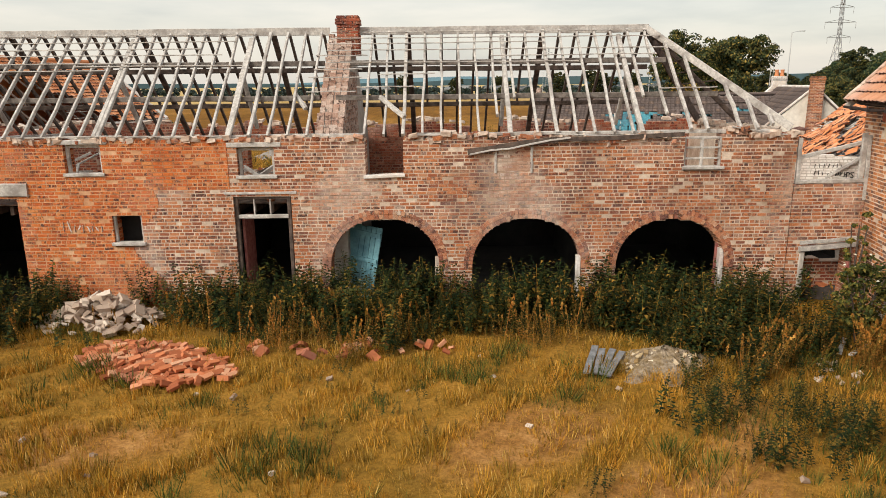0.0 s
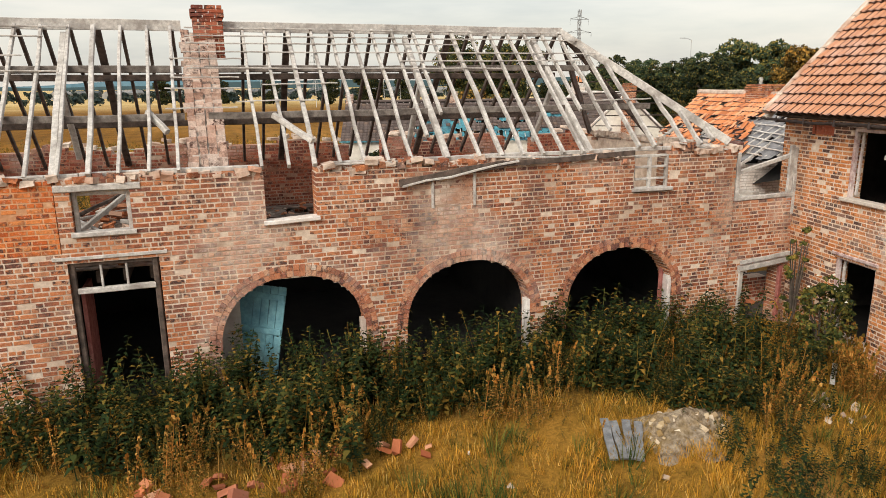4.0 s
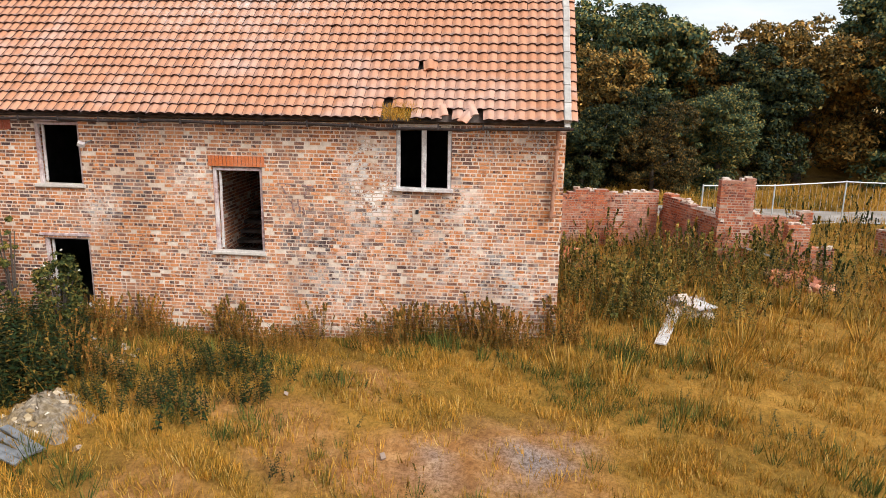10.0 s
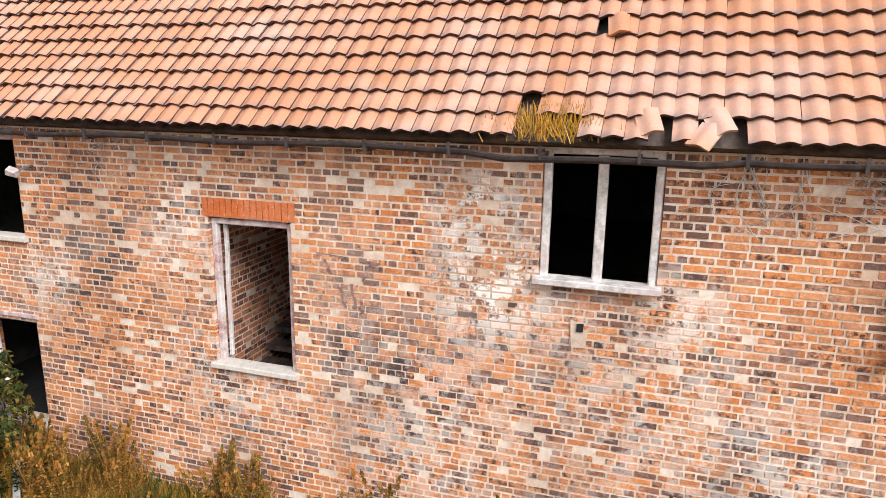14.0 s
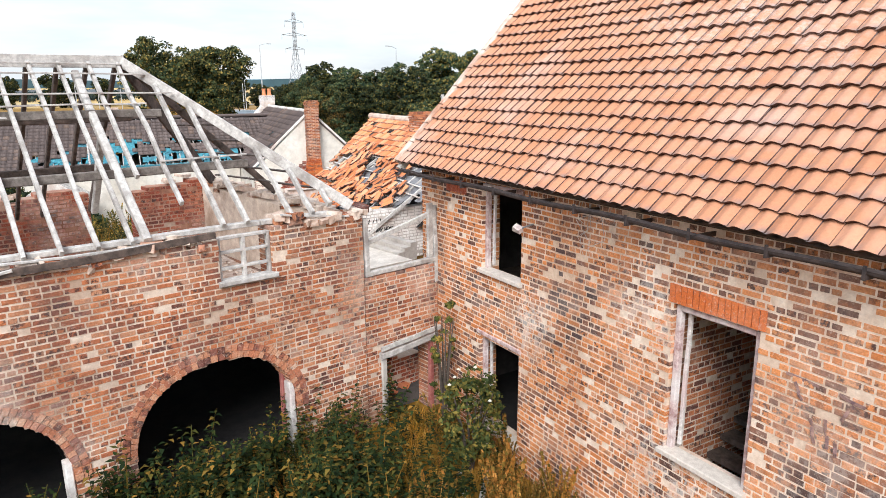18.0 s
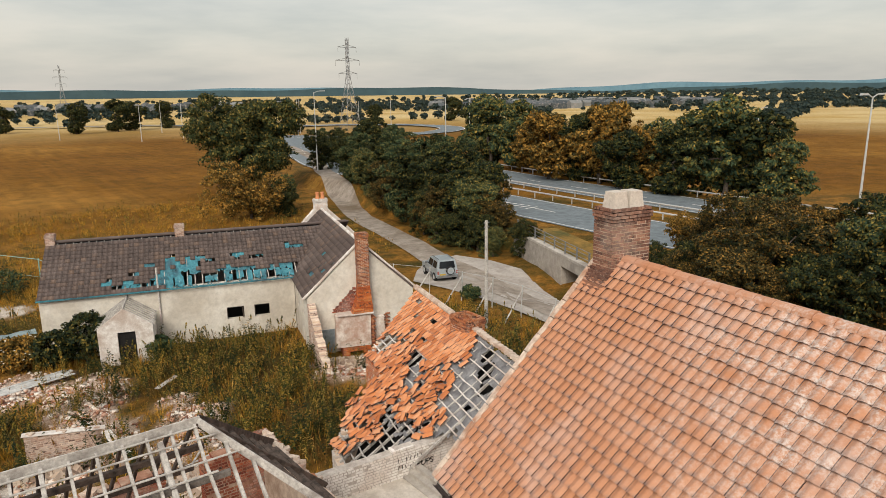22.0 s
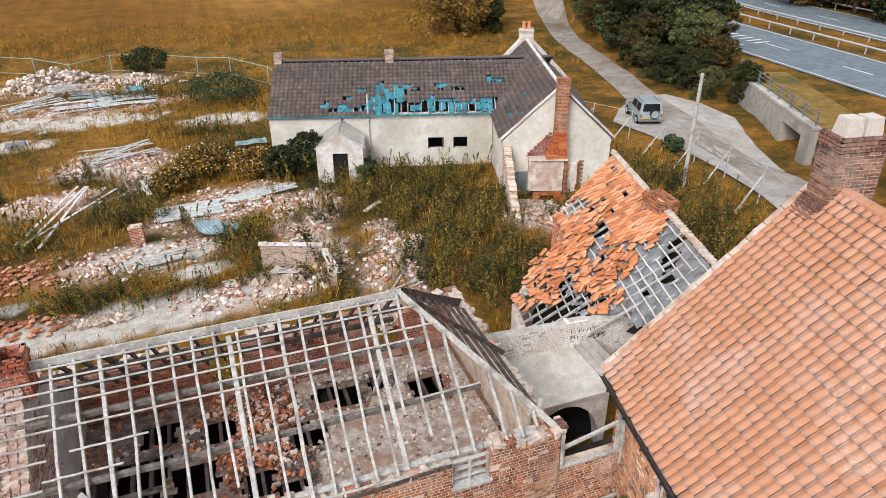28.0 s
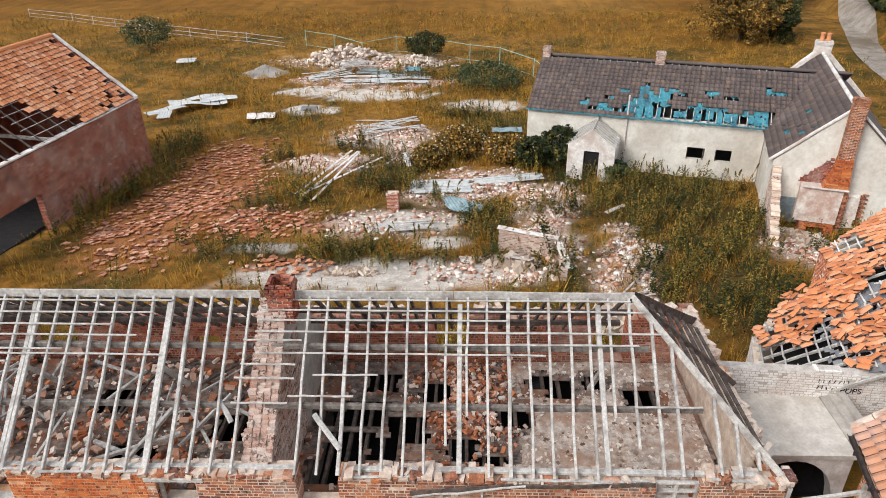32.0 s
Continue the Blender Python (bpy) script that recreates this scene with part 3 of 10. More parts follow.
def ground_material():
    def build(node, link, coord):
        pos = world_pos(node)

        def attr(name):
            a = node("ShaderNodeAttribute")
            a.attribute_name = name
            return a.outputs["Fac"]
        n1, n2, n3 = n_noise(node, link, pos, 0.35, 6, 0.65), n_noise(node, link, pos, 2.2, 6, 0.7), n_noise(node, link, pos, 16, 5, 0.75)
        col = n_ramp(node, link, n1, ((0.30, (0.14, 0.095, 0.02)), (0.46, (0.32, 0.175, 0.032)), (0.66, (0.46, 0.25, 0.05))))
        col = n_mix(node, link, 0.55, col, n_ramp(node, link, n2, ((0.32, (0.45, 0.5, 0.4)), (0.6, (1.1, 1.05, 1.0)))), "MULTIPLY")
        rows = n_noise(node, link, pos, 0.9, 3, 0.5, (0.9, 0.05, 1))
        wide = n_noise(node, link, pos, 0.012, 5, 0.6)
        field = n_ramp(node, link, wide, ((0.36, (0.17, 0.075, 0.011)), (0.5, (0.245, 0.115, 0.017)), (0.62, (0.35, 0.18, 0.04))))
        field = n_mix(node, link, 0.5, field, n_ramp(node, link, rows, ((0.3, (0.55, 0.58, 0.5)), (0.65, (1.1, 1.06, 1.0)))), "MULTIPLY")
        field = n_mix(node, link, 0.6, field, n_ramp(node, link, n1, ((0.36, (0.5, 0.52, 0.45)), (0.6, (1.12, 1.08, 1.0)))), "MULTIPLY")
        scrub = n_ramp(node, link, n_noise(node, link, pos, 0.22, 6, 0.72), ((0.34, (0.045, 0.05, 0.014)), (0.46, (0.15, 0.095, 0.022)), (0.56, (0.30, 0.15, 0.03)), (0.68, (0.38, 0.22, 0.05))))
        scrub = n_mix(node, link, 0.7, scrub, n_ramp(node, link, n2, ((0.34, (0.35, 0.38, 0.34)), (0.6, (1.1, 1.0, 0.95)))), "MULTIPLY")
        col = n_mix(node, link, attr("scrub"), col, scrub)
        away = node("ShaderNodeVectorMath")
        away.operation = "LENGTH"
        link(pos, away.inputs[0])
        ripe = n_mix(node, link, n_step(node, link, wide, 0.40, 0.60), (0.50, 0.34, 0.12), (0.64, 0.50, 0.26))
        field = n_mix(node, link, n_step(node, link, away.outputs["Value"], 250, 400), field, ripe)
        col = n_mix(node, link, attr("field"), col, field)
        bare = n_ramp(node, link, n2, ((0.3, (0.26, 0.105, 0.04)), (0.48, (0.42, 0.19, 0.075)), (0.64, (0.58, 0.32, 0.15))))
        col = n_mix(node, link, attr("dirt"), col, bare)
        col = n_mix(node, link, attr("gravel"), col, n_ramp(node, link, n3, ((0.35, (0.13, 0.12, 0.12)), (0.62, (0.36, 0.34, 0.34)))))
        rub = n_ramp(node, link, n3, ((0.32, (0.28, 0.17, 0.12)), (0.48, (0.58, 0.43, 0.35)), (0.64, (0.80, 0.71, 0.63))))
        # shade under nettles and thickets is put into the litter's dark colour
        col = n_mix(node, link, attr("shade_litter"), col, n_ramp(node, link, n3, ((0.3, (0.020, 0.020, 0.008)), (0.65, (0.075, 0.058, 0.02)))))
        col = n_mix(node, link, attr("rubble"), col, rub)
        col = n_mix(node, link, attr("tiles"), col, n_ramp(node, link, n3, ((0.32, (0.20, 0.075, 0.025)), (0.64, (0.48, 0.21, 0.085)))))
        col = n_mix(node, link, attr("concrete"), col, n_ramp(node, link, n2, ((0.3, (0.44, 0.39, 0.345)), (0.65, (0.72, 0.67, 0.61)))))
        col = n_mix(node, link, 0.65, col, n_ramp(node, link, n3, ((0.34, (0.35, 0.33, 0.31)), (0.58, (1.12, 1.1, 1.06)))), "MULTIPLY")
        return col, (n3, 0.05)
    return material("rough_ground", build, 0.95, spec=0.1)


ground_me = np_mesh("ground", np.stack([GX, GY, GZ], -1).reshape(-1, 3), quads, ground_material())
for zname, values in (("rubble", rubble_zone(GX, GY)), ("tiles", tile_zone(GX, GY)), ("concrete", concrete_zone(GX, GY)), ("dirt", dirt_zone(GX, GY)), ("gravel", gravel_zone(GX, GY)), ("field", field_zone(GX, GY)), ("scrub", smooth01(20, 24, GY) * 0.95)):
    ground_me.attributes.new(zname, "FLOAT", "POINT").data.foreach_set("value", values.astype(np.float32).ravel())
ground_me.polygons.foreach_set("use_smooth", [True] * len(ground_me.polygons))
tagged(new("ground", ground_me), "rough ochre grass, rubble and golden fields", "ground", kind="structure")


# ---- walls of brick ----
def rect(u0, u1, z0, z1):
    return lambda z: (u0, u1) if z0 < z < z1 else None


def arch(u0, u1, spring, top):
    mid, half = (u0 + u1) / 2, (u1 - u0) / 2

    def f(z):
        if z <= spring:
            return (u0, u1)
        if z >= top:
            return None
        w = half * (1 - ((z - spring) / (top - spring)) ** 2.2) ** (1 / 2.2)
        return (mid - w, mid + w)
    return f


def free_spans(u0, u1, z, h, top, holes):
    spans, a, u = [], None, u0
    while u < u1 - 1e-6:
        v = min(u + 0.24, u1)
        ok = top((u + v) / 2) >= z + h * 0.5
        if ok and a is None:
            a = u
        if not ok and a is not None:
            spans.append((a, u))
            a = None
        u = v
    if a is not None:
        spans.append((a, u1))
    for hole in holes:
        cut = hole(z + h / 2)
        if cut:
            spans = [s for p, q in spans for s in ((p, min(q, cut[0])), (max(p, cut[1]), q)) if s[1] - s[0] > 0.03]
    return spans


LOOSE = []  # wall pieces that are set one by one at the end


def brick_wall(parent, u0, u1, z0, top, holes=(), thick=0.45, seed=1, mats=None, mortar=None, course=0.084, length=0.236, pick=None, name="wall_core", y0=0.0, rough=0.004):
    """A wall in its parent's space: x along, y inwards from the face, z up. Bricks stand proud of a mortar core."""
    rs = random.Random(seed)
    flat = top if callable(top) else (lambda u: top)
    peak = max(flat(u0 + (u1 - u0) * i / 40) for i in range(41))
    core, bricks, runs = Mesh(), Mesh(), {}
    gap, row, z = 0.0175, 0, z0
    mat, mat1 = mats
    while z < peak - course * 0.4:
        spans = free_spans(u0, u1, z, course, flat, holes)
        key = {(round(a, 3), round(b, 3)) for a, b in spans}
        for k in list(runs):
            if k not in key:
                core.box((k[0] + 0.008, y0 + 0.007, runs[k]), (k[1] - 0.008, y0 + thick, z))
                del runs[k]
        for k in key:
            runs.setdefault(k, z)
        for a, b in spans:
            header = row % 4 == 3
            lb = length / 2 if header else length
            u = a - (lb * (0.5 if row % 2 else 0.0))
            while u < b:
                lk = (lb / 2 if not header and rs.random() < 0.14 else lb) * rs.uniform(0.93, 1.07)
                p, q = max(u, a), min(u + lk, b)
                u += lk
                if q - p < 0.035:
                    continue
                dep = thick if (p == a or q == b) else 0.06
                pr = rs.uniform(-rough, rough) - (rs.random() < 0.05) * 0.012
                lo, hi = (p + gap / 2, y0 - pr, z + gap / 2 + rs.uniform(-0.003, 0.003)), (q - gap / 2, y0 + dep, z + course - gap / 2 + rs.uniform(-0.003, 0.003))
                if p == a:
                    lo = (p, lo[1], lo[2])
                if q == b:
                    hi = (q, hi[1], hi[2])
                if pick and pick[0] < p and q < pick[1] and pick[2] < z < pick[3]:
                    LOOSE.append((parent, "brick", lo, hi, mat1))
                else:
                    c = 0.004
                    bricks.add([(lo[0] + c, lo[1], lo[2] + c), (hi[0] - c, lo[1], lo[2] + c), (hi[0] - c, lo[1], hi[2] - c), (lo[0] + c, lo[1], hi[2] - c),
                                (lo[0], hi[1], lo[2]), (hi[0], hi[1], lo[2]), (hi[0], hi[1], hi[2]), (lo[0], hi[1], hi[2])],
                               [(0, 1, 2, 3), (1, 5, 6, 2), (5, 4, 7, 6), (4, 0, 3, 7), (3, 2, 6, 7), (4, 5, 1, 0)])
        z += course
        row += 1
    for k, zs in runs.items():
        core.box((k[0] + 0.008, y0 + 0.007, zs), (k[1] - 0.008, y0 + thick, z - course * 0.3))
    part(name, core, mortar or M_MORTAR, parent, kind="stuff")
    part("brickwork", bricks, mat, parent, kind="stuff")


def arch_ring(parent, u0, u1, spring, top, mat, rings=1, size=0.13, y0=-0.012, foot=0.0):
    """Voussoirs round an arched opening, each a brick of its own."""
    mid, half = (u0 + u1) / 2, (u1 - u0) / 2

    def edge(t, grow):
        c, s = math.cos(t), math.sin(t)
        k = 2 / 2.2
        return Vector((mid + (half + grow) * math.copysign(abs(c) ** k, c), 0, spring + (top - spring + grow) * abs(s) ** k))
    for ring in range(rings):
        g0, g1 = ring * (size + 0.01), ring * (size + 0.01) + size
        n = int(math.pi * (half + g0) / 0.088)
        for i in range(n):
            a, b = math.pi * (i + 0.06) / n, math.pi * (i + 0.94) / n
            p, q, r, s = edge(a, g0), edge(b, g0), edge(b, g1), edge(a, g1)
            y = y0 + rnd.uniform(-0.006, 0.006)
            m = Mesh()
            m.add([(v.x, y, v.z) for v in (p, q, r, s)] + [(v.x, 0.42 if ring == 0 else 0.1, v.z) for v in (p, q, r, s)],
                  [(3, 2, 1, 0), (4, 5, 6, 7), (0, 1, 5, 4), (1, 2, 6, 5), (2, 3, 7, 6), (3, 0, 4, 7)])
            part("arch_brick", m, mat, parent)


def frame_at(x, y, z, ux, uy):
    """A space at x, y, z with its x axis along (ux, uy) and z up."""
    k = math.hypot(ux, uy)
    ux, uy = ux / k, uy / k
    return Matrix(((ux, -uy, 0, x), (uy, ux, 0, y), (0, 0, 1, z), (0, 0, 0, 1)))


# ---- farmhouse ----
TURN_H = math.atan(0.185)
DX, DY = math.sin(TURN_H), math.cos(TURN_H)
HOUSE = frame_at(7.45 + DX * 13.85, 2.71 + DY * 13.85, 0, -DX, -DY)
EAVE_H, RIDGE_H, DEEP_H, LONG_H = 4.78, 9.26, 8.1, 14.0
house = thing("farmhouse", HOUSE, "derelict two-storey brick farmhouse with orange pantiled roof", "house")
W1, W2, W3, W4 = (2.12, 3.21, 3.05, 4.52), (2.06, 3.20, 0.17, 1.89), (6.25, 7.40, 1.63, 3.60), (10.40, 11.60, 3.20, 4.65)
brick_wall(house, 0, LONG_H, -0.75, EAVE_H, [rect(*w) for w in (W1, W2, W3, W4)], 0.36, 3, (M_HOUSE, M_HOUSE1), M_MORTAR, pick=(7.9, 10.2, 1.6, 2.75), name="front_wall")


def gable_wall(parent, x0, x1, label):
    m = Mesh()
    prof = [(0.37, -0.75), (DEEP_H, -0.75), (DEEP_H, EAVE_H), (DEEP_H / 2, RIDGE_H - 0.12), (0.37, EAVE_H)]
    vs = [(x0, y, z) for y, z in prof] + [(x1, y, z) for y, z in prof]
    n = len(prof)
    m.add(vs, [tuple(range(n)), tuple(range(2 * n - 1, n - 1, -1))] + [(i, i + n, (i + 1) % n + n, (i + 1) % n) for i in range(n)])
    part("gable_wall", m, M_BARN, parent, label)


gable_wall(house, 0.0, 0.36, "")
gable_wall(house, LONG_H - 0.36, LONG_H, "")
part("rear_wall", Mesh().box((0.37, DEEP_H - 0.36, -0.75), (LONG_H - 0.37, DEEP_H, EAVE_H - 0.05)), M_BARN, house)
part("upper_floor", Mesh().box((0.37, 0.37, 2.35), (6.0, DEEP_H - 0.37, 2.5)).box((8.4, 0.37, 2.35), (LONG_H - 0.37, DEEP_H - 0.37, 2.5)), M_TIMBER_DARK, house)
# floor, partitions and added lining carry the rooms' shade in their colour
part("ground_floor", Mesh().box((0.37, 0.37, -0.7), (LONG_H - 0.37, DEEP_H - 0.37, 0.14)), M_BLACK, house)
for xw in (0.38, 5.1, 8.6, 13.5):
    part("partition_wall", Mesh().box((xw, 0.37, -0.1), (xw + 0.12, DEEP_H - 0.37, EAVE_H)), M_SHADED, house)
part("rear_lining", Mesh().box((0.52, DEEP_H - 0.42, -0.1), (13.4, DEEP_H - 0.38, EAVE_H - 0.05)), M_SHADED, house)
stair_wall = new("stair_wall")
stair_wall.parent = house
stair_wall.matrix_basis = frame_at(6.05, 0.40, 0, 0, 1)
brick_wall(stair_wall, 0, 4.6, -0.1, 4.6, (), 0.12, 8, (M_BARN, M_BARN), M_MORTAR_DARK)
TILE_W, TILE_L = 0.2125, 0.2745
SLOPE = math.atan2(RIDGE_H - 4.72, DEEP_H / 2 + 0.32)
SLEN = math.hypot(RIDGE_H - 4.72, DEEP_H / 2 + 0.32)


def pantile(width, length, depth=0.038, thick=0.054, n=8):
    """A clay pantile: an S across, lower end at y=0, rising a little from the tile under it, with a lapped side edge."""
    xs = np.linspace(0, 1, n + 1)
    prof = depth * (0.5 + 0.5 * np.sin(2 * np.pi * (xs - 0.30))) + 0.008 + 0.016 * xs
    w = width * 1.04
    v = [(x * w, 0, p + thick) for x, p in zip(xs, prof)] + [(x * w, length * 1.16, p) for x, p in zip(xs, prof)] + [(x * w, 0.012, p + thick - 0.046) for x, p in zip(xs, prof)]
    v += [(x * w, 0, p + thick) for x, p in zip(xs, prof)]
    v += [(w, 0, prof[-1] + thick), (w, length * 1.16, prof[-1]), (w + 0.004, 0.004, prof[-1] + thick - 0.022), (w + 0.004, length * 1.16, prof[-1] - 0.022)]
    a, b, c, k = n + 1, 2 * n + 2, 3 * n + 3, 4 * n + 4
    q = [(i, i + 1, a + 1 + i, a + i) for i in range(n)] + [(b + i, b + 1 + i, c + 1 + i, c + i) for i in range(n)] + [(k, k + 2, k + 3, k + 1)]
    return np.array(v), np.array(q)


def lichen_shaded(me, count, n=8):
    """Lichen and dirt mark each tile's lower, hollow end; its lip gets painted shadow, its lapped edge a dark joint."""
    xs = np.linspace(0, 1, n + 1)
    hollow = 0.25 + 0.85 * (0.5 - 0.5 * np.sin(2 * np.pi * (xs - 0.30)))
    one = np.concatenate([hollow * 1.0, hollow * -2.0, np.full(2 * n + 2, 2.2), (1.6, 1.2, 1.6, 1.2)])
    me.attributes.new("lichen_shade", "FLOAT", "POINT").data.foreach_set("value", np.tile(one, count).astype(np.float32))
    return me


def on_slope(origin, across, up):
    """A matrix with x across the roof, y up the slope, z off it."""
    a, u = Vector(across).normalized(), Vector(up).normalized()
    n = a.cross(u)
    return Matrix(((a.x, u.x, n.x, origin[0]), (a.y, u.y, n.y, origin[1]), (a.z, u.z, n.z, origin[2]), (0, 0, 0, 1)))


def tile_sheet(name, parent, m, cols, rows, w, l, mat, skip=None, seed=1, jit=0.006, pick=None, mat1=None, wild=0.0):
    """Rows of pantiles as one mesh; pick(c, r) sets a tile aside as a piece of its own."""
    tv, tq = pantile(w, l)
    rs = np.random.RandomState(seed)
    pairs = []
    for r in range(rows):
        for c in range(cols):
            if skip and skip(c, r):
                continue
            o = np.array((c * w, r * l, 0)) + rs.normal(0, jit, 3) * (1, 1, 0.5)
            ang = rs.normal(0, 0.012 + wild * (rs.rand() < 0.4))
            lift = abs(rs.normal(0, 0.004 + wild * 0.06 * (rs.rand() < 0.3)))
            if pick and pick(c, r):
                LOOSE.append((parent, "pantile", m @ Matrix.Translation(o + (0, 0, lift)) @ Matrix.Rotation(ang, 4, "Z"), (w, l), mat1))
                continue
            ca, sa = math.cos(ang), math.sin(ang)
            v = tv @ np.array(((ca, sa, 0), (-sa, ca, 0), (0, 0, 1))) + o + (0, 0, lift)
            pairs.append((v, tq))
    v, q = join(pairs)
    mm = np.array(m)
    v = v @ mm[:3, :3].T + mm[:3, 3]
    return part(name, lichen_shaded(np_mesh(name, v, q, mat), len(pairs)), mat, parent, kind="stuff")


ROOF_F = on_slope((-0.28, -0.34, 4.72), (1, 0, 0), (0, math.cos(SLOPE), math.sin(SLOPE)))
HOLES = {(49, 1), (49, 0), (50, 0), (51, 0), (55, 0), (57, 0), (58, 0), (52, 5)}
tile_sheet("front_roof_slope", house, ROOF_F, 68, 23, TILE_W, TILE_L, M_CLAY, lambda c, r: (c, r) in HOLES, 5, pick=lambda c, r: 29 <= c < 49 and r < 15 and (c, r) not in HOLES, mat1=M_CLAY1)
part("rear_roof_slope", Mesh().add([(-0.28, DEEP_H / 2, RIDGE_H), (14.15, DEEP_H / 2, RIDGE_H), (14.15, DEEP_H + 0.3, 4.7), (-0.28, DEEP_H + 0.3, 4.7), (-0.28, DEEP_H / 2, RIDGE_H - 0.1), (14.15, DEEP_H / 2, RIDGE_H - 0.1), (14.15, DEEP_H + 0.3, 4.6), (-0.28, DEEP_H + 0.3, 4.6)],
                                   [(3, 2, 1, 0), (4, 5, 6, 7), (0, 1, 5, 4), (1, 2, 6, 5), (2, 3, 7, 6), (3, 0, 4, 7)]), M_CLAY, house)
# shade in the tile gaps is put into the underlay's dark colour
part("roof_underlay", Mesh().add([(-0.1, -0.22, 4.70), (14.0, -0.22, 4.70), (14.0, DEEP_H / 2, RIDGE_H - 0.06), (-0.1, DEEP_H / 2, RIDGE_H - 0.06), (-0.1, -0.12, 4.66), (14.0, -0.12, 4.66), (14.0, DEEP_H / 2, RIDGE_H - 0.16), (-0.1, DEEP_H / 2, RIDGE_H - 0.16)],
                                 [(0, 1, 2, 3), (7, 6, 5, 4), (0, 4, 5, 1), (1, 5, 6, 2), (2, 6, 7, 3), (3, 7, 4, 0)]), M_TIMBER_DARK, house)
ridge = Mesh()
for i in range(38):
    xa = -0.25 + i * 0.378
    zj = rnd.uniform(-0.008, 0.008)
    ring = [(math.cos(t) * 0.15, math.sin(t) * 0.12) for t in (math.pi * k / 6 for k in range(7))]
    ridge.add([(xa, DEEP_H / 2 + a, RIDGE_H - 0.03 + b + zj) for a, b in ring] + [(xa + 0.368, DEEP_H / 2 + a, RIDGE_H - 0.02 + b + zj) for a, b in ring], [(k, k + 1, k + 8, k + 7) for k in range(6)] + [(6, 5, 4, 3, 2, 1, 0), (7, 8, 9, 10, 11, 12, 13)])
part("ridge_tiles", ridge, M_CLAY, house, kind="stuff")


def chimney(parent, x, y, z0, z1, w, d, mats, steps=0, pots=0, seed=3):
    """A brick stack of four walls with oversailing courses at the head."""
    st = new("chimney")
    st.parent = parent
    rs = random.Random(seed)
    bricks, core = Mesh(), Mesh().box((x - w / 2 + 0.012, y - d / 2 + 0.012, z0), (x + w / 2 - 0.012, y + d / 2 - 0.012, z1 - 0.30))
    z, r = z0, 0
    while z < z1:
        k = 0.03 if z1 - z < 0.26 and z1 - z > 0.1 else 0.0
        for side in range(4):
            ln = (w if side % 2 == 0 else d) + 2 * k
            u = -0.116 * (r % 2)
            while u < ln - 0.02:
                a, b = max(u, 0) + 0.007, min(u + 0.225, ln) - 0.007
                u += 0.232
                if b - a < 0.03:
                    continue
                p = rs.uniform(-0.004, 0.006) + k
                zz = (z + 0.007, z + 0.067)
                if side == 0:
                    bricks.box((x - w / 2 - k + a, y - d / 2 - p, zz[0]), (x - w / 2 - k + b, y - d / 2 + 0.08, zz[1]))
                elif side == 2:
                    bricks.box((x - w / 2 - k + a, y + d / 2 - 0.08, zz[0]), (x - w / 2 - k + b, y + d / 2 + p, zz[1]))
                elif side == 1:
                    bricks.box((x + w / 2 - 0.08, y - d / 2 - k + a, zz[0]), (x + w / 2 + p, y - d / 2 - k + b, zz[1]))
                else:
                    bricks.box((x - w / 2 - p, y - d / 2 - k + a, zz[0]), (x - w / 2 + 0.08, y - d / 2 - k + b, zz[1]))
        z += 0.077
        r += 1
    part("core", core, M_MORTAR, st)
    part("brickwork", bricks, mats, st, kind="stuff")
    for i in range(pots):
        px = x + (i - (pots - 1) / 2) * 0.36
        prof = [(0.15, 0), (0.16, 0.05), (0.125, 0.12), (0.115, 0.38), (0.14, 0.42), (0.14, 0.47), (0.10, 0.47), (0.09, 0.15)]
        pm = Mesh()
        n = 12
        pm.add([(px + math.cos(2 * math.pi * j / n) * rr, y + math.sin(2 * math.pi * j / n) * rr, z1 + hh) for rr, hh in prof for j in range(n)],
               [(i2 * n + j, i2 * n + (j + 1) % n, (i2 + 1) * n + (j + 1) % n, (i2 + 1) * n + j) for i2 in range(len(prof) - 1) for j in range(n)])
        part("chimney_pot", pm, M_OLDCLAY, st, "", True)
    return st


chimney(house, 0.16, DEEP_H / 2 + 0.12, 7.4, 10.38, 0.64, 1.08, M_STACK, pots=0)

# ---- barn ----
YB, EAVE_B, YR, ZR, YBACK = 15.75, 4.06, 18.70, 6.62, 21.65
BX0, BX1, HIP = -24.0, 8.15, 5.35
BARN = frame_at(0, YB, 0, 1, 0)
barn = thing("barn", BARN, "long brick cart barn with bare roof timbers and arched openings", "barn")
ARCHES = ((-2.72, -0.13, 0.95, 2.17), (0.66, 3.27, 0.92, 2.14), (4.09, 6.70, 0.90, 2.10))
SQ, DOOR, WA, WB, NOTCH, WC, DL = (-7.83, -7.14, 1.59, 2.34), (-4.94, -3.59, -0.3, 2.76), (-8.77, -7.92, 3.24, 3.96), (-4.77, -3.92, 3.15, 3.86), (-1.81, -0.94, 3.18, 9), (5.56, 6.42, 3.26, 9), (-11.6, -10.02, -0.3, 2.76)


def barn_top(u):
    ragged = 0.05 * math.sin(u * 3.1) + 0.035 * math.sin(u * 7.7 + 1)
    return EAVE_B - 0.02 + (ragged if u > -2.4 else 0) - (0.10 if 2.2 < u < 5.4 else 0)


holes_old = [rect(*h) for h in (NOTCH, WC, DOOR, WB, WA, SQ, DL)] + [arch(*a) for a in ARCHES]


def new_brick_edge(z):
    """How far right the rebuilt orange brickwork reaches at a height."""
    return -5.0 if z > 2.9 else -7.05 + 0.35 * math.sin(z * 3)


def right_of_edge(z):
    return (BX0 - 1, new_brick_edge(z))


def left_of_edge(z):
    return (new_brick_edge(z), BX1 + 1)


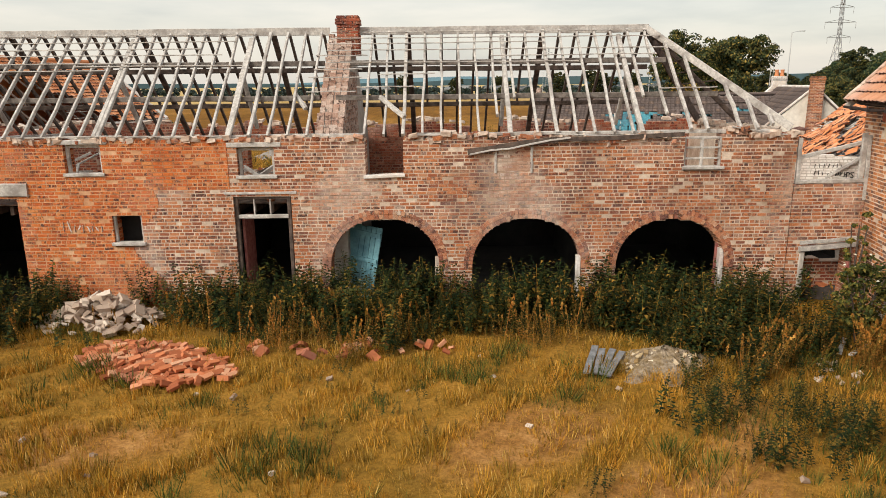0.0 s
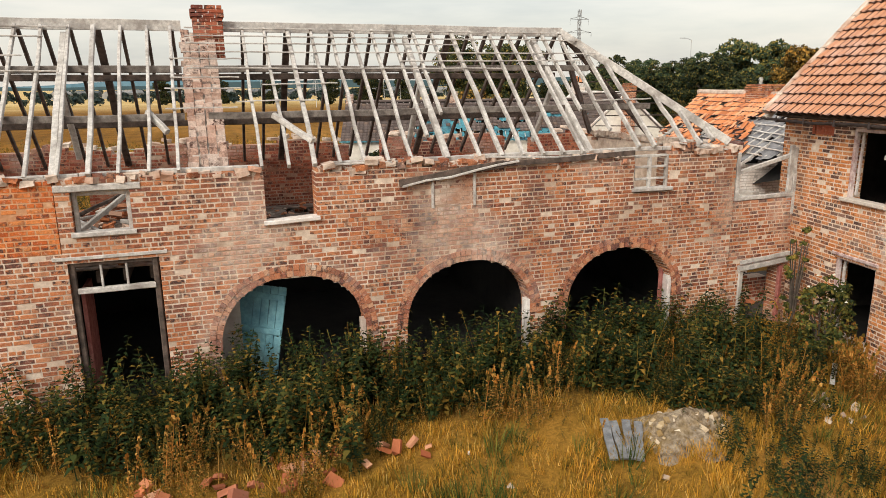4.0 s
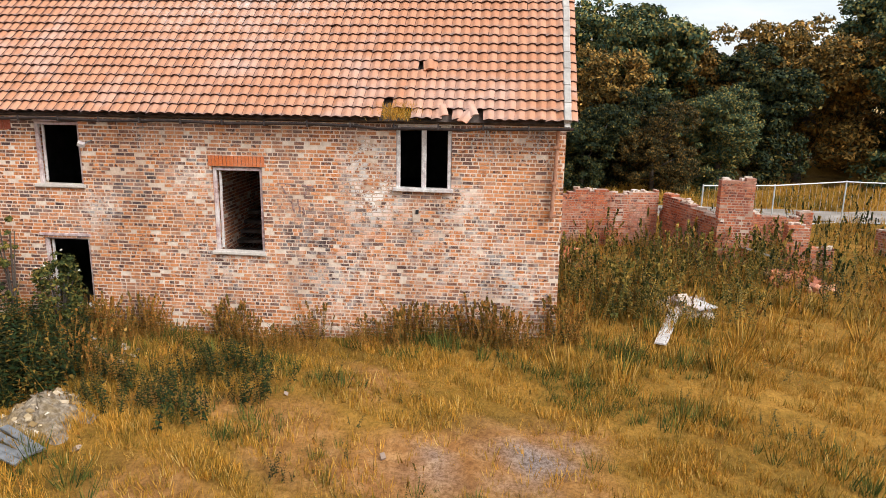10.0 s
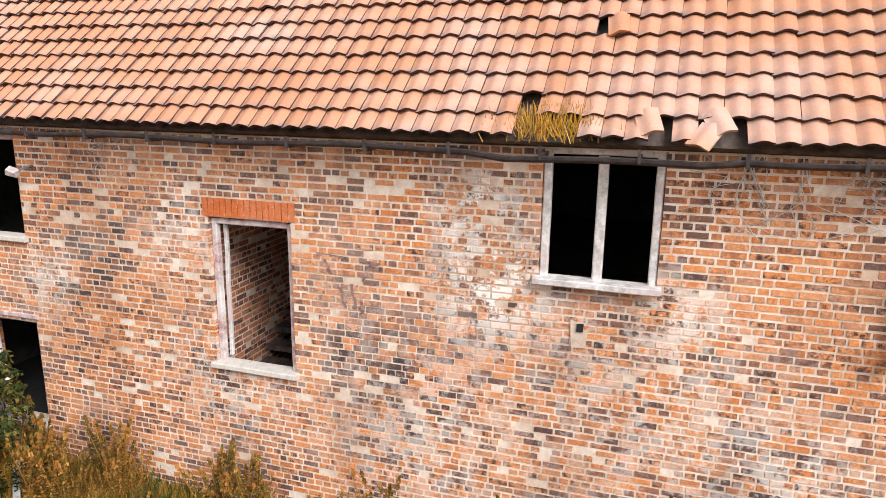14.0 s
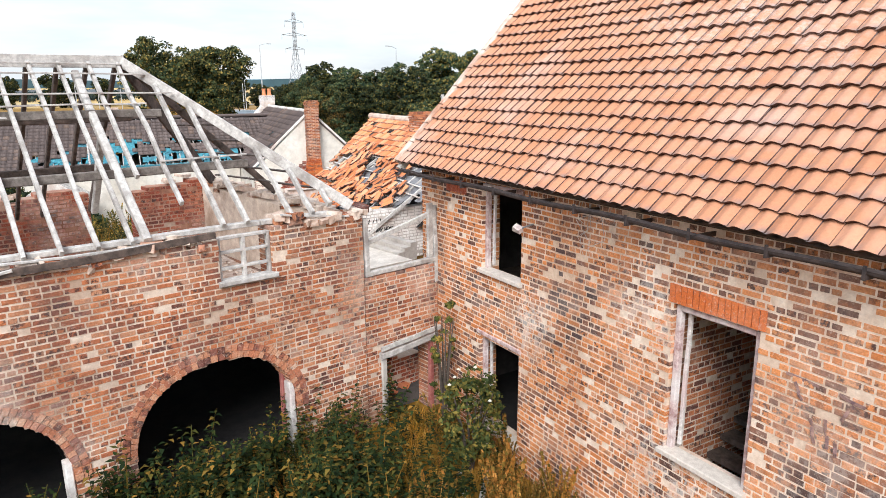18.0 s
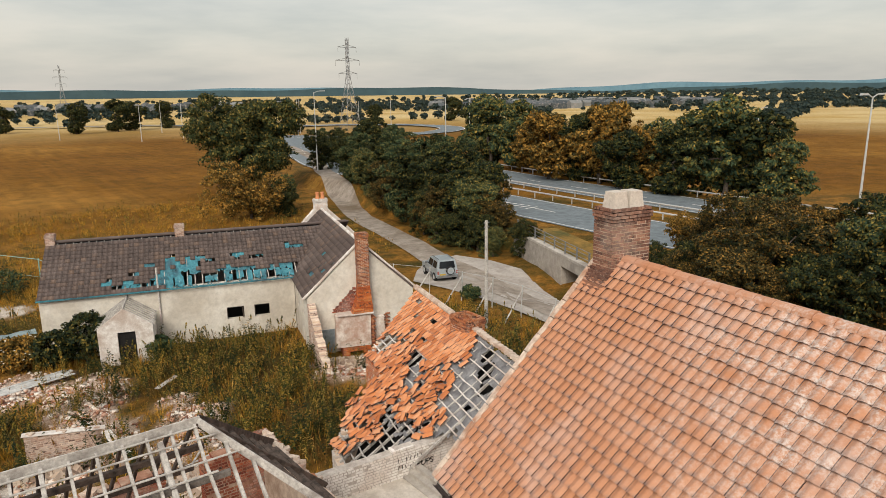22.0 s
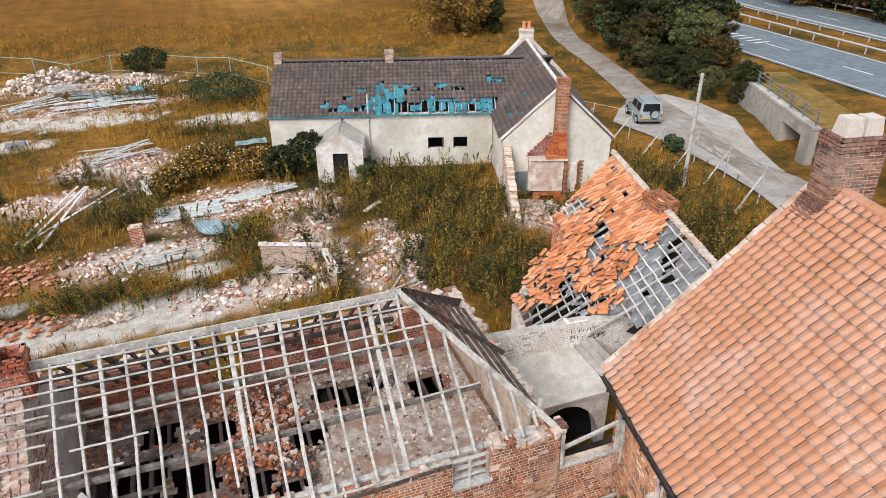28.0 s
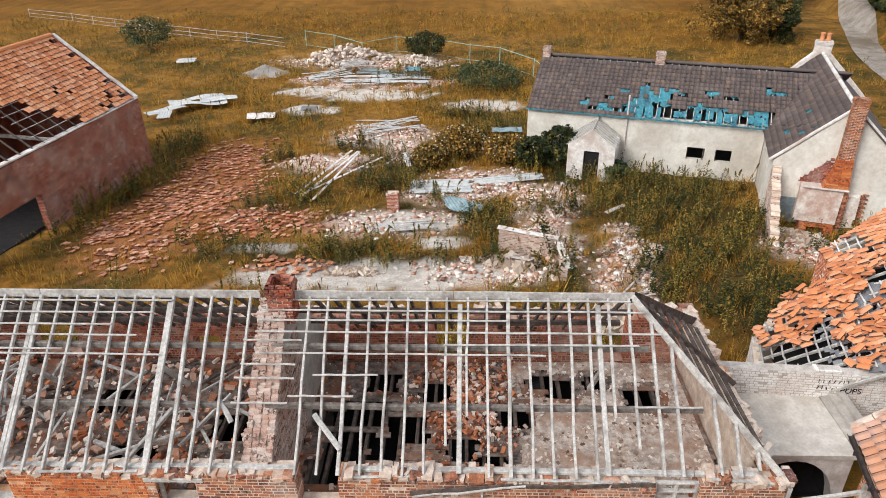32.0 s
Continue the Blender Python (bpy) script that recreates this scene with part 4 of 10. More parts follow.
brick_wall(barn, -9.8, BX1, -0.3, barn_top, holes_old + [right_of_edge], 0.45, 11, (M_BARN, M_BARN1), M_MORTAR_DARK, pick=(-0.6, 2.6, 2.45, 3.15), name="front_wall")
brick_wall(barn, BX0, -4.5, -0.3, barn_top, holes_old + [left_of_edge], 0.45, 12, (M_NEW, M_NEW), M_NEWMORTAR, name="front_wall")
for a in ARCHES:
    arch_ring(barn, *a, M_ARCH, rings=2, size=0.10)

# barn: end wall, low link wall, rear wall, cross walls, floors
DB, RB = YBACK - YB, YR - YB
REAR_TOP = 4.06


def ragged(base, amp, k):
    return lambda u: base + amp * (math.sin(u * 2.3 + k) + 0.6 * math.sin(u * 5.9 + 2 * k))


barn_end = new("end_wall")
barn_end.parent = barn
barn_end.matrix_basis = Matrix.Translation((BX1, 0.46, 0)) @ Matrix.Rotation(radians(90), 4, "Z")
brick_wall(barn_end, 0, DB + 0.3, -0.4, ragged(3.98, 0.05, 1), (), 0.42, 21, (M_BARN, M_BARN1), M_MORTAR_DARK, name="end_core")
coping = Mesh()
for i in range(70):
    u = 0.1 + rnd.random() * (DB - 0.2)
    coping.box((-0.16, -0.05, -0.04), (0.16, 0.05, 0.05), Matrix.Translation((BX1 - 0.2 + rnd.uniform(-0.12, 0.12), 0.5 + u, 4.04 + rnd.random() * 0.07)) @ Euler((rnd.uniform(-.2, .2), rnd.uniform(-.2, .2), rnd.uniform(0, 3))).to_matrix().to_4x4(), 0.012)
part("loose_coping", coping, M_DUST, barn, kind="stuff")
rear = new("rear_wall")
rear.parent = barn
rear.matrix_basis = Matrix.Translation((0, DB, 0))
brick_wall(rear, BX0, BX1 - 0.42, -1.0, ragged(REAR_TOP, 0.07, 3), [rect(0.85, 1.75, 2.4, 9), rect(5.3, 6.2, 2.5, 9), rect(-6.2, -5.4, 2.6, 3.3), rect(-11, -9.6, 2.6, 9)], 0.4, 22, (M_RED, M_RED1), M_REDMORTAR, name="rear_core")
top_dust = Mesh()
for i in range(130):
    u = rnd.uniform(BX0, BX1 - 0.5)
    if 0.7 < u < 1.9 or 5.1 < u < 6.4:
        continue
    top_dust.box((-0.13, -0.07, -0.04), (0.13, 0.07, 0.04), Matrix.Translation((u, DB + rnd.uniform(0.05, 0.35), REAR_TOP + 0.05 + 0.07 * math.sin(u * 2.3 + 3) + rnd.random() * 0.05)) @ Euler((rnd.uniform(-.2, .2), rnd.uniform(-.2, .2), rnd.uniform(0, 3))).to_matrix().to_4x4(), 0.015)
part("loose_rear_bricks", top_dust, M_DUST, barn, kind="stuff")
# bedding mortar and loose bricks along the front wall head
head, head_bricks = Mesh(), Mesh()
x = BX0
while x < BX1:
    L = rnd.uniform(0.07, 0.22)
    if not (-1.86 < x + L / 2 < -0.9 or 5.5 < x + L / 2 < 6.48):
        base, rise = barn_top(x) - 0.05, 0.0
        for lay in range(1 + (rnd.random() < 0.5) + (x > -2.4 and rnd.random() < 0.45)):
            hgt = rnd.uniform(0.025, 0.06)
            turn = Matrix.Translation((x + L / 2, 0.10 + rnd.uniform(-0.04, 0.08), base + 0.05 + rise)) @ Euler((rnd.gauss(0, 0.10), rnd.gauss(0, 0.10), rnd.gauss(0, 0.25))).to_matrix().to_4x4()
            (head if rnd.random() < 0.6 else head_bricks).box((-L / 2, -0.13, -0.05), (L / 2 - 0.006, 0.12 + rnd.uniform(-0.05, 0.05), hgt), turn, 0.018)
            rise += hgt
        if rnd.random() < 0.8:
            head.box((x, 0.21, base), (x + L, 0.44, barn_top(x) + rnd.uniform(0.0, 0.09)), None, 0.02)
    x += L
part("wall_head_mortar", head, M_DUST, barn, kind="stuff")
part("wall_head_bricks", head_bricks, M_BARN, barn, kind="stuff")
for xa, xb, za, zb in ((-9.6, -7.4, 0.10, 0.11), (-7.2, -5.1, 0.10, 0.09), (2.4, 4.6, 0.11, 0.07), (4.2, 5.4, 0.06, 0.10), (6.6, 7.9, 0.10, 0.05), (-0.7, 1.2, 0.08, 0.11)):
    part("loose_batten", Mesh().beam((xa, -0.02, barn_top(xa) + za), (xb, 0.05, barn_top(xb) + zb), 0.06, 0.03, 4, 0.015), M_TIMBER, barn)


def cross_wall(x, thick, drop, mat, name):
    """A gable wall across the barn that follows the rafters."""
    m = Mesh()
    prof = [(0.46, 0.2), (DB, 0.2), (DB, EAVE_B - 0.4), (RB, ZR - drop), (0.46, EAVE_B + 0.3 - drop)]
    n = len(prof)
    m.add([(x, y, z) for y, z in prof] + [(x + thick, y, z) for y, z in prof], [tuple(range(n)), tuple(range(2 * n - 1, n - 1, -1))] + [(i, i + n, (i + 1) % n + n, (i + 1) % n) for i in range(n)])
    part(name, m, mat, barn)


cross_wall(-2.92, 0.56, 0.12, M_CONCRETE, "cross_wall")
cw = Mesh()
for i in range(26):
    t = i / 26
    y, z = 0.35 + (RB - 0.35) * t, EAVE_B + 0.15 + (ZR - EAVE_B - 0.2) * t
    for k in range(4):
        cw.box((-2.98 + k * 0.16 + rnd.uniform(-0.03, 0.03), y, z - 0.10), (-2.98 + k * 0.16 + 0.15, y + 0.10, z + rnd.uniform(0.0, 0.07)), None, 0.012)
for i in range(40):
    z = 2.5 + (i % 40) * 0.077
    ymax = 0.46 + max(0.0, min(RB - 0.3, (z - EAVE_B) / (ZR - EAVE_B) * RB))
    for u in np.arange(max(0.5, ymax), RB + 0.3, 0.232):
        cw.box((-2.375, u, z), (-2.345, min(u + 0.222, RB + 0.35), z + 0.066), None, 0.004)
part("cross_wall_bricks", cw, M_PALEBRICK, barn, kind="stuff")
chimney(barn, -2.46, RB, 6.0, 6.98, 0.56, 0.56, M_RED, seed=9)
floor = Mesh()
for i in range(int((BX1 - BX0) / 0.42)):
    xa = BX0 + 0.1 + i * 0.42
    if xa > BX1 - 0.6:
        break
    floor.beam((xa, 0.46, 2.36), (xa, DB - 0.02, 2.36), 0.09, 0.2, 2, 0.01)
part("joist_work", floor, M_TIMBER_DARK, barn, kind="stuff")
boards = Mesh()
GAPS = [(-1.7, 1.6, 0.5), (-0.9, 3.6, 0.7), (0.4, 1.2, 0.55), (0.9, 4.4, 0.5), (1.9, 1.0, 0.5), (1.6, 2.4, 0.45), (2.9, 3.6, 0.5), (4.3, 4.7, 0.45), (6.4, 4.3, 0.5), (-1.4, 0.5, 0.5), (3.7, 4.9, 0.4), (-0.3, 2.4, 0.5), (5.2, 5.0, 0.35), (-2.0, 3.4, 0.4), (-1.2, 2.4, 0.65), (0.2, 3.0, 0.6), (-0.6, 4.9, 0.5), (2.4, 1.8, 0.45), (-4.2, 3.0, 0.6), (-6.5, 1.8, 0.7), (-7.8, 4.0, 0.6)]
nb = int((DB - 0.5) / 0.19)
for j in range(nb):
    y = 0.48 + j * 0.19
    xa = BX0
    while xa < BX1 - 0.45:
        L = rnd.uniform(0.7, 2.2)
        xb = min(xa + L, BX1 - 0.45)
        segs = [(xa, xb)]
        for gx0, gy0, gr in GAPS:
            if abs(y + 0.09 - gy0) < gr * 0.8:
                w = gr * rnd.uniform(0.6, 1.1)
                segs = [s for p, q in segs for s in ((p, min(q, gx0 - w)), (max(p, gx0 + w), q)) if s[1] - s[0] > 0.1]
        for p, q in segs:
            boards.box((p, y, 2.47 + rnd.uniform(0, 0.012)), (q - 0.006, y + 0.18, 2.50 + rnd.uniform(0, 0.012)))
        xa = xb
part("boarding", boards, plain("dusty_boards", (0.05, 0.04, 0.034), (0.34, 0.265, 0.22), 4, c=(0.30, 0.125, 0.065)), barn, kind="stuff")
# black floor, added linings and inner walls paint the cart bays' shade
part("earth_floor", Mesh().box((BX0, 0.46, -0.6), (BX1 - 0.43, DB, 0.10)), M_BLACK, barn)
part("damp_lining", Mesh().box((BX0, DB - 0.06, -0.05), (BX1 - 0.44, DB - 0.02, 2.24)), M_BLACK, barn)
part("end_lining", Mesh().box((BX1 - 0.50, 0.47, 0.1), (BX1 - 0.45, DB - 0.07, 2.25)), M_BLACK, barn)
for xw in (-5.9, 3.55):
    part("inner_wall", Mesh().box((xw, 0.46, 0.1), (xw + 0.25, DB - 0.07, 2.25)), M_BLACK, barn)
debris, pale = Mesh(), Mesh()
for i in range(9500):
    if i < 2600:
        x, y = rnd.gauss(1.5, 0.9), rnd.gauss(3.9, 0.9)
    elif i < 5200:
        x, y = rnd.uniform(3.4, BX1 - 0.6), rnd.uniform(0.55, DB - 0.1)
    else:
        x, y = rnd.uniform(-16, 3.4), rnd.uniform(0.55, DB - 0.1)
    if not (-16 < x < BX1 - 0.6 and 0.55 < y < DB - 0.1) or any(math.hypot(x - a, y - b) < r for a, b, r in GAPS):
        continue
    if (-2.2 < x < 1.0 and rnd.random() < 0.7) or (x < -3 and rnd.random() < 0.35):
        continue
    rise = 0.25 * rnd.random() if x < -3 else (0.16 * rnd.random() if i < 2600 else 0.0)
    s = (0.010 + 0.050 * rnd.random() ** 2.4) * (1.35 if x < -3 else 0.6 if x > 3 else 0.9)
    if x > 3.4 and rnd.random() < 0.3:
        continue
    (pale if x > 3.0 else debris).box((-s * 1.7, -s, -s * 0.6), (s * 1.7, s, s * 0.6), Matrix.Translation((x, y, 2.52 + rise + s * 0.3)) @ Euler((rnd.uniform(-.5, .5), rnd.uniform(-.5, .5), rnd.uniform(0, 6))).to_matrix().to_4x4())
dust = Mesh()
for j in range(15):
    for i in range(25):
        x, y = 2.9 + i * 0.195, 0.5 + j * 0.38
        dust.v.append((x, y, 2.516 + 0.05 * (0.5 + 0.5 * math.sin(x * 2.7 + y)) * (0.5 + 0.5 * math.sin(y * 3.3 - x)) - (0.05 if i == 0 or any(math.hypot(x - a, y - b) < r * 1.25 for a, b, r in GAPS) else 0)))
dust.f = [(j * 25 + i, j * 25 + i + 1, (j + 1) * 25 + i + 1, (j + 1) * 25 + i) for j in range(14) for i in range(24) if not any(math.hypot(2.99 + i * 0.195 - a, 0.69 + j * 0.38 - b) < r * 1.1 for a, b, r in GAPS)]
part("plaster_dust", dust, plain("fallen_plaster_dust", (0.30, 0.22, 0.17), (0.70, 0.61, 0.54), 5, c=(0.40, 0.24, 0.16)), barn, "pale plaster dust over the loft floor", kind="stuff")
for i in range(30):
    x, y, a = rnd.uniform(-13, -3.6), rnd.uniform(1.2, DB - 1.0), rnd.uniform(0, 3.14)
    L = rnd.uniform(0.8, 2.2) / 2
    p, q = Vector((max(-14, min(-3.2, x - math.cos(a) * L)), max(0.6, min(DB - 0.3, y - math.sin(a) * L)), 2.56 + rnd.random() * 0.2)), Vector((max(-14, min(-3.2, x + math.cos(a) * L)), max(0.6, min(DB - 0.3, y + math.sin(a) * L)), 2.56 + rnd.random() * 0.9))
    part("fallen_timber", Mesh().beam(p, q, rnd.uniform(0.04, 0.09), rnd.uniform(0.04, 0.1), 3, 0.008), rnd.choice((M_TIMBER, M_TIMBER, M_TIMBER_DARK)), barn)
part("pale_debris", pale, tile_material("pale_debris", ((0.0, (0.14, 0.08, 0.055)), (0.35, (0.50, 0.36, 0.28)), (1.0, (0.86, 0.79, 0.71))), False, 0.2), barn, kind="stuff")
part("floor_debris", debris, tile_material("mixed_debris", ((0.0, (0.05, 0.035, 0.03)), (0.25, (0.40, 0.125, 0.05)), (0.5, (0.60, 0.22, 0.095)), (0.75, (0.66, 0.46, 0.35)), (0.92, (0.84, 0.77, 0.69)), (1.0, (0.12, 0.11, 0.10))), False, 0.2), barn, kind="stuff")

# barn: roof timbers
roof_frame = new("roof_frame")
roof_frame.parent = barn
EF, ZF = 0.08, EAVE_B + 0.10


def on_front(x, t):
    """A place on the front rafter line: t 0 at the eave, 1 at the ridge."""
    return (x, EF + (RB - EF) * t, ZF + (ZR - ZF) * t)


def on_rear(x, t):
    return (x, DB - 0.1 - (DB - 0.1 - RB) * t, 3.75 + (ZR - 3.75) * t)


def timber(name, p, q, w, h, mat=None, steps=4, wob=0.012):
    part(name, Mesh().beam(p, q, w, h, steps, wob), mat or M_TIMBER, roof_frame)


x, k = BX0 + 0.3, 0
while x < HIP + 0.05:
    k += 1
    heavy = k % 8 == 5
    if not -2.95 < x < -2.0:
        lo = 0.30 if (x > 0 and k % 7 == 3) else (0.14 if x > -2 and k % 9 == 4 else -0.02)
        timber("rafter", on_front(x, lo), on_front(x + rnd.uniform(-0.02, 0.02), 0.985), 0.080 if heavy else 0.055, 0.09, wob=0.022)
        # rear timbers are darker than the front rafters
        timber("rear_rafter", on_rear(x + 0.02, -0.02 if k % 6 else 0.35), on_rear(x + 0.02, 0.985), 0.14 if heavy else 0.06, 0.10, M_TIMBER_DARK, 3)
    x += 0.44 + rnd.uniform(-0.015, 0.015)
for xa, xb in ((BX0, -14), (-14, -8), (-8, -2.95)):
    timber("ridge_board", (xa, RB, ZR), (xb - 0.01, RB, ZR), 0.035, 0.2)
for xa, xb in ((-2.17, 1.4), (1.41, HIP + 0.05)):
    timber("ridge_board", (xa, RB, ZR), (xb, RB, ZR), 0.035, 0.2)
for xa, xb in ((BX0, -15), (-15, -9), (-9, -3.0), (-2.6, 1.3), (1.1, HIP + 0.3)):
    for t in (0.36, 0.70):
        p, q = on_front(xa, t), on_front(xb + (1.0 if t < 0.5 and xb > 5 else 0.0), t)
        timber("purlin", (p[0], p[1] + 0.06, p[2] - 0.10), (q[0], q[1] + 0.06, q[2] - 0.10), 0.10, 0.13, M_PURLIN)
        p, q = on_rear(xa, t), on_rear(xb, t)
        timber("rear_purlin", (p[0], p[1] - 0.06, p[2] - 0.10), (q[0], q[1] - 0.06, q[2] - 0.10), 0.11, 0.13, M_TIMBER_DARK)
BATTENS = ((-2.9, 5.3, 0.965), (-2.9, 5.6, 0.90), (-2.9, 2.6, 0.84), (-2.95, 5.9, 0.77), (-2.9, 3.4, 0.645), (-3.2, -1.9, 0.72), (-3.2, -2.0, 0.58), (-3.3, -2.0, 0.50), (-1.6, -0.2, 0.52), (-2.1, -0.7, 0.40), (-3.3, -2.1, 0.36), (1.2, 5.4, 0.70), (5.2, 6.6, 0.36),
           (BX0, -4.9, 0.95), (BX0, -5.3, 0.88), (BX0, -6.2, 0.81), (BX0, -5.6, 0.745), (-13, -7.2, 0.66), (-9.2, -5.0, 0.63), (BX0, -8.4, 0.58))
for xa, xb, t in BATTENS:
    p, q = on_front(xa, t), on_front(xb, t)
    up = Vector((0, -0.66, 0.75)) * 0.066
    timber("batten", Vector(p) + up, Vector(q) + up + Vector((0, 0, rnd.uniform(-0.02, 0.02))), 0.045, 0.025, None, 8, 0.008)
x = BX0
while x < BX1 - 0.6:
    L = rnd.uniform(2.4, 4.0)
    xb = min(x + L, BX1 - 0.5)
    for p, q in ([(x, xb)] if xb < -1.85 or x > -0.9 else [(x, -1.85), (-0.9, xb)]):
        if q - p > 0.3:
            timber("wall_plate", (p, 0.22, EAVE_B + 0.045), (q - 0.02, 0.22, EAVE_B + 0.045 + rnd.uniform(-0.015, 0.01)), 0.12, 0.08, None, 5, 0.008)
    x = xb
hip_top = Vector((HIP, RB, ZR))
timber("hip_rafter", hip_top, (BX1 - 0.12, 0.15, ZF + 0.02), 0.05, 0.17, None, 5)
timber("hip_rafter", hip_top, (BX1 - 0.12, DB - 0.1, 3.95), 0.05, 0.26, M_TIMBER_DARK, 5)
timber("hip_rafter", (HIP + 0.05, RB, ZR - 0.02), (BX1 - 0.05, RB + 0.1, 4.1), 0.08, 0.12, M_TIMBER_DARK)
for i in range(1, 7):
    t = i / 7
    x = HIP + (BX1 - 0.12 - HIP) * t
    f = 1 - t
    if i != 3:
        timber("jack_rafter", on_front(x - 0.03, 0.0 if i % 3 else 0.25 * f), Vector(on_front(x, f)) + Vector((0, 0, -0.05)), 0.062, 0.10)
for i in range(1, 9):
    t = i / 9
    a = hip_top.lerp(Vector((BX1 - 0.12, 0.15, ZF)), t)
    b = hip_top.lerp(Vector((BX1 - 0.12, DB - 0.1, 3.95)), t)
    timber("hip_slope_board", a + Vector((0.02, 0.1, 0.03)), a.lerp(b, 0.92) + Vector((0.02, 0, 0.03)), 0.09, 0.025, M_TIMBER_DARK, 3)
# ties, struts and a king post at each truss
for xt in (-18.6, -15.1, -11.6, -8.1, -5.0, 1.55, 4.6):
    timber("tie_beam", (xt, 0.2, EAVE_B + 0.0), (xt, DB - 0.2, 3.8), 0.14, 0.16, M_TIMBER, 5) if xt < -9 else None
    timber("strut", (xt, RB - 0.2, EAVE_B + 0.1), (xt, RB - 1.2, ZR - 1.1), 0.10, 0.10, M_TIMBER, 3)
    timber("principal_rafter", Vector(on_front(xt, 0.02)) - Vector((0, 0, 0.12)), Vector(on_front(xt, 0.97)) - Vector((0, 0, 0.12)), 0.11, 0.13, M_TIMBER, 5)
for p, q in (((-8.4, 1.0, 2.75), (-5.2, 2.2, 3.1)), ((-6.6, 0.8, 2.7), (-5.4, 2.6, 3.6)), ((-7.4, 2.2, 2.8), (-4.4, 1.0, 2.72)), ((-1.5, 0.9, 4.95), (-0.9, 0.35, 4.5)), ((-3.6, 1.2, 5.05), (-3.3, 0.9, 4.7))):
    timber("fallen_timber", p, q, 0.10, 0.10)
part("loose_eaves_board", Mesh().beam((0.55, -0.06, 3.72), (2.6, -0.08, 3.98), 0.03, 0.14, 5, 0.02).beam((2.55, -0.07, 3.98), (5.5, -0.06, 4.07), 0.03, 0.10, 5, 0.02), M_TIMBER_DARK, barn, "split dark eaves board hanging at a slant")
part("split_batten", Mesh().beam((0.6, -0.10, 3.66), (2.9, -0.10, 4.02), 0.04, 0.04, 5, 0.02), M_TIMBER, barn)


# barn: joinery of the openings
def lintel(parent, x0, x1, z, h, mat, proud=0.02, name="lintel"):
    part(name, Mesh().beam((x0, 0.10 - proud, z + h / 2), (x1, 0.10 - proud, z + h / 2), 0.20, h, 4, 0.006), mat, parent)


def open_frame(parent, w, mat, size=0.07, back=0.10, mullions=(), bars=(), sill=True, sill_mat=None, name="window"):
    """A timber frame set in an opening (x0, x1, z0, z1), each member a piece."""
    x0, x1, z0, z1 = w
    g = new(name)
    g.parent = parent
    d = 0.09
    for nm, p, q in (("left_jamb", (x0 + size / 2, back, z0 + 0.01), (x0 + size / 2, back, z1 - 0.01)), ("right_jamb", (x1 - size / 2, back, z0 + 0.01), (x1 - size / 2, back, z1 - 0.01))):
        part(nm, Mesh().beam(p, q, d, size, 4, 0.004, (1, 0, 0)), mat, g)
    part("head", Mesh().beam((x0 + size, back, z1 - size / 2), (x1 - size, back, z1 - size / 2), d, size, 3, 0.004), mat, g)
    for u in mullions:
        part("mullion", Mesh().beam((u, back, z0 + size * 0.6), (u, back, z1 - size), d, size * 1.2, 4, 0.004, (1, 0, 0)), mat, g)
    for z in bars:
        part("transom", Mesh().beam((x0 + size, back, z), (x1 - size, back, z), d, size * 0.8, 3, 0.004), mat, g)
    if sill:
        part("sill", Mesh().beam((x0 - 0.05, back - 0.06, z0 + 0.035), (x1 + 0.05, back - 0.06, z0 + 0.035), 0.24, 0.075, 4, 0.004), sill_mat or mat, g)
    return g


lintel(barn, -9.0, -7.75, 3.965, 0.11, M_TIMBER)
lintel(barn, -5.0, -3.75, 3.87, 0.11, M_TIMBER)
lintel(barn, -11.9, -9.72, 2.77, 0.32, M_TIMBER, 0.05)
lintel(barn, -5.15, -3.45, 2.78, 0.06, M_TIMBER)
open_frame(barn, WA, M_TIMBER, 0.07, 0.14)
open_frame(barn, WB, M_TIMBER, 0.07, 0.14)
open_frame(barn, SQ, M_TIMBER, 0.05, 0.10)
# black sheet added behind the window to paint the dark inside
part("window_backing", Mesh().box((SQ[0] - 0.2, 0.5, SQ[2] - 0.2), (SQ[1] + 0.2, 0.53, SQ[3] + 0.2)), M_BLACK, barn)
part("notch_sill", Mesh().beam((-1.86, 0.08, 3.16), (-0.9, 0.08, 3.19), 0.3, 0.07, 4, 0.006), M_LIMEWALL, barn)
dg = open_frame(barn, (DOOR[0], DOOR[1] - 0.02, 0.0, DOOR[3] - 0.02), M_TIMBER_DARK, 0.09, 0.10, sill=False, bars=(), name="door_frame")
part("transom", Mesh().beam((-4.85, 0.09, 2.24), (-3.68, 0.09, 2.24), 0.11, 0.09, 3, 0.004), M_TIMBER, dg)
for u in (-4.48, -4.1):
    part("glazing_bar", Mesh().beam((u, 0.09, 2.28), (u, 0.09, 2.68), 0.05, 0.035, 2, 0.003, (1, 0, 0)), M_TIMBER, dg)
part("door_leaf", Mesh().box((-4.86, 0.3, 0.05), (-4.80, 1.1, 2.2)), M_REDPAINT, dg, "faded red door leaf swung inwards")
open_frame(barn, (5.56, 6.42, 3.26, 4.0), M_TIMBER, 0.05, 0.10, mullions=(5.98,), bars=(3.5, 3.75), sill=True)
part("brick_infill", Mesh().box((1.23, 0.012, 3.26), (2.0, 0.30, 3.78)), M_MORTAR, barn)
infill = Mesh()
for r in range(7):
    for c in range(4):
        a = 1.24 + c * 0.232 - (r % 2) * 0.116
        p, q = max(a, 1.24), min(a + 0.222, 1.99)
        if q - p > 0.03:
            infill.box((p, -0.002, 3.27 + r * 0.073), (q, 0.1, 3.335 + r * 0.073), None, 0.003)
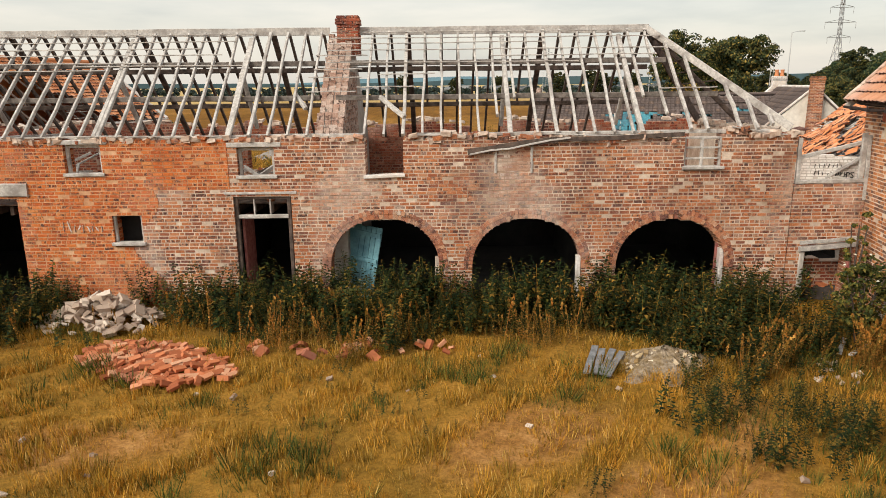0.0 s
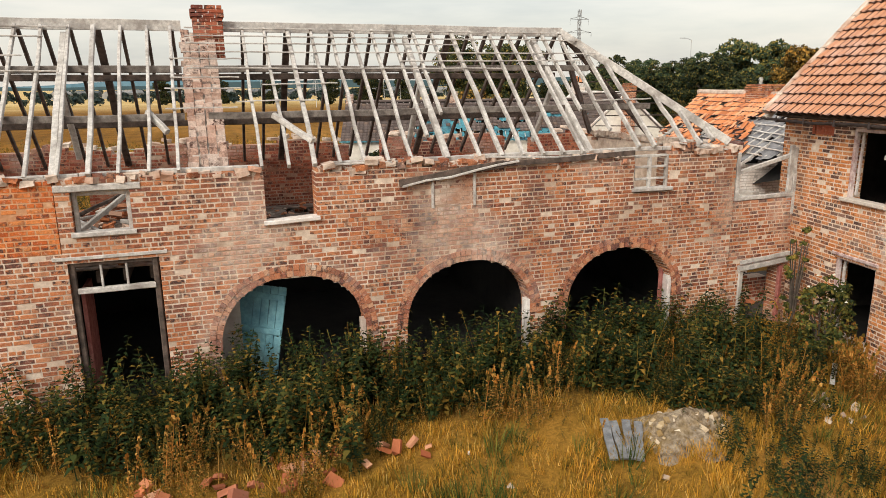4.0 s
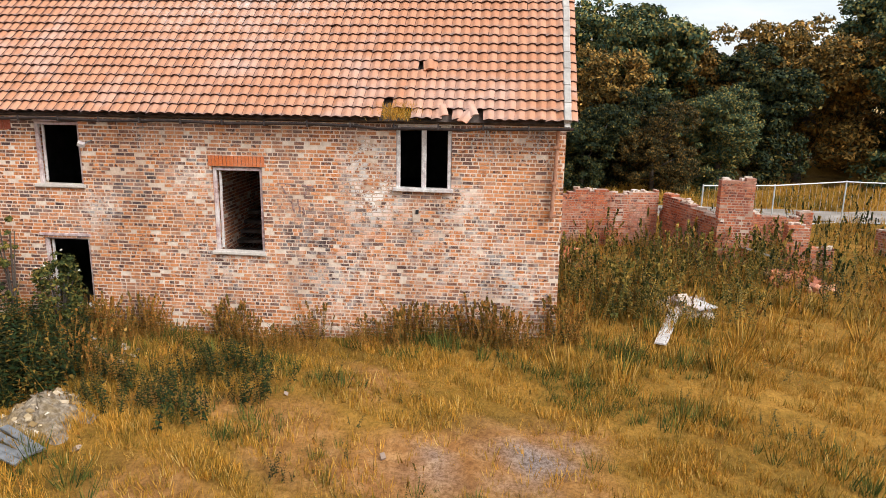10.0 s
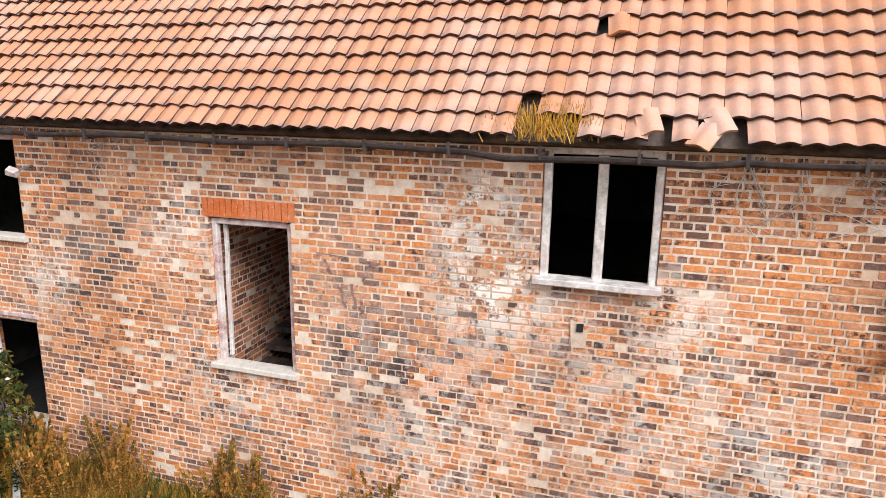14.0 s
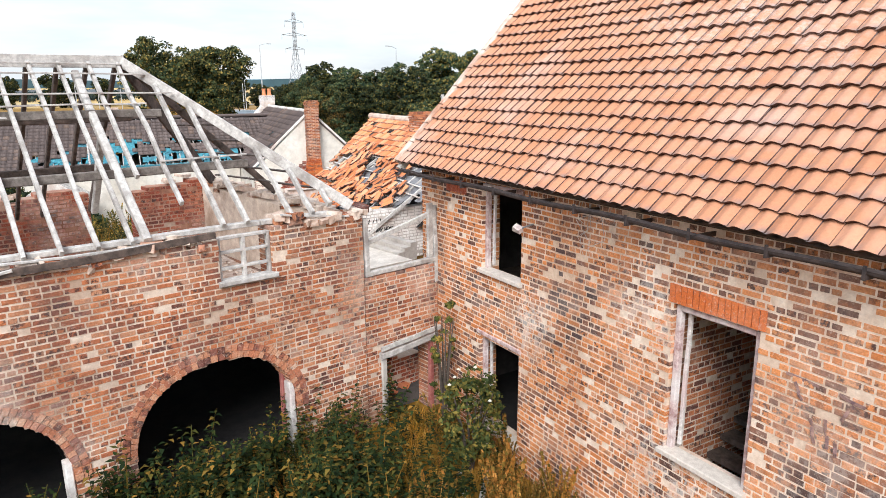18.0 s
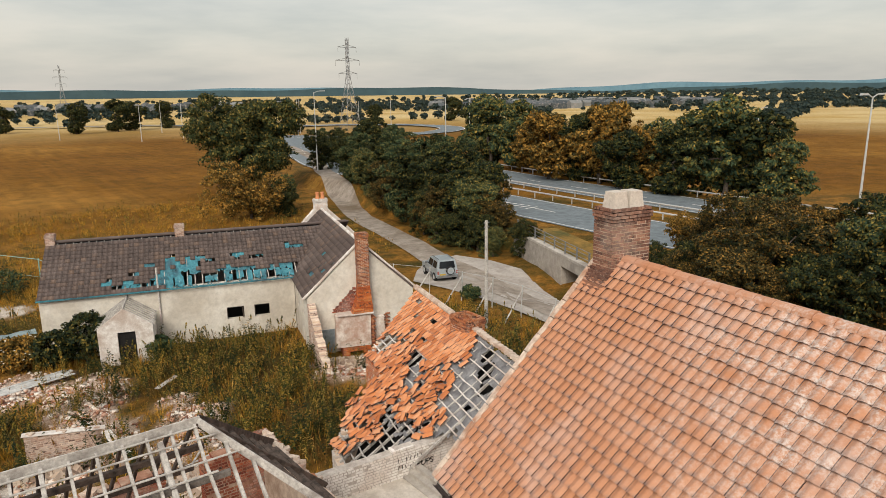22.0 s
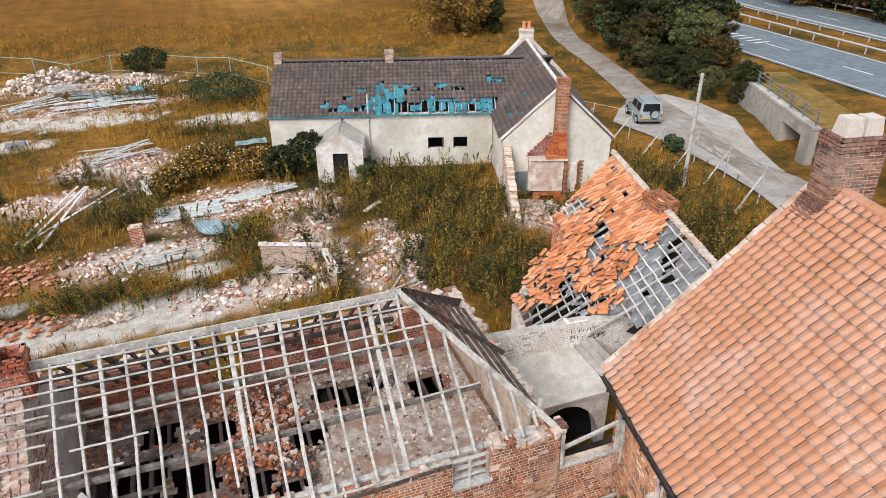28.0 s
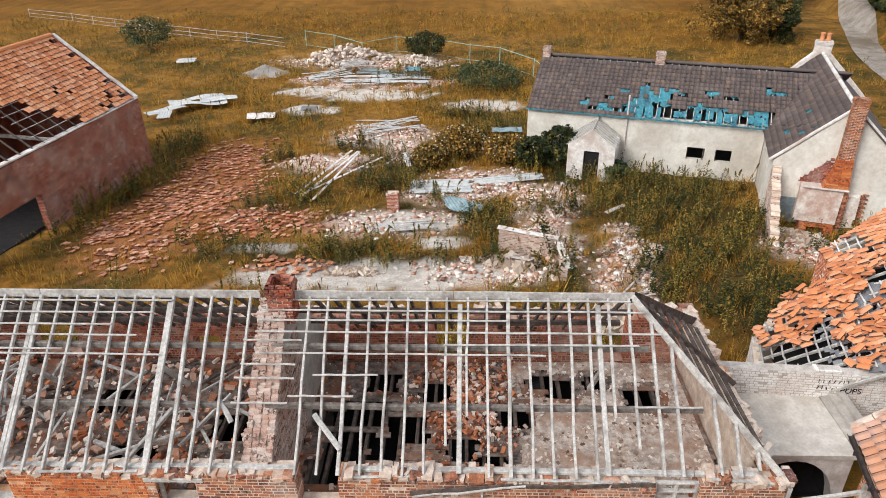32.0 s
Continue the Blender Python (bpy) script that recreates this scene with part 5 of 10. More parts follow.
part("infill_bricks", infill, M_DUST, barn, kind="stuff")
part("side_post", Mesh().beam((2.03, 0.0, 3.22), (2.03, 0.0, 3.86), 0.06, 0.05, 3, 0.004, (1, 0, 0)), M_TIMBER, barn)
part("side_post", Mesh().beam((1.2, 0.0, 3.22), (1.2, 0.0, 3.80), 0.06, 0.05, 3, 0.004, (1, 0, 0)), M_TIMBER, barn)
for x, z0, z1, mat in ((6.63, -0.1, 1.35, M_WHITEWOOD), (3.21, -0.1, 1.2, M_LIMEWALL), (-0.18, -0.1, 1.2, M_LIMEWALL)):
    part("arch_jamb_post", Mesh().beam((x, 0.12, z0), (x, 0.12, z1), 0.2, 0.10, 4, 0.006, (1, 0, 0)), mat, barn)
part("red_post", Mesh().beam((6.6, 0.30, -0.1), (6.6, 0.30, 1.5), 0.1, 0.07, 4, 0.006, (1, 0, 0)), M_REDPAINT, barn)
# blue boarded door leaf leaning in the first arch
door = thing("boarded_door", Matrix.Translation((-2.25, YB + 0.55, -0.05)) @ Euler((radians(-8), radians(7), radians(-28))).to_matrix().to_4x4(), "faded blue boarded door leaf leaning in the arch", "door")
for i in range(6):
    part("board", Mesh().box((-0.45 + i * 0.152, 0, 0.05), (-0.45 + i * 0.152 + 0.145, 0.03, 1.95 + rnd.uniform(-0.03, 0.03)), None, 0.004), M_BLUEDOOR, door)
for z in (0.4, 1.1, 1.75):
    part("ledge", Mesh().beam((-0.44, -0.02, z), (0.44, -0.02, z + 0.02), 0.03, 0.11, 3, 0.003), M_BLUEDOOR, door)

# link wall between barn and farmhouse
LX0, LX1 = BX1 + 0.01, 9.86
link_wall = thing("link_wall", BARN, "low brick wall with a doorway joining barn and farmhouse", "wall")
brick_wall(link_wall, LX0, LX1, -0.3, 2.88, [rect(8.55, 9.62, -1, 1.28)], 0.34, 31, (M_BARN, M_BARN1), M_MORTAR_DARK)
for nm, p, q, w, h, up in (("top_rail", (8.25, 0.06, 3.5), (9.75, 0.06, 3.85), 0.07, 0.09, (0, 0, 1)), ("bottom_rail", (8.2, 0.04, 2.93), (9.8, 0.04, 2.95), 0.10, 0.09, (0, 0, 1)), ("post", (8.24, 0.04, 2.9), (8.22, 0.04, 3.95), 0.09, 0.09, (1, 0, 0)), ("post", (9.70, 0.04, 2.6), (9.70, 0.04, 4.05), 0.07, 0.12, (1, 0, 0)), ("post", (9.83, 0.02, 2.5), (9.80, 0.02, 4.0), 0.05, 0.09, (1, 0, 0))):
    part(nm, Mesh().beam(p, q, w, h, 4, 0.008, up), M_TIMBER, link_wall)
back_bricks = new("fallen_bricks")
back_bricks.parent = link_wall
brick_wall(back_bricks, 8.3, 9.85, -0.3, ragged(0.95, 0.06, 2), (), 0.3, 35, (M_RED, M_RED1), M_MORTAR_DARK, y0=0.55)
part("lintel", Mesh().beam((8.42, 0.02, 1.34), (9.75, -0.02, 1.46), 0.22, 0.13, 4, 0.006), M_TIMBER, link_wall)
part("lintel_board", Mesh().beam((8.4, -0.10, 1.50), (9.8, -0.14, 1.62), 0.04, 0.09, 4, 0.01), M_TIMBER, link_wall)
part("red_door_post", Mesh().beam((9.66, 0.0, -0.2), (9.66, 0.0, 1.3), 0.09, 0.09, 4, 0.006, (1, 0, 0)), M_REDPAINT, link_wall)
part("pale_door_post", Mesh().beam((8.52, 0.02, -0.2), (8.52, 0.02, 1.3), 0.12, 0.12, 4, 0.006, (1, 0, 0)), M_CONCRETE, link_wall)

def chunk(rs, s, flat=0.7):
    """An irregular broken block."""
    m = Mesh().box((-s * 1.4, -s, -s * flat), (s * 1.4, s, s * flat))
    m.v = [tuple(c * rs.uniform(0.7, 1.15) for c in p) for p in m.v]
    return m


def heap(name, label, category, x, y, rx, ry, h, n, size, mat, seed, piece="stone", flat=0.7, turn=0.0, lift=None):
    rs = random.Random(seed)
    g = thing(name, Matrix.Translation((x, y, land1(x, y) if lift is None else lift)) @ Matrix.Rotation(radians(turn), 4, "Z"), label, category)
    shapes = [chunk(rs, 1, flat).data(piece, mat) for _ in range(6)]
    for i in range(n):
        a, r = rs.uniform(0, 6.28), rs.random() ** 0.6
        px, py = math.cos(a) * r * rx, math.sin(a) * r * ry
        s = rs.uniform(*size)
        top = h * (1 - r) ** 0.8
        ob = new(piece, shapes[i % 6])
        ob.parent = g
        ob.matrix_basis = Matrix.Translation((px, py, top * rs.uniform(0.5, 1.0) + s * 0.3)) @ Euler((rs.uniform(-0.7, 0.7), rs.uniform(-0.7, 0.7), rs.uniform(0, 6.28))).to_matrix().to_4x4() @ Matrix.Scale(s, 4)
    return g


M_BRICKBAT = tile_material("brickbats", ((0.0, (0.28, 0.075, 0.03)), (0.6, (0.56, 0.19, 0.08)), (1.0, (0.64, 0.36, 0.22))), True, 0.2)

# flat concrete slab over a vault, with whitewashed wall and steps behind the link wall
M_PALESLAB = plain("pale_slab", (0.56, 0.51, 0.45), (0.76, 0.71, 0.64), 2.5, c=(0.46, 0.40, 0.33))
vault = thing("vaulted_cellar", Matrix.Identity(4), "whitewashed vault with a flat concrete roof and steps", "outbuilding")
M_WHITEWASH_V = plain("vault_whitewash", (0.66, 0.60, 0.55), (0.90, 0.87, 0.83), 4, c=(0.52, 0.43, 0.37))
vm = Mesh()
ZV, VX0, VX1, VY0, VY1 = 2.16, 8.62, 11.35, 18.5, 20.75
cxv, rv, hv = 9.96, 1.22, 1.90
ring = [(cxv + rv * math.cos(t), -0.2 + (hv + 0.2) * math.sin(t) ** 0.8) for t in (math.pi * i / 16 for i in range(17))]
outer = [(VX1 if i < 8 else VX0, -0.2) if i in (0, 16) else (VX1 + (VX0 - VX1) * (i - 1) / 14, ZV - 0.14) for i in range(17)]
for y in (VY0,):
    vs = [(a, y, b) for a, b in ring] + [(a, y, b) for a, b in outer] + [(a, y + 0.35, b) for a, b in ring]
    vm.add(vs, [(i, i + 1, 18 + i, 17 + i) for i in range(16)] + [(i, 34 + i, 35 + i, i + 1) for i in range(16)])
part("front_wall", vm, M_WHITEWASH_V, vault)
part("roof_slab", Mesh().box((VX0 - 0.05, VY0 - 0.06, ZV - 0.14), (VX1 + 0.02, VY1, ZV), None, 0.01), M_PALESLAB, vault)
# black screen and side walls paint the shade inside the vault
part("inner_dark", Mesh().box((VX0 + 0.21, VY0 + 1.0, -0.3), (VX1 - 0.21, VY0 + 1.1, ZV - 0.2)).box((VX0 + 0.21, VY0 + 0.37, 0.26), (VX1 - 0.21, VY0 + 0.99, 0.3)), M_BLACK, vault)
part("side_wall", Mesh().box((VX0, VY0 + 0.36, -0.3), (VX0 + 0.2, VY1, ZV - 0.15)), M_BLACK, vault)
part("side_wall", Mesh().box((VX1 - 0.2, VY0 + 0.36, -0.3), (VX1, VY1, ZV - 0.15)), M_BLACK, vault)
for i in range(3):
    part("step", Mesh().box((VX1 + 0.03 + i * 0.2, VY0 + 0.5, ZV - 0.2), (VX1 + 0.23 + i * 0.2, VY1 - 0.1, ZV + 0.05 + i * 0.1), None, 0.008), M_CONCRETE, vault)
M_WHITEWASH = plain("thick_whitewash", (0.80, 0.76, 0.72), (0.93, 0.91, 0.88), 4, c=(0.70, 0.60, 0.54))
M_RETAIN_DARK = plain("grey_joint", (0.42, 0.37, 0.33), (0.68, 0.63, 0.58), 4)
back_wall = thing("whitewashed_wall", frame_at(8.7, 20.82, 0, 4.4, -0.35), "whitewashed brick wall with faint black scrawl", "wall")
brick_wall(back_wall, 0, 5.5, ZV - 0.6, ragged(3.02, 0.02, 2), (), 0.3, 33, (M_WHITEWASH, M_WHITEWASH), M_RETAIN_DARK, name="wall_core")
scrawl = Mesh()
for i in range(16):
    a = 2.55 + (i % 8) * 0.13
    z = 2.45 + (i // 8) * 0.22
    p = Vector((a, -0.012, z))
    scrawl.beam(p, p + Vector((rnd.uniform(-0.05, 0.07), 0, rnd.uniform(0.05, 0.15))), 0.006, 0.02, 1, 0)
part("scrawl", scrawl, M_BLACK, back_wall, "illegible black scrawl")
# passage floor has its shade put into a dark colour
part("passage_floor", Mesh().box((8.2, 16.1, -0.5), (9.85, 18.49, 0.25), None, 0.02).box((9.86, 16.9, -0.5), (12.6, 18.49, 0.24), None, 0.01), M_SHADED, vault)
heap("passage_rubble", "broken red brick over the passage floor", "rubble", 9.0, 17.2, 0.8, 1.1, 0.25, 110, (0.04, 0.10), M_BRICKBAT, 28, "brick", 0.45, lift=0.25)
word = bpy.data.curves.new("painted_word", "FONT")
word.body, word.size, word.extrude = "PUPS", 0.26, 0.002
word.materials.append(M_BLACK)
pw = new("painted_word", word)
pw.parent = back_wall
pw.matrix_basis = Matrix.Translation((3.15, -0.014, 2.36)) @ Euler((radians(90), 0, 0)).to_matrix().to_4x4()


# ---- rendered farm cottage and its long wing ----
def pane_wall(parent, u0, u1, z0, z1, holes, thick, mat, name="wall"):
    """A plain rendered wall with square openings right through it, as one mesh."""
    us = sorted({u0, u1, *(h[0] for h in holes), *(h[1] for h in holes)})
    zs = sorted({z0, z1, *(h[2] for h in holes), *(h[3] for h in holes)})
    m = Mesh()
    for a, b in zip(us, us[1:]):
        run = None
        for c, d in zip(zs, zs[1:]):
            solid = not any(h[0] <= a and b <= h[1] and h[2] <= c and d <= h[3] for h in holes)
            if solid:
                run = (run[0], d) if run else (c, d)
            if run and (not solid or d == zs[-1]):
                m.box((a, 0, run[0]), (b, thick, run[1]))
                run = None
    return part(name, m, mat, parent, kind="stuff")


def slab_roof(name, parent, corners, mat, thick=0.08):
    a, b, c, d = (Vector(p) for p in corners)
    n = (b - a).cross(d - a).normalized() * thick
    return part(name, Mesh().add([a, b, c, d, a - n, b - n, c - n, d - n], [(0, 1, 2, 3), (7, 6, 5, 4), (0, 4, 5, 1), (1, 5, 6, 2), (2, 6, 7, 3), (3, 7, 4, 0)]), mat, parent)


def flat_tile(w, l):
    """An interlocking concrete tile with a raised side roll."""
    xs, zs = (0, 0.08, 0.16, 0.55, 0.63, 0.71, 0.97, 1.0), (0.012, 0.045, 0.012, 0.010, 0.042, 0.010, 0.012, -0.012)
    n = len(xs) - 1
    v = [(x * w, 0, z + 0.045) for x, z in zip(xs, zs)] + [(x * w, l * 1.12, z) for x, z in zip(xs, zs)] + [(x * w, 0, z + 0.004) for x, z in zip(xs, zs)]
    return np.array(v), np.array([(i, i + 1, n + 2 + i, n + 1 + i) for i in range(n)] + [(2 * n + 2 + i, 2 * n + 3 + i, i + 1, i) for i in range(n)])


def grey_tiles(name, parent, m, cols, rows, w, l, skip, seed):
    tv, tq = flat_tile(w, l)
    rs = np.random.RandomState(seed)
    pairs = [(tv + (c * w, r * l, 0) + rs.normal(0, 0.004, 3), tq) for r in range(rows) for c in range(cols) if not skip(c, r)]
    v, q = join(pairs)
    mm = np.array(m)
    return part(name, np_mesh(name, v @ mm[:3, :3].T + mm[:3, 3], q, M_GREYTILE), M_GREYTILE, parent, kind="stuff")


A_L = -0.305
LONG = frame_at(5.55, 47.7, 0, math.cos(A_L), math.sin(A_L))
wing = thing("long_wing", LONG, "single-storey cream rendered wing with half-stripped grey tile roof", "building")
LW, ZE_L, ZR_L, DL_H, ZB_L = 13.8, 2.05, 4.45, 4.1, -1.75
pane_wall(wing, 0, LW, ZB_L, ZE_L, [(9.75, 10.75, -0.25, 0.5), (11.35, 12.25, -0.25, 0.5)], 0.35, M_PLASTER, "front_wall")
for u in (9.75, 11.35):
    open_frame(wing, (u, u + 0.95, -0.25, 0.5), M_TIMBER_DARK, 0.05, 0.12, sill=False)
gm = Mesh()
prof = [(0.36, ZB_L), (2 * DL_H, ZB_L), (2 * DL_H, ZE_L), (DL_H, ZR_L - 0.06), (0.36, ZE_L + 0.15)]
gm.add([(0, y, z) for y, z in prof] + [(0.3, y, z) for y, z in prof], [tuple(range(5)), tuple(range(9, 4, -1))] + [(i, i + 5, (i + 1) % 5 + 5, (i + 1) % 5) for i in range(5)])
part("gable_wall", gm, M_PLASTER, wing)
part("rear_wall", Mesh().box((0.31, 2 * DL_H - 0.3, ZB_L), (LW + 4, 2 * DL_H, ZE_L)), M_PLASTER, wing)
# floor coloured black for the shade inside the wing
part("inner_floor", Mesh().box((0.31, 0.36, ZB_L), (LW, 2 * DL_H - 0.31, ZB_L + 0.3)), M_BLACK, wing)
SL = math.hypot(DL_H + 0.2, ZR_L - ZE_L)
SA = math.atan2(ZR_L - ZE_L, DL_H + 0.2)
ROOF_L = on_slope((-0.05, -0.2, ZE_L), (1, 0, 0), (0, math.cos(SA), math.sin(SA)))
rows_l, cols_l = int(SL / 0.33), 54


def stripped(c, r):
    """Where the tiles are gone from the wing's front slope."""
    n = wave(c * 0.5, r * 0.9, 1.0, 2.0) + 0.35 * math.sin(c * 2.9)
    top = 3.4 + 0.8 * n - (1.6 if c < 20 else 0) + (1.2 if 22 <= c <= 26 else 0)
    if 13 <= c <= 49 and r < top and not (c < 24 and r < 1):
        return True
    if 23 <= c <= 29 and r < 7.5 + 0.8 * n:
        return (c * 3 + r) % 7 != 0
    return (c, r) in {(48, 8), (49, 8), (50, 8), (51, 8), (48, 9), (36, 7), (37, 7), (38, 7), (37, 6), (40, 6), (41, 6), (42, 6), (11, 2), (12, 2), (12, 3), (31, 6), (32, 6), (20, 6), (19, 6), (16, 4), (17, 4), (29, 7), (30, 7)}


grey_tiles("front_tiles", wing, ROOF_L, 62, rows_l, 0.285, 0.33, lambda c, r: stripped(c, r) or c * 0.285 > LW + 0.35 + r * 0.33 * 0.80, 5)
membrane = Mesh()
RS = random.Random(4)


def rag(x0, x1, y0, y1, sag):
    """A torn length of membrane on the wing's slope, with a ragged lower edge."""
    nx_, o = max(2, int((x1 - x0) / 0.09)), len(membrane.v)
    for i in range(nx_ + 1):
        x = x0 + (x1 - x0) * i / nx_
        tear = RS.uniform(0, 0.30) if i % 2 else RS.uniform(0, 0.12)
        for k in range(4):
            y = y1 + (y0 + tear - y1) * k / 3
            membrane.v.append(ROOF_L @ Vector((x + RS.uniform(-0.02, 0.02), y, -0.015 - sag * math.sin(k * 1.05) * (0.5 + 0.5 * math.sin(x * 9)) + RS.uniform(-0.012, 0.012))))
    membrane.f += [(o + i * 4 + k, o + i * 4 + k + 1, o + i * 4 + k + 5, o + i * 4 + k + 4) for i in range(nx_) for k in range(3)]


for x0, x1, y0, y1 in ((3.6, 5.2, 0.55, 1.25), (4.9, 7.4, 0.75, 1.75), (6.5, 8.4, 1.3, 2.75), (7.9, 10.2, 1.05, 1.65), (10.0, 12.6, 1.0, 1.5), (12.3, 13.9, 0.75, 1.45), (8.3, 9.2, 2.1, 2.6), (10.4, 11.3, 2.2, 2.75), (11.6, 12.3, 2.15, 2.5), (13.7, 14.8, 2.6, 3.2), (3.1, 3.7, 0.45, 1.1), (5.4, 6.1, 1.9, 2.6), (9.4, 10.0, 1.7, 2.1)):
    rag(x0, x1, y0, y1, 0.05)
for i in range(46):
    x = RS.uniform(4.2, 13.8)
    rag(x, x + RS.uniform(0.08, 0.42), RS.uniform(0.0, 0.35), RS.uniform(0.75, 1.25), 0.10)
rag(-0.05, 5.0, -0.02, 0.16, 0.02)
rag(5.0, 14.2, -0.02, 0.10, 0.02)
part("torn_membrane", membrane, M_BLUEFELT, wing, "torn blue roofing membrane", kind="stuff")
for c in range(36):
    x0 = 0.2 + c * 0.42
    if x0 > LW + 0.3:
        break
    part("rafter", Mesh().beam(ROOF_L @ Vector((x0, 0, -0.10)), ROOF_L @ Vector((x0, SL, -0.10)), 0.05, 0.1, 2, 0.004), M_TIMBER, wing)
slab_roof("upper_felt", wing, [ROOF_L @ Vector(p) for p in ((-0.02, SL * 0.72, -0.17), (LW + 3.0, SL * 0.72, -0.17), (LW + 3.9, SL, -0.17), (-0.02, SL, -0.17))], M_FELT, 0.02)
slab_roof("rear_roof_slope", wing, [(-0.1, DL_H, ZR_L), (LW + 4.4, DL_H, ZR_L), (LW + 4.4, 2 * DL_H + 0.2, ZE_L), (-0.1, 2 * DL_H + 0.2, ZE_L)][::-1], M_GREYTILE)
part("ridge_tiles", Mesh().tube([(-0.1, DL_H, ZR_L + 0.02), (LW + 4.2, DL_H, ZR_L + 0.02)], 0.10, n=10), M_GREYTILE, wing)
part("eaves_flashing", Mesh().beam((-0.1, -0.22, ZE_L - 0.02), (LW, -0.22, ZE_L - 0.02), 0.03, 0.09, 8, 0.01), M_BLUEFELT, wing)
chimney(wing, 0.22, DL_H, ZR_L - 0.3, ZR_L + 0.50, 0.50, 0.55, M_PALEBRICK, seed=11)
chimney(wing, 7.4, DL_H - 0.05, ZR_L - 0.3, ZR_L + 0.62, 0.55, 0.55, M_PALEBRICK, seed=12)
# gabled porch, its roof down to the laths
porch = thing("porch", LONG @ Matrix.Translation((3.05, -2.5, -1.75)) @ Matrix.Scale(1.45, 4), "small white gabled porch with bare roof laths", "porch")
pm = Mesh()
pp = [(0, 0), (0, 1.75), (0.95, 2.45), (1.9, 1.75), (1.9, 0), (1.28, 0), (1.28, 1.55), (0.66, 1.55), (0.66, 0)]
pm.add([(a, 0, b) for a, b in pp] + [(a, 0.16, b) for a, b in pp], [(0, 8, 7, 2, 1), (7, 6, 3, 2), (6, 5, 4, 3), (9 + 1, 9 + 2, 9 + 7, 9 + 8, 9), (9 + 2, 9 + 3, 9 + 6, 9 + 7), (9 + 3, 9 + 4, 9 + 5, 9 + 6)] + [(i, (i + 1) % 9, (i + 1) % 9 + 9, i + 9) for i in range(9)])
part("front_wall", pm, M_LIMEWALL, porch)
for a in (0.0, 1.74):
    part("side_wall", Mesh().box((a, 0.17, 0), (a + 0.16, 1.7, 1.72)), M_LIMEWALL, porch)
# black board fills the open doorway, its darkness put into the colour
part("door_leaf", Mesh().box((0.68, 0.10, 0.02), (1.26, 0.14, 1.5)), M_BLACK, porch)
for i in range(7):
    y = 0.1 + i * 0.26
    for s in (0, 1):
        a = (0.95, y, 2.45)
        b = (-0.08, y, 1.72) if s == 0 else (1.98, y, 1.72)
        part("lath", Mesh().beam(a, b, 0.035, 0.035, 2, 0.006), M_TIMBER, porch)
# black block added under the laths as painted shade
part("inner_floor", Mesh().box((0.17, 0.17, 0.0), (1.73, 1.68, 0.9)), M_BLACK, porch)
part("ridge", Mesh().beam((0.95, -0.02, 2.46), (0.95, 1.7, 2.46), 0.04, 0.09, 2, 0.004), M_TIMBER, porch)
part("down_pipe", Mesh().tube([(2.1, 1.68, 0), (2.1, 1.68, 3.5)], 0.035), M_WHITEWOOD, porch)

A_W = 0.30
COT = frame_at(17.32, 38.92, 0, math.cos(A_W), -math.sin(A_W))
M_BLUESLATE = plain("blue_grey_paint", (0.16, 0.21, 0.24), (0.30, 0.35, 0.37), 4)
cottage = thing("cottage", COT, "white rendered cottage with cut-open gable and tall brick chimney", "house")
CW, CL, ZE_C, ZR_C, ZB_C = 6.1, 12.2, 1.95, 4.85, -2.0
cg = Mesh()
prof = [(0, ZB_C), (CW, ZB_C), (CW, ZE_C), (CW / 2, ZR_C), (0, ZE_C)]
for y in (0.0, CL - 0.3):
    cg = Mesh()
    cg.add([(x, y, z) for x, z in prof] + [(x, y + 0.3, z) for x, z in prof], [(4, 3, 2, 1, 0), (5, 6, 7, 8, 9)] + [((i + 1) % 5, (i + 1) % 5 + 5, i + 5, i) for i in range(5)])
    part("gable_wall", cg, M_PLASTER, cottage)
westw = new("west_wall")
westw.parent = cottage
westw.matrix_basis = Matrix(((0, 1, 0, 0), (-1, 0, 0, CL - 0.31), (0, 0, 1, 0), (0, 0, 0, 1)))
pane_wall(westw, 0, CL - 0.62, ZB_C, ZE_C, [(CL - 2.4, CL - 1.7, 0.5, 1.5), (CL - 2.4, CL - 1.7, -1.2, -0.2), (CL - 4.4, CL - 3.8, 0.5, 1.5)], 0.3, M_PLASTER, "wall_core")
part("east_wall", Mesh().box((CW - 0.3, 0.31, ZB_C), (CW, CL - 0.31, ZE_C)), M_PLASTER, cottage)
# floor coloured black for the shade inside the cottage
part("floor", Mesh().box((0.31, 0.31, ZB_C), (CW - 0.31, CL - 0.31, ZB_C + 0.4)), M_BLACK, cottage)
SC = math.hypot(CW / 2 + 0.15, ZR_C - ZE_C + 0.1)
AC = math.atan2(ZR_C - ZE_C + 0.1, CW / 2 + 0.15)
ROOF_C = on_slope((-0.17, CL + 0.02, ZE_C - 0.05), (0, -1, 0), (math.cos(AC), 0, math.sin(AC)))
grey_tiles("west_slope_tiles", cottage, ROOF_C, int((CL + 0.0) / 0.285), int(SC / 0.33), 0.285, 0.33, lambda c, r: (c * 7 + r * 13) % 61 == 5 and c > 20 or (c, r) in {(33, 3), (34, 3), (35, 3), (38, 5), (39, 5), (36, 6), (30, 7), (31, 7)}, 8)
slab_roof("west_slope_felt", cottage, [ROOF_C @ Vector(p) for p in ((0.02, 0, -0.03), (CL - 0.1, 0, -0.03), (CL - 0.1, SC, -0.03), (0.02, SC, -0.03))], M_BLUEFELT, 0.03)
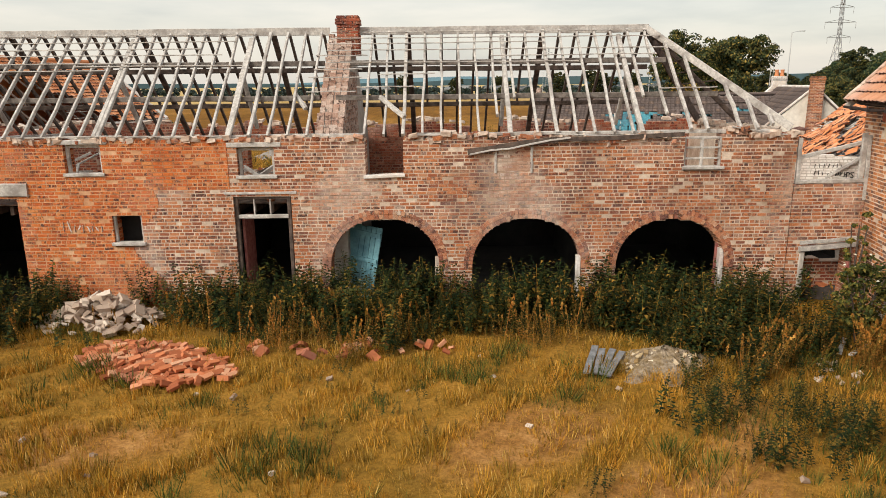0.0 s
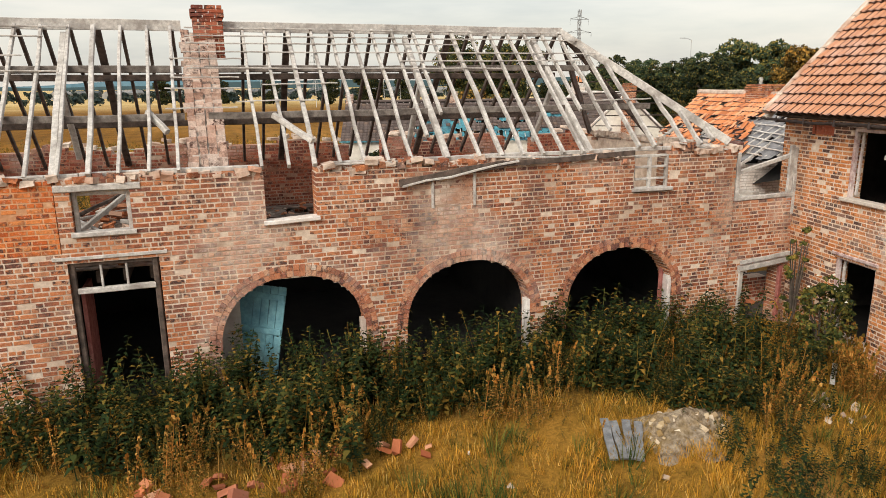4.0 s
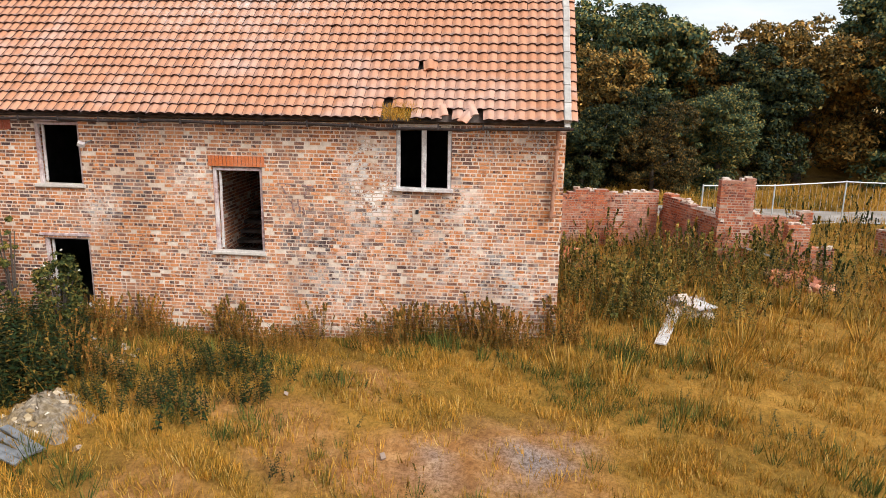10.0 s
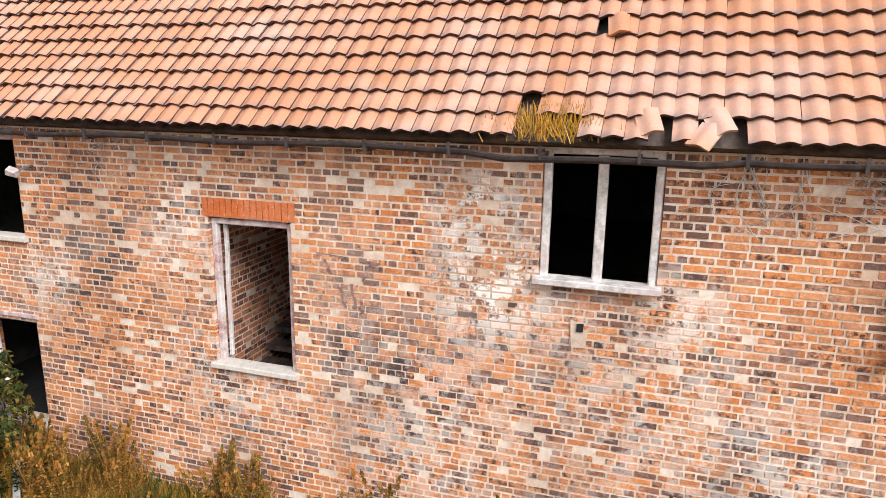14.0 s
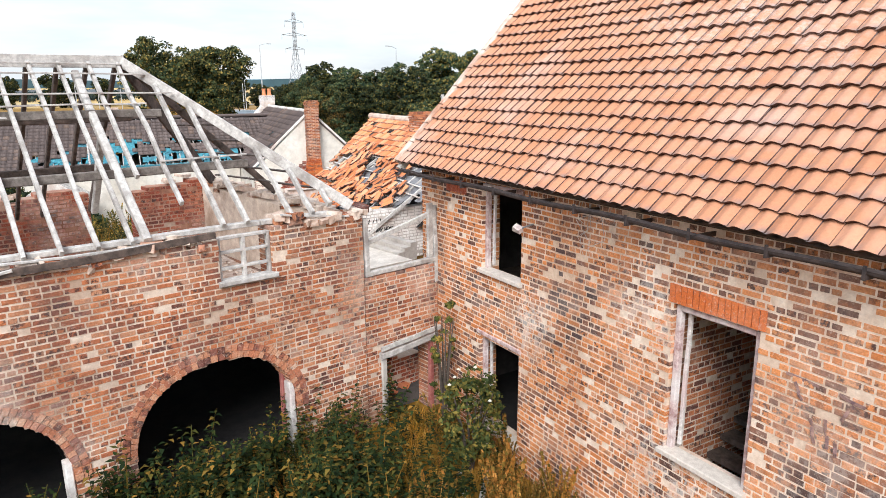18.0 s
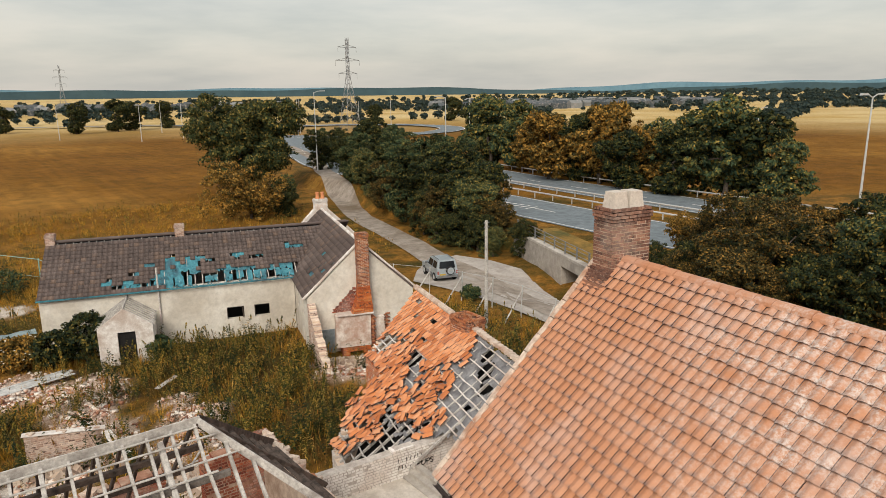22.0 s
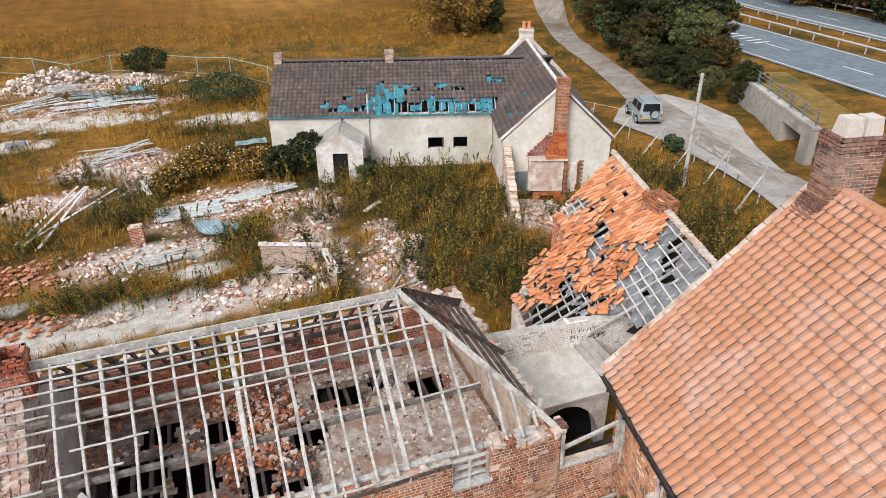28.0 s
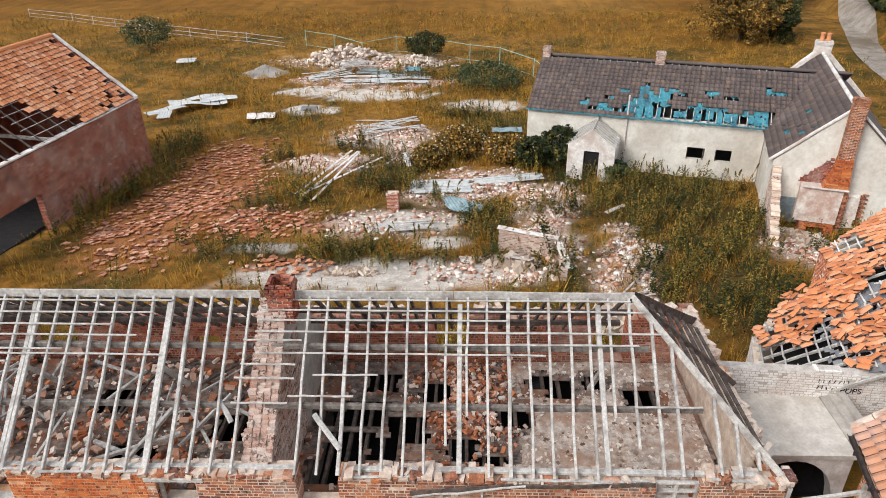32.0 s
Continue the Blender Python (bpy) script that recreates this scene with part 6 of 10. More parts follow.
slab_roof("east_slope", cottage, [(CW / 2, -0.05, ZR_C + 0.05), (CW / 2, CL, ZR_C + 0.05), (CW + 0.15, CL, ZE_C - 0.05), (CW + 0.15, -0.05, ZE_C - 0.05)][::-1], M_GREYTILE)
part("verge_coping", Mesh().beam((-0.2, 0.02, ZE_C), (CW / 2, 0.02, ZR_C + 0.10), 0.2, 0.10, 6, 0.02).beam((CW + 0.2, 0.02, ZE_C), (CW / 2, 0.02, ZR_C + 0.10), 0.2, 0.10, 6, 0.02), M_LIMEWALL, cottage)
part("ridge_tiles", Mesh().tube([(CW / 2, 0, ZR_C + 0.08), (CW / 2, CL, ZR_C + 0.08)], 0.10, n=10), M_LIMEWALL, cottage)
part("north_coping", Mesh().beam((-0.25, CL, ZE_C - 0.1), (CW / 2, CL, ZR_C + 0.35), 0.35, 0.30, 5, 0.01).beam((CW + 0.25, CL, ZE_C - 0.1), (CW / 2, CL, ZR_C + 0.35), 0.35, 0.30, 5, 0.01), M_LIMEWALL, cottage)
chimney(cottage, CW / 2, CL + 0.05, ZR_C - 0.3, ZR_C + 0.75, 0.95, 0.55, M_LIMEWALL, pots=2, seed=14)
chimney(cottage, CW / 2 + 0.05, -0.30, 0.95, 5.45, 0.66, 0.50, M_BARN, seed=15)
sh = Mesh()
for i in range(20):
    k = 1 - i / 20
    for a, b in ((CW / 2 - 0.28 - 0.40 * k * k, CW / 2 - 0.02), (CW / 2, CW / 2 + 0.38 + 0.12 * k)):
        sh.box((a, -0.58 - 0.12 * k, 0.95 + i * 0.077), (b, -0.01, 0.95 + i * 0.077 + 0.066), None, 0.008)
part("chimney_shoulder", sh, M_NEW, cottage, "orange brick chimney shoulder", kind="stuff")
wound = Mesh()
for i in range(22):
    z = 0.98 + i * 0.077
    u = CW / 2 - 1.75 + 0.075 * i + rnd.uniform(-0.06, 0.06)
    while u < CW / 2 - 0.35 - 0.01 * i:
        wound.box((u, -0.03 - rnd.uniform(0, 0.015), z), (u + 0.2, -0.004, z + 0.064), None, 0.004)
        u += 0.214
part("broken_render", wound, M_SHEDRED, cottage, "bare red brick where the render fell", kind="stuff")
BZ0 = -0.90
part("chimney_breast", Mesh().box((CW / 2 - 1.62, -0.72, BZ0), (CW / 2 + 0.30, -0.01, 0.93), None, 0.05), M_BREAST, cottage, "pale plastered chimney breast")
part("breast_cap", Mesh().box((CW / 2 - 1.5, -0.80, 0.935), (CW / 2 + 0.5, -0.02, 1.0), None, 0.03), M_LIMEWALL, cottage)
strip_b = Mesh()
for i in range(28):
    z = ZB_C + 0.5 + i * 0.077
    if z > 0.85:
        break
    strip_b.box((CW / 2 + 0.31 + 0.05 * (i % 2), -0.62, z), (CW / 2 + 0.62 - 0.06 * (i % 3), -0.02, z + 0.066), None, 0.006)
    strip_b.box((CW / 2 + 1.25 + 0.10 * (i % 2), -0.10, z), (CW / 2 + 1.60 - 0.10 * (i % 3), -0.02, z + 0.066), None, 0.006)
part("quoin_brickwork", strip_b, M_BARN, cottage, "toothed brick edges in the torn render", kind="stuff")
part("breast_return", Mesh().box((CW / 2 + 0.64, -0.35, ZB_C + 0.4), (CW / 2 + 1.22, -0.01, 0.55), None, 0.05), M_BREAST, cottage)
hearth = Mesh()
for i in range(13):
    z = -1.92 + i * 0.077
    for a, b in ((CW / 2 - 1.3, CW / 2 - 0.92), (CW / 2 - 0.12, CW / 2 + 0.28)) if i < 10 else ((CW / 2 - 1.3, CW / 2 + 0.28),):
        u = a - 0.1 * (i % 2)
        while u < b - 0.03:
            hearth.box((max(u, a), -0.76, z), (min(u + 0.205, b), -0.02, z + 0.066), None, 0.005)
            u += 0.214
part("hearth_surround", hearth, M_NEW, cottage, "red brick fireplace surround", kind="stuff")
# black block paints the shade inside the fireplace
part("hearth_void", Mesh().box((CW / 2 - 0.91, -0.25, -1.95), (CW / 2 - 0.13, -0.02, -1.16)), M_BLACK, cottage)
part("alcove", Mesh().box((0.55, -0.06, ZB_C + 0.2), (1.45, -0.004, 0.05), None, 0.02), M_BLUESLATE, cottage, "blue-grey painted alcove")
# stump of the demolished front room
stump = thing("broken_wall", COT, "low broken brick wall of a demolished room", "wall")
sm = new("stump_wall")
sm.parent = stump
sm.matrix_basis = Matrix(((0, 1, 0, 0.0), (-1, 0, 0, -0.02), (0, 0, 1, 0), (0, 0, 0, 1)))
brick_wall(sm, 0, 5.0, ZB_C, lambda u: 1.7 - 0.50 * u + 0.12 * math.sin(u * 5), (), 0.42, 41, (M_PALEBRICK, M_PALEBRICK), M_MORTAR)

# ---- pantiled shed behind the farmhouse ----
pshed = thing("pantile_shed", Matrix.Identity(4), "collapsing brick shed with slipped orange pantiles and torn felt", "shed")
# its one west slope: g runs south along the ridge, d down the slope in plan
RIDGE_P, RIDGE_A, FALL = Vector((17.2, 28.1, 5.0)), -0.25, 0.70
RA = Vector((math.sin(RIDGE_A), -math.cos(RIDGE_A), 0))
RD = Vector((-math.cos(RIDGE_A), -math.sin(RIDGE_A), 0))
SNORM = (RD * FALL + Vector((0, 0, 1))).normalized()
SUP = (-RD + Vector((0, 0, FALL))).normalized()


def slope_at(g, d, lift=0.0):
    """A place on the shed's sagging slope."""
    sag = 0.10 * math.sin(min(1.0, d / 4.5) * 3.14) * (0.6 + 0.4 * math.sin(g * 0.8))
    return RIDGE_P + RA * g + RD * d + Vector((0, 0, -FALL * d - sag)) + SNORM * lift


def north_edge(d):
    """Where the stepped north end of the roof lies at a distance down the slope."""
    return 0.48 * d if d < 2.65 else 3.6 if d < 4.0 else 3.68 + (d - 4.0) * 1.5


def south_edge(d):
    """Where the roof meets the whitewashed wall or the farmhouse gable."""
    g = 11.2
    while g > 3:
        p = RIDGE_P + RA * g + RD * d
        if p.y > (20.95 - 0.08 * (p.x - 8.7) if p.x < 12.75 else 16.5 - 0.19 * (p.x - 10)):
            break
        g -= 0.1
    return g


def tiled_to(d):
    """How far south the remaining pantiles reach."""
    return 5.5 + 1.05 * min(d, 2.0) + (0.5 if d > 2.0 else 0) + 0.25 * math.sin(d * 3.1)


rs = random.Random(23)
tv, tq = pantile(0.225, 0.30, 0.04, 0.03)
SHOLES = ((4.45, 1.75, 0.42, 0.26), (5.15, 2.2, 0.5, 0.30), (2.9, 0.58, 0.22, 0.10), (1.75, 0.65, 0.16, 0.08), (1.6, 2.05, 0.45, 0.34), (5.9, 1.35, 0.28, 0.14), (3.5, 1.2, 0.2, 0.08), (6.9, 4.3, 0.8, 0.45), (7.3, 3.5, 0.7, 0.4), (6.2, 3.3, 0.6, 0.25), (7.9, 3.1, 0.8, 0.25), (6.3, 4.8, 0.7, 0.3), (5.2, 4.5, 0.3, 0.15), (2.4, 1.5, 0.2, 0.1), (0.9, 0.3, 0.2, 0.07))
pairs = []
for r in range(30):
    d = 0.10 + r * 0.205
    for c in range(52):
        g = (c + 0.5 * (r % 2)) * 0.214 + 0.1
        if not north_edge(d) < g < min(tiled_to(d), south_edge(d) - 0.1) or d > 5.0:
            continue
        low = d > 1.35 + 0.4 * math.sin(g * 1.7)
        chaos = 1.0 if low and g > 3.2 else 0.45 if low else 0.10
        if any(abs(g - a) < w and abs(d - b) < h for a, b, w, h in SHOLES) or rs.random() < (0.16 if chaos == 1.0 else 0.02):
            continue
        for k in range(2 if chaos == 1.0 and rs.random() < 0.35 else 1):
            m = on_slope(slope_at(g + rs.gauss(0, 0.10) * chaos, d + 0.14 + rs.gauss(0, 0.09) * chaos, 0.03 + 0.05 * k + abs(rs.gauss(0, 0.035)) * chaos), SUP.cross(SNORM), SUP)
            m = m @ Euler((rs.gauss(0.02, 0.12) * chaos, rs.gauss(0, 0.12) * chaos, rs.gauss(0, 0.55) * chaos)).to_matrix().to_4x4()
            mm = np.array(m)
            pairs.append((tv @ mm[:3, :3].T + mm[:3, 3], tq))
v, q = join(pairs)
part("slipped_tiles", lichen_shaded(np_mesh("slipped_tiles", v, q, M_OLDCLAY), len(pairs)), M_OLDCLAY, pshed, kind="stuff")
for i in range(24):
    g = 0.35 + i * 0.46
    d1 = max([k * 0.1 for k in range(51) if north_edge(k * 0.1) <= g <= south_edge(k * 0.1)] or [0])
    if d1 > 0.5:
        part("rafter", Mesh().beam(slope_at(g, 0.02, -0.12), slope_at(g, d1, -0.12), 0.06, 0.09, 5, 0.01), M_TIMBER, pshed)
for i in range(20):
    d = 0.16 + i * 0.262
    g0, g1 = north_edge(d) + 0.03, south_edge(d)
    if g1 - g0 > 0.3 and d < 5.1:
        n = max(2, int((g1 - g0) / 0.6))
        for k in range(n):
            if rs.random() < (0.93 if d < 2.6 else 0.8):
                part("batten", Mesh().beam(slope_at(g0 + (g1 - g0) * k / n, d, 0.0), slope_at(g0 + (g1 - g0) * (k + 1) / n - 0.01, d + rs.gauss(0, 0.012), 0.0), 0.05, 0.028, 2, 0.004), M_LIMEWALL if d < 3.2 else M_TIMBER, pshed)
felt = Mesh()
TORN = [(rs.uniform(5.2, 10.5), rs.uniform(0.1, 3.2), rs.uniform(0.10, 0.30)) for _ in range(16)]
for i in range(54):
    for j in range(34):
        g, d = 4.4 + i * 0.125, 0.05 + j * 0.10
        if d > 2.75 and rs.random() < 0.5 or g > south_edge(d) or g < north_edge(d) or any(math.hypot(g - a, d - b) < w for a, b, w in TORN):
            continue
        o = [0.05 * math.sin(a * 5.3) * math.sin(b * 12.0) - 0.055 for a, b in ((g, d), (g + 0.125, d), (g + 0.125, d + 0.1), (g, d + 0.1))]
        felt.add([slope_at(g, d, o[0]), slope_at(g + 0.125, d, o[1]), slope_at(g + 0.125, d + 0.1, o[2]), slope_at(g, d + 0.1, o[3])], [(0, 3, 2, 1)])
part("torn_felt", felt, M_FELT, pshed, "torn grey roofing felt", kind="stuff")


def shed_wall(name, a, b, drop, mat, mortar, seed, thick=0.26):
    """A brick wall under the slope from one (g, d) to another."""
    p, q = slope_at(*a), slope_at(*b)
    w = new(name)
    w.parent = pshed
    w.matrix_basis = frame_at(p.x, p.y, 0, q.x - p.x, q.y - p.y)
    L = math.hypot(q.x - p.x, q.y - p.y)
    brick_wall(w, 0, L, -1.2, lambda u: p.z + (q.z - p.z) * u / L - drop + 0.03 * math.sin(u * 5), (), thick, seed, (mat, mat), mortar)


shed_wall("north_gable", (0.0, 0.0), (1.27, 2.65), 0.08, M_NEW, M_MORTAR, 43)
shed_wall("west_wall", (1.27, 2.67), (3.55, 2.67), 0.06, M_NEW, M_MORTAR, 44)
shed_wall("north_return", (3.6, 2.7), (3.66, 3.98), 0.05, M_NEW, M_LIMEWALL, 45)
shed_wall("skew_wall", (3.7, 4.0), (5.15, 4.98), 0.04, M_LIMEWALL, M_MORTAR, 46)
shed_wall("west_wall", (5.15, 5.02), (8.2, 5.15), 0.04, M_LIMEWALL, M_MORTAR, 47)
# added black sheet below the slope paints the shade seen through gaps
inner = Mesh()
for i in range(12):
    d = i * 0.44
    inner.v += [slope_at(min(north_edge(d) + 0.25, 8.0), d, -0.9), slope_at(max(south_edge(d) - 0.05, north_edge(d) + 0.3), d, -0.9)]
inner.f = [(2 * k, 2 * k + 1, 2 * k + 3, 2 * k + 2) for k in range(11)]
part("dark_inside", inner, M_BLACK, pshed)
part("ridge_tiles", Mesh().tube([slope_at(-0.08, -0.02, 0.07), slope_at(2.0, -0.02, 0.05), slope_at(3.7, -0.02, 0.07)], 0.12, n=10), M_DUST, pshed)
cope = Mesh()
for i in range(24):
    g = 5.3 + i * 0.20
    cope.box((-0.085, -0.11, -0.05), (0.085, 0.11, 0.05), Matrix.Translation(slope_at(g, -0.05, 0.04)) @ Euler((rs.gauss(0, 0.06), rs.gauss(0, 0.06), -RIDGE_A + 1.57 + rs.gauss(0, 0.1))).to_matrix().to_4x4(), 0.012)
part("ridge_coping", cope, M_DUST, pshed, kind="stuff")
cs = slope_at(4.95, 0.0)
chimney(pshed, cs.x, cs.y, cs.z - 0.7, cs.z + 0.36, 0.70, 1.05, M_BARN, seed=17)

# ---- open cart shed at the yard's far side ----
A_S = 0.14
SHED = frame_at(-19.6, 36.4, -0.75, math.sin(A_S), math.cos(A_S))
cshed = thing("cart_shed", SHED, "red brick cart shed with broken pantile roof", "shed")
sw = new("yard_wall")
sw.parent = cshed
sw.matrix_basis = Matrix(((1, 0, 0, 0), (0, 1, 0, 0), (0, 0, 1, 0), (0, 0, 0, 1)))
SHL, SHT, SHR, SHW = 9.6, 4.0, 7.6, 4.5
brick_wall(sw, -6, SHL, -0.4, SHT, [rect(-4.5, 0, -1, 1.9)], 0.36, 51, (M_SHEDRED, M_SHEDRED), M_REDMORTAR)
part("wall_coping", Mesh().beam((-6, 0.16, SHT + 0.02), (SHL, 0.16, SHT + 0.02), 0.34, 0.08, 14, 0.02), M_LIMEWALL, cshed)
gs = Mesh()
prof = [(0.37, -0.4), (2 * SHW, -0.4), (2 * SHW, SHT), (SHW, SHR), (0.37, SHT + 0.1)]
gs.add([(SHL - 0.34, y, z) for y, z in prof] + [(SHL, y, z) for y, z in prof], [tuple(range(5)), tuple(range(9, 4, -1))] + [(i, i + 5, (i + 1) % 5 + 5, (i + 1) % 5) for i in range(5)])
part("gable_wall", gs, M_SHEDRED, cshed)
SS = math.hypot(SHW, SHR - SHT)
AS = math.atan2(SHR - SHT, SHW)
ROOF_S = on_slope((-2.0, 0.05, SHT + 0.05), (1, 0, 0), (0, math.cos(AS), math.sin(AS)))
SHOLE = {(37, 2), (38, 2), (38, 3), (40, 1), (41, 1), (41, 2), (36, 1), (34, 0), (35, 0), (33, 1), (27, 7), (28, 8), (30, 6), (43, 0)}
tile_sheet("roof_tiles", cshed, ROOF_S, 43, int(SS / 0.3), 0.26, 0.30, M_OLDCLAY, lambda c, r: (c, r) in SHOLE or c < 25 - r * 1.1 + 2 * math.sin(r * 1.9) or (c > 40 and r % 4 == 1), 6, 0.012, wild=0.10)
for i in range(14):
    part("rafter", Mesh().beam(ROOF_S @ Vector((i * 0.85, 0, -0.06)), ROOF_S @ Vector((i * 0.85, SS, -0.06)), 0.06, 0.09, 3, 0.008), M_TIMBER_DARK, cshed)
for j in range(9):
    part("batten", Mesh().beam(ROOF_S @ Vector((3, j * 0.52 + 0.1, -0.005)), ROOF_S @ Vector((11.5, j * 0.52 + 0.1, -0.005)), 0.04, 0.025, 6, 0.006), M_TIMBER, cshed)
part("verge", Mesh().beam(ROOF_S @ Vector((11.5, 0, 0.05)), ROOF_S @ Vector((11.5, SS, 0.05)), 0.22, 0.12, 9, 0.02), M_LIMEWALL, cshed)
part("ridge_tiles", Mesh().tube([(0, SHW, SHR + 0.08), (SHL - 0.3, SHW, SHR + 0.08)], 0.13, n=10), M_OLDCLAY, cshed)
slab_roof("rear_slope", cshed, [(-4, SHW, SHR), (SHL, SHW, SHR), (SHL, 2 * SHW, SHT), (-4, 2 * SHW, SHT)][::-1], M_OLDCLAY)
part("tie_beam", Mesh().beam((2.5, 0.3, SHT - 0.2), (2.9, 2 * SHW - 0.4, SHT - 0.1), 0.16, 0.18, 4, 0.01), M_TIMBER, cshed)
# floor coloured black for the shade under the broken roof
part("floor", Mesh().box((-6, 0.4, -0.4), (SHL - 0.35, 2 * SHW - 0.3, 0.1)), M_BLACK, cshed)
part("rear_wall", Mesh().box((-6, 2 * SHW - 0.3, -0.4), (SHL - 0.35, 2 * SHW, SHT)), M_RED, cshed)


# ---- roads, lane and the retaining wall ----
def resample(pts, step):
    out = []
    for (ax, ay), (bx, by) in zip(pts, pts[1:]):
        n = max(1, int(math.hypot(bx - ax, by - ay) / step))
        out += [(ax + (bx - ax) * i / n, ay + (by - ay) * i / n) for i in range(n)]
    out.append(pts[-1])
    for _ in range(6):
        out = [out[0]] + [((p[0] + 2 * q[0] + r[0]) / 4, (p[1] + 2 * q[1] + r[1]) / 4) for p, q, r in zip(out, out[1:], out[2:])] + [out[-1]]
    return out


def ribbon(pts, left, right, lift, across=4):
    """A strip that follows the land, from left to right of a line."""
    m = Mesh()
    for i, (x, y) in enumerate(pts):
        (ax, ay), (bx, by) = pts[max(i - 1, 0)], pts[min(i + 1, len(pts) - 1)]
        k = math.hypot(bx - ax, by - ay)
        nx_, ny_ = (by - ay) / k, -(bx - ax) / k
        for j in range(across + 1):
            o = left + (right - left) * j / across
            px, py = x + nx_ * o, y + ny_ * o
            m.v.append((px, py, land1(px, py) + lift * (1 + 0.02 * max(0, y - 100))))
    w = across + 1
    for i in range(len(pts) - 1):
        for j in range(across):
            m.f.append((i * w + j, i * w + j + 1, (i + 1) * w + j + 1, (i + 1) * w + j))
    return m


near_line, far_line, lane_line = resample(ROAD_NEAR, 3), resample(ROAD_FAR, 3), resample(LANE, 1.5)
solo("road_1", ribbon(near_line, -4.6, 4.6, 0.07), M_ASPHALT, "worn blue-grey dual carriageway asphalt", "road", "structure")
solo("road_2", ribbon(far_line, -4.4, 4.4, 0.07), M_ASPHALT, "worn blue-grey dual carriageway asphalt", "road", "structure")
slip_line = resample([(30, 392), (76, 377), (100, 365), (106, 340), (102, 315), (93, 262), (90, 225)], 6)
solo("slip_road", ribbon(slip_line, -4.0, 4.0, 0.12), M_ASPHALT, "pale asphalt slip road beside the field", "road", "structure")
ring_line = [(142 + 44 * math.cos(t), 258 + 44 * math.sin(t)) for t in (2 * math.pi * i / 60 for i in range(61))]
solo("roundabout", ribbon(ring_line, -5.5, 5.5, 0.10), M_ASPHALT, "pale asphalt roundabout on the plain", "road", "structure")
solo("link_road", ribbon(resample([(88, 190), (96, 215), (104, 236)], 6), -5.0, 5.0, 0.12), M_ASPHALT, "pale asphalt road to the roundabout", "road", "structure")
for pts, o in ((ring_line, 5.2), (ring_line, -5.2)):
    solo("edge_line", ribbon(pts, o - 0.2, o + 0.2, 0.13, 1), M_WHITELINE, "white painted edge line on asphalt", "road marking", "structure")
solo("lane", ribbon(lane_line, -1.5, 1.5, 0.10, 12), M_LANE, "pale dusty farm lane", "lane", "structure")
yard = Mesh()
YC = ((36.4, 54.0), (33.4, 51.5), (31.0, 48.6), (31.4, 45.0), (31.6, 41.0), (31.0, 37.0), (30.2, 33.0), (28.8, 28.5), (31.5, 27.0), (34.0, 32.0), (36.6, 37.5), (38.4, 41.6), (40.2, 46.0), (40.6, 50.5), (39.6, 54.0))
ycx, ycy = 34.8, 42.0
rim = [(ycx + (a - ycx) * k, ycy + (b - ycy) * k) for k in (0.25, 0.5, 0.75, 1.0) for a, b in YC]
yard.v = [(ycx, ycy, land1(ycx, ycy) + 0.08)] + [(a, b, land1(a, b) + 0.08) for a, b in rim]
NY = len(YC)
yard.f = [(0, 1 + (i + 1) % NY, 1 + i) for i in range(NY)] + [(1 + k * NY + i, 1 + k * NY + (i + 1) % NY, 1 + (k + 1) * NY + (i + 1) % NY, 1 + (k + 1) * NY + i) for k in range(3) for i in range(NY)]
solo("yard_paving", yard, M_APRON, "pale concrete apron before the underpass", "pavement", "structure")
for line, offs in ((near_line, (-4.2, 4.2)), (far_line, (-4.0, 4.0))):
    for o in offs:
        solo("edge_line", ribbon(line, o - 0.08, o + 0.08, 0.09, 1), M_WHITELINE, "white painted edge line on asphalt", "road marking", "structure")
dash = Mesh()
for line in (near_line, far_line):
    for i in range(2, len(line) - 3, 3):
        seg = ribbon(line[i:i + 2], -0.10, 0.10, 0.095, 1)
        dash.add(seg.v, seg.f)
solo("lane_dashes", dash, M_WHITELINE, "white dashed lane lines on asphalt", "road marking", "stuff")
letters = Mesh()
for i in range(5):
    for j in range(2):
        x, y = 51.5 + j * 3.2, 59.5 + i * 1.1
        letters.add([(x - 0.9 + rnd.uniform(-0.2, 0.2), y, land1(x, y) + 0.10), (x + 0.9, y, land1(x, y) + 0.10), (x + 0.9, y + 0.35, land1(x, y) + 0.10), (x - 0.9, y + 0.35, land1(x, y) + 0.10)], [(0, 1, 2, 3)])
solo("painted_words", letters, M_WHITELINE, "unreadable white words painted on asphalt", "road marking", "structure")


def guard_rail(line, off, y0, y1, mat, h=0.7, post=3.0, name="guard_rail"):
    pts = [p for p in line if y0 < p[1] < y1]
    g = thing(name, Matrix.Identity(4), "galvanised roadside guard rail on posts", "guard rail", "guard rails beside the road")
    rail = []
    for i, (x, y) in enumerate(pts):
        (ax, ay), (bx, by) = pts[max(i - 1, 0)], pts[min(i + 1, len(pts) - 1)]
        k = math.hypot(bx - ax, by - ay)
        rail.append((x + (by - ay) / k * off, y - (bx - ax) / k * off))
    part("rail", Mesh().tube([(x, y, land1(x, y) + h) for x, y in rail], 0.10, n=6), mat, g)
    for x, y in rail:
        part("post", Mesh().box((x - 0.05, y - 0.05, land1(x, y) - 0.2), (x + 0.05, y + 0.05, land1(x, y) + h + 0.03)), mat, g)


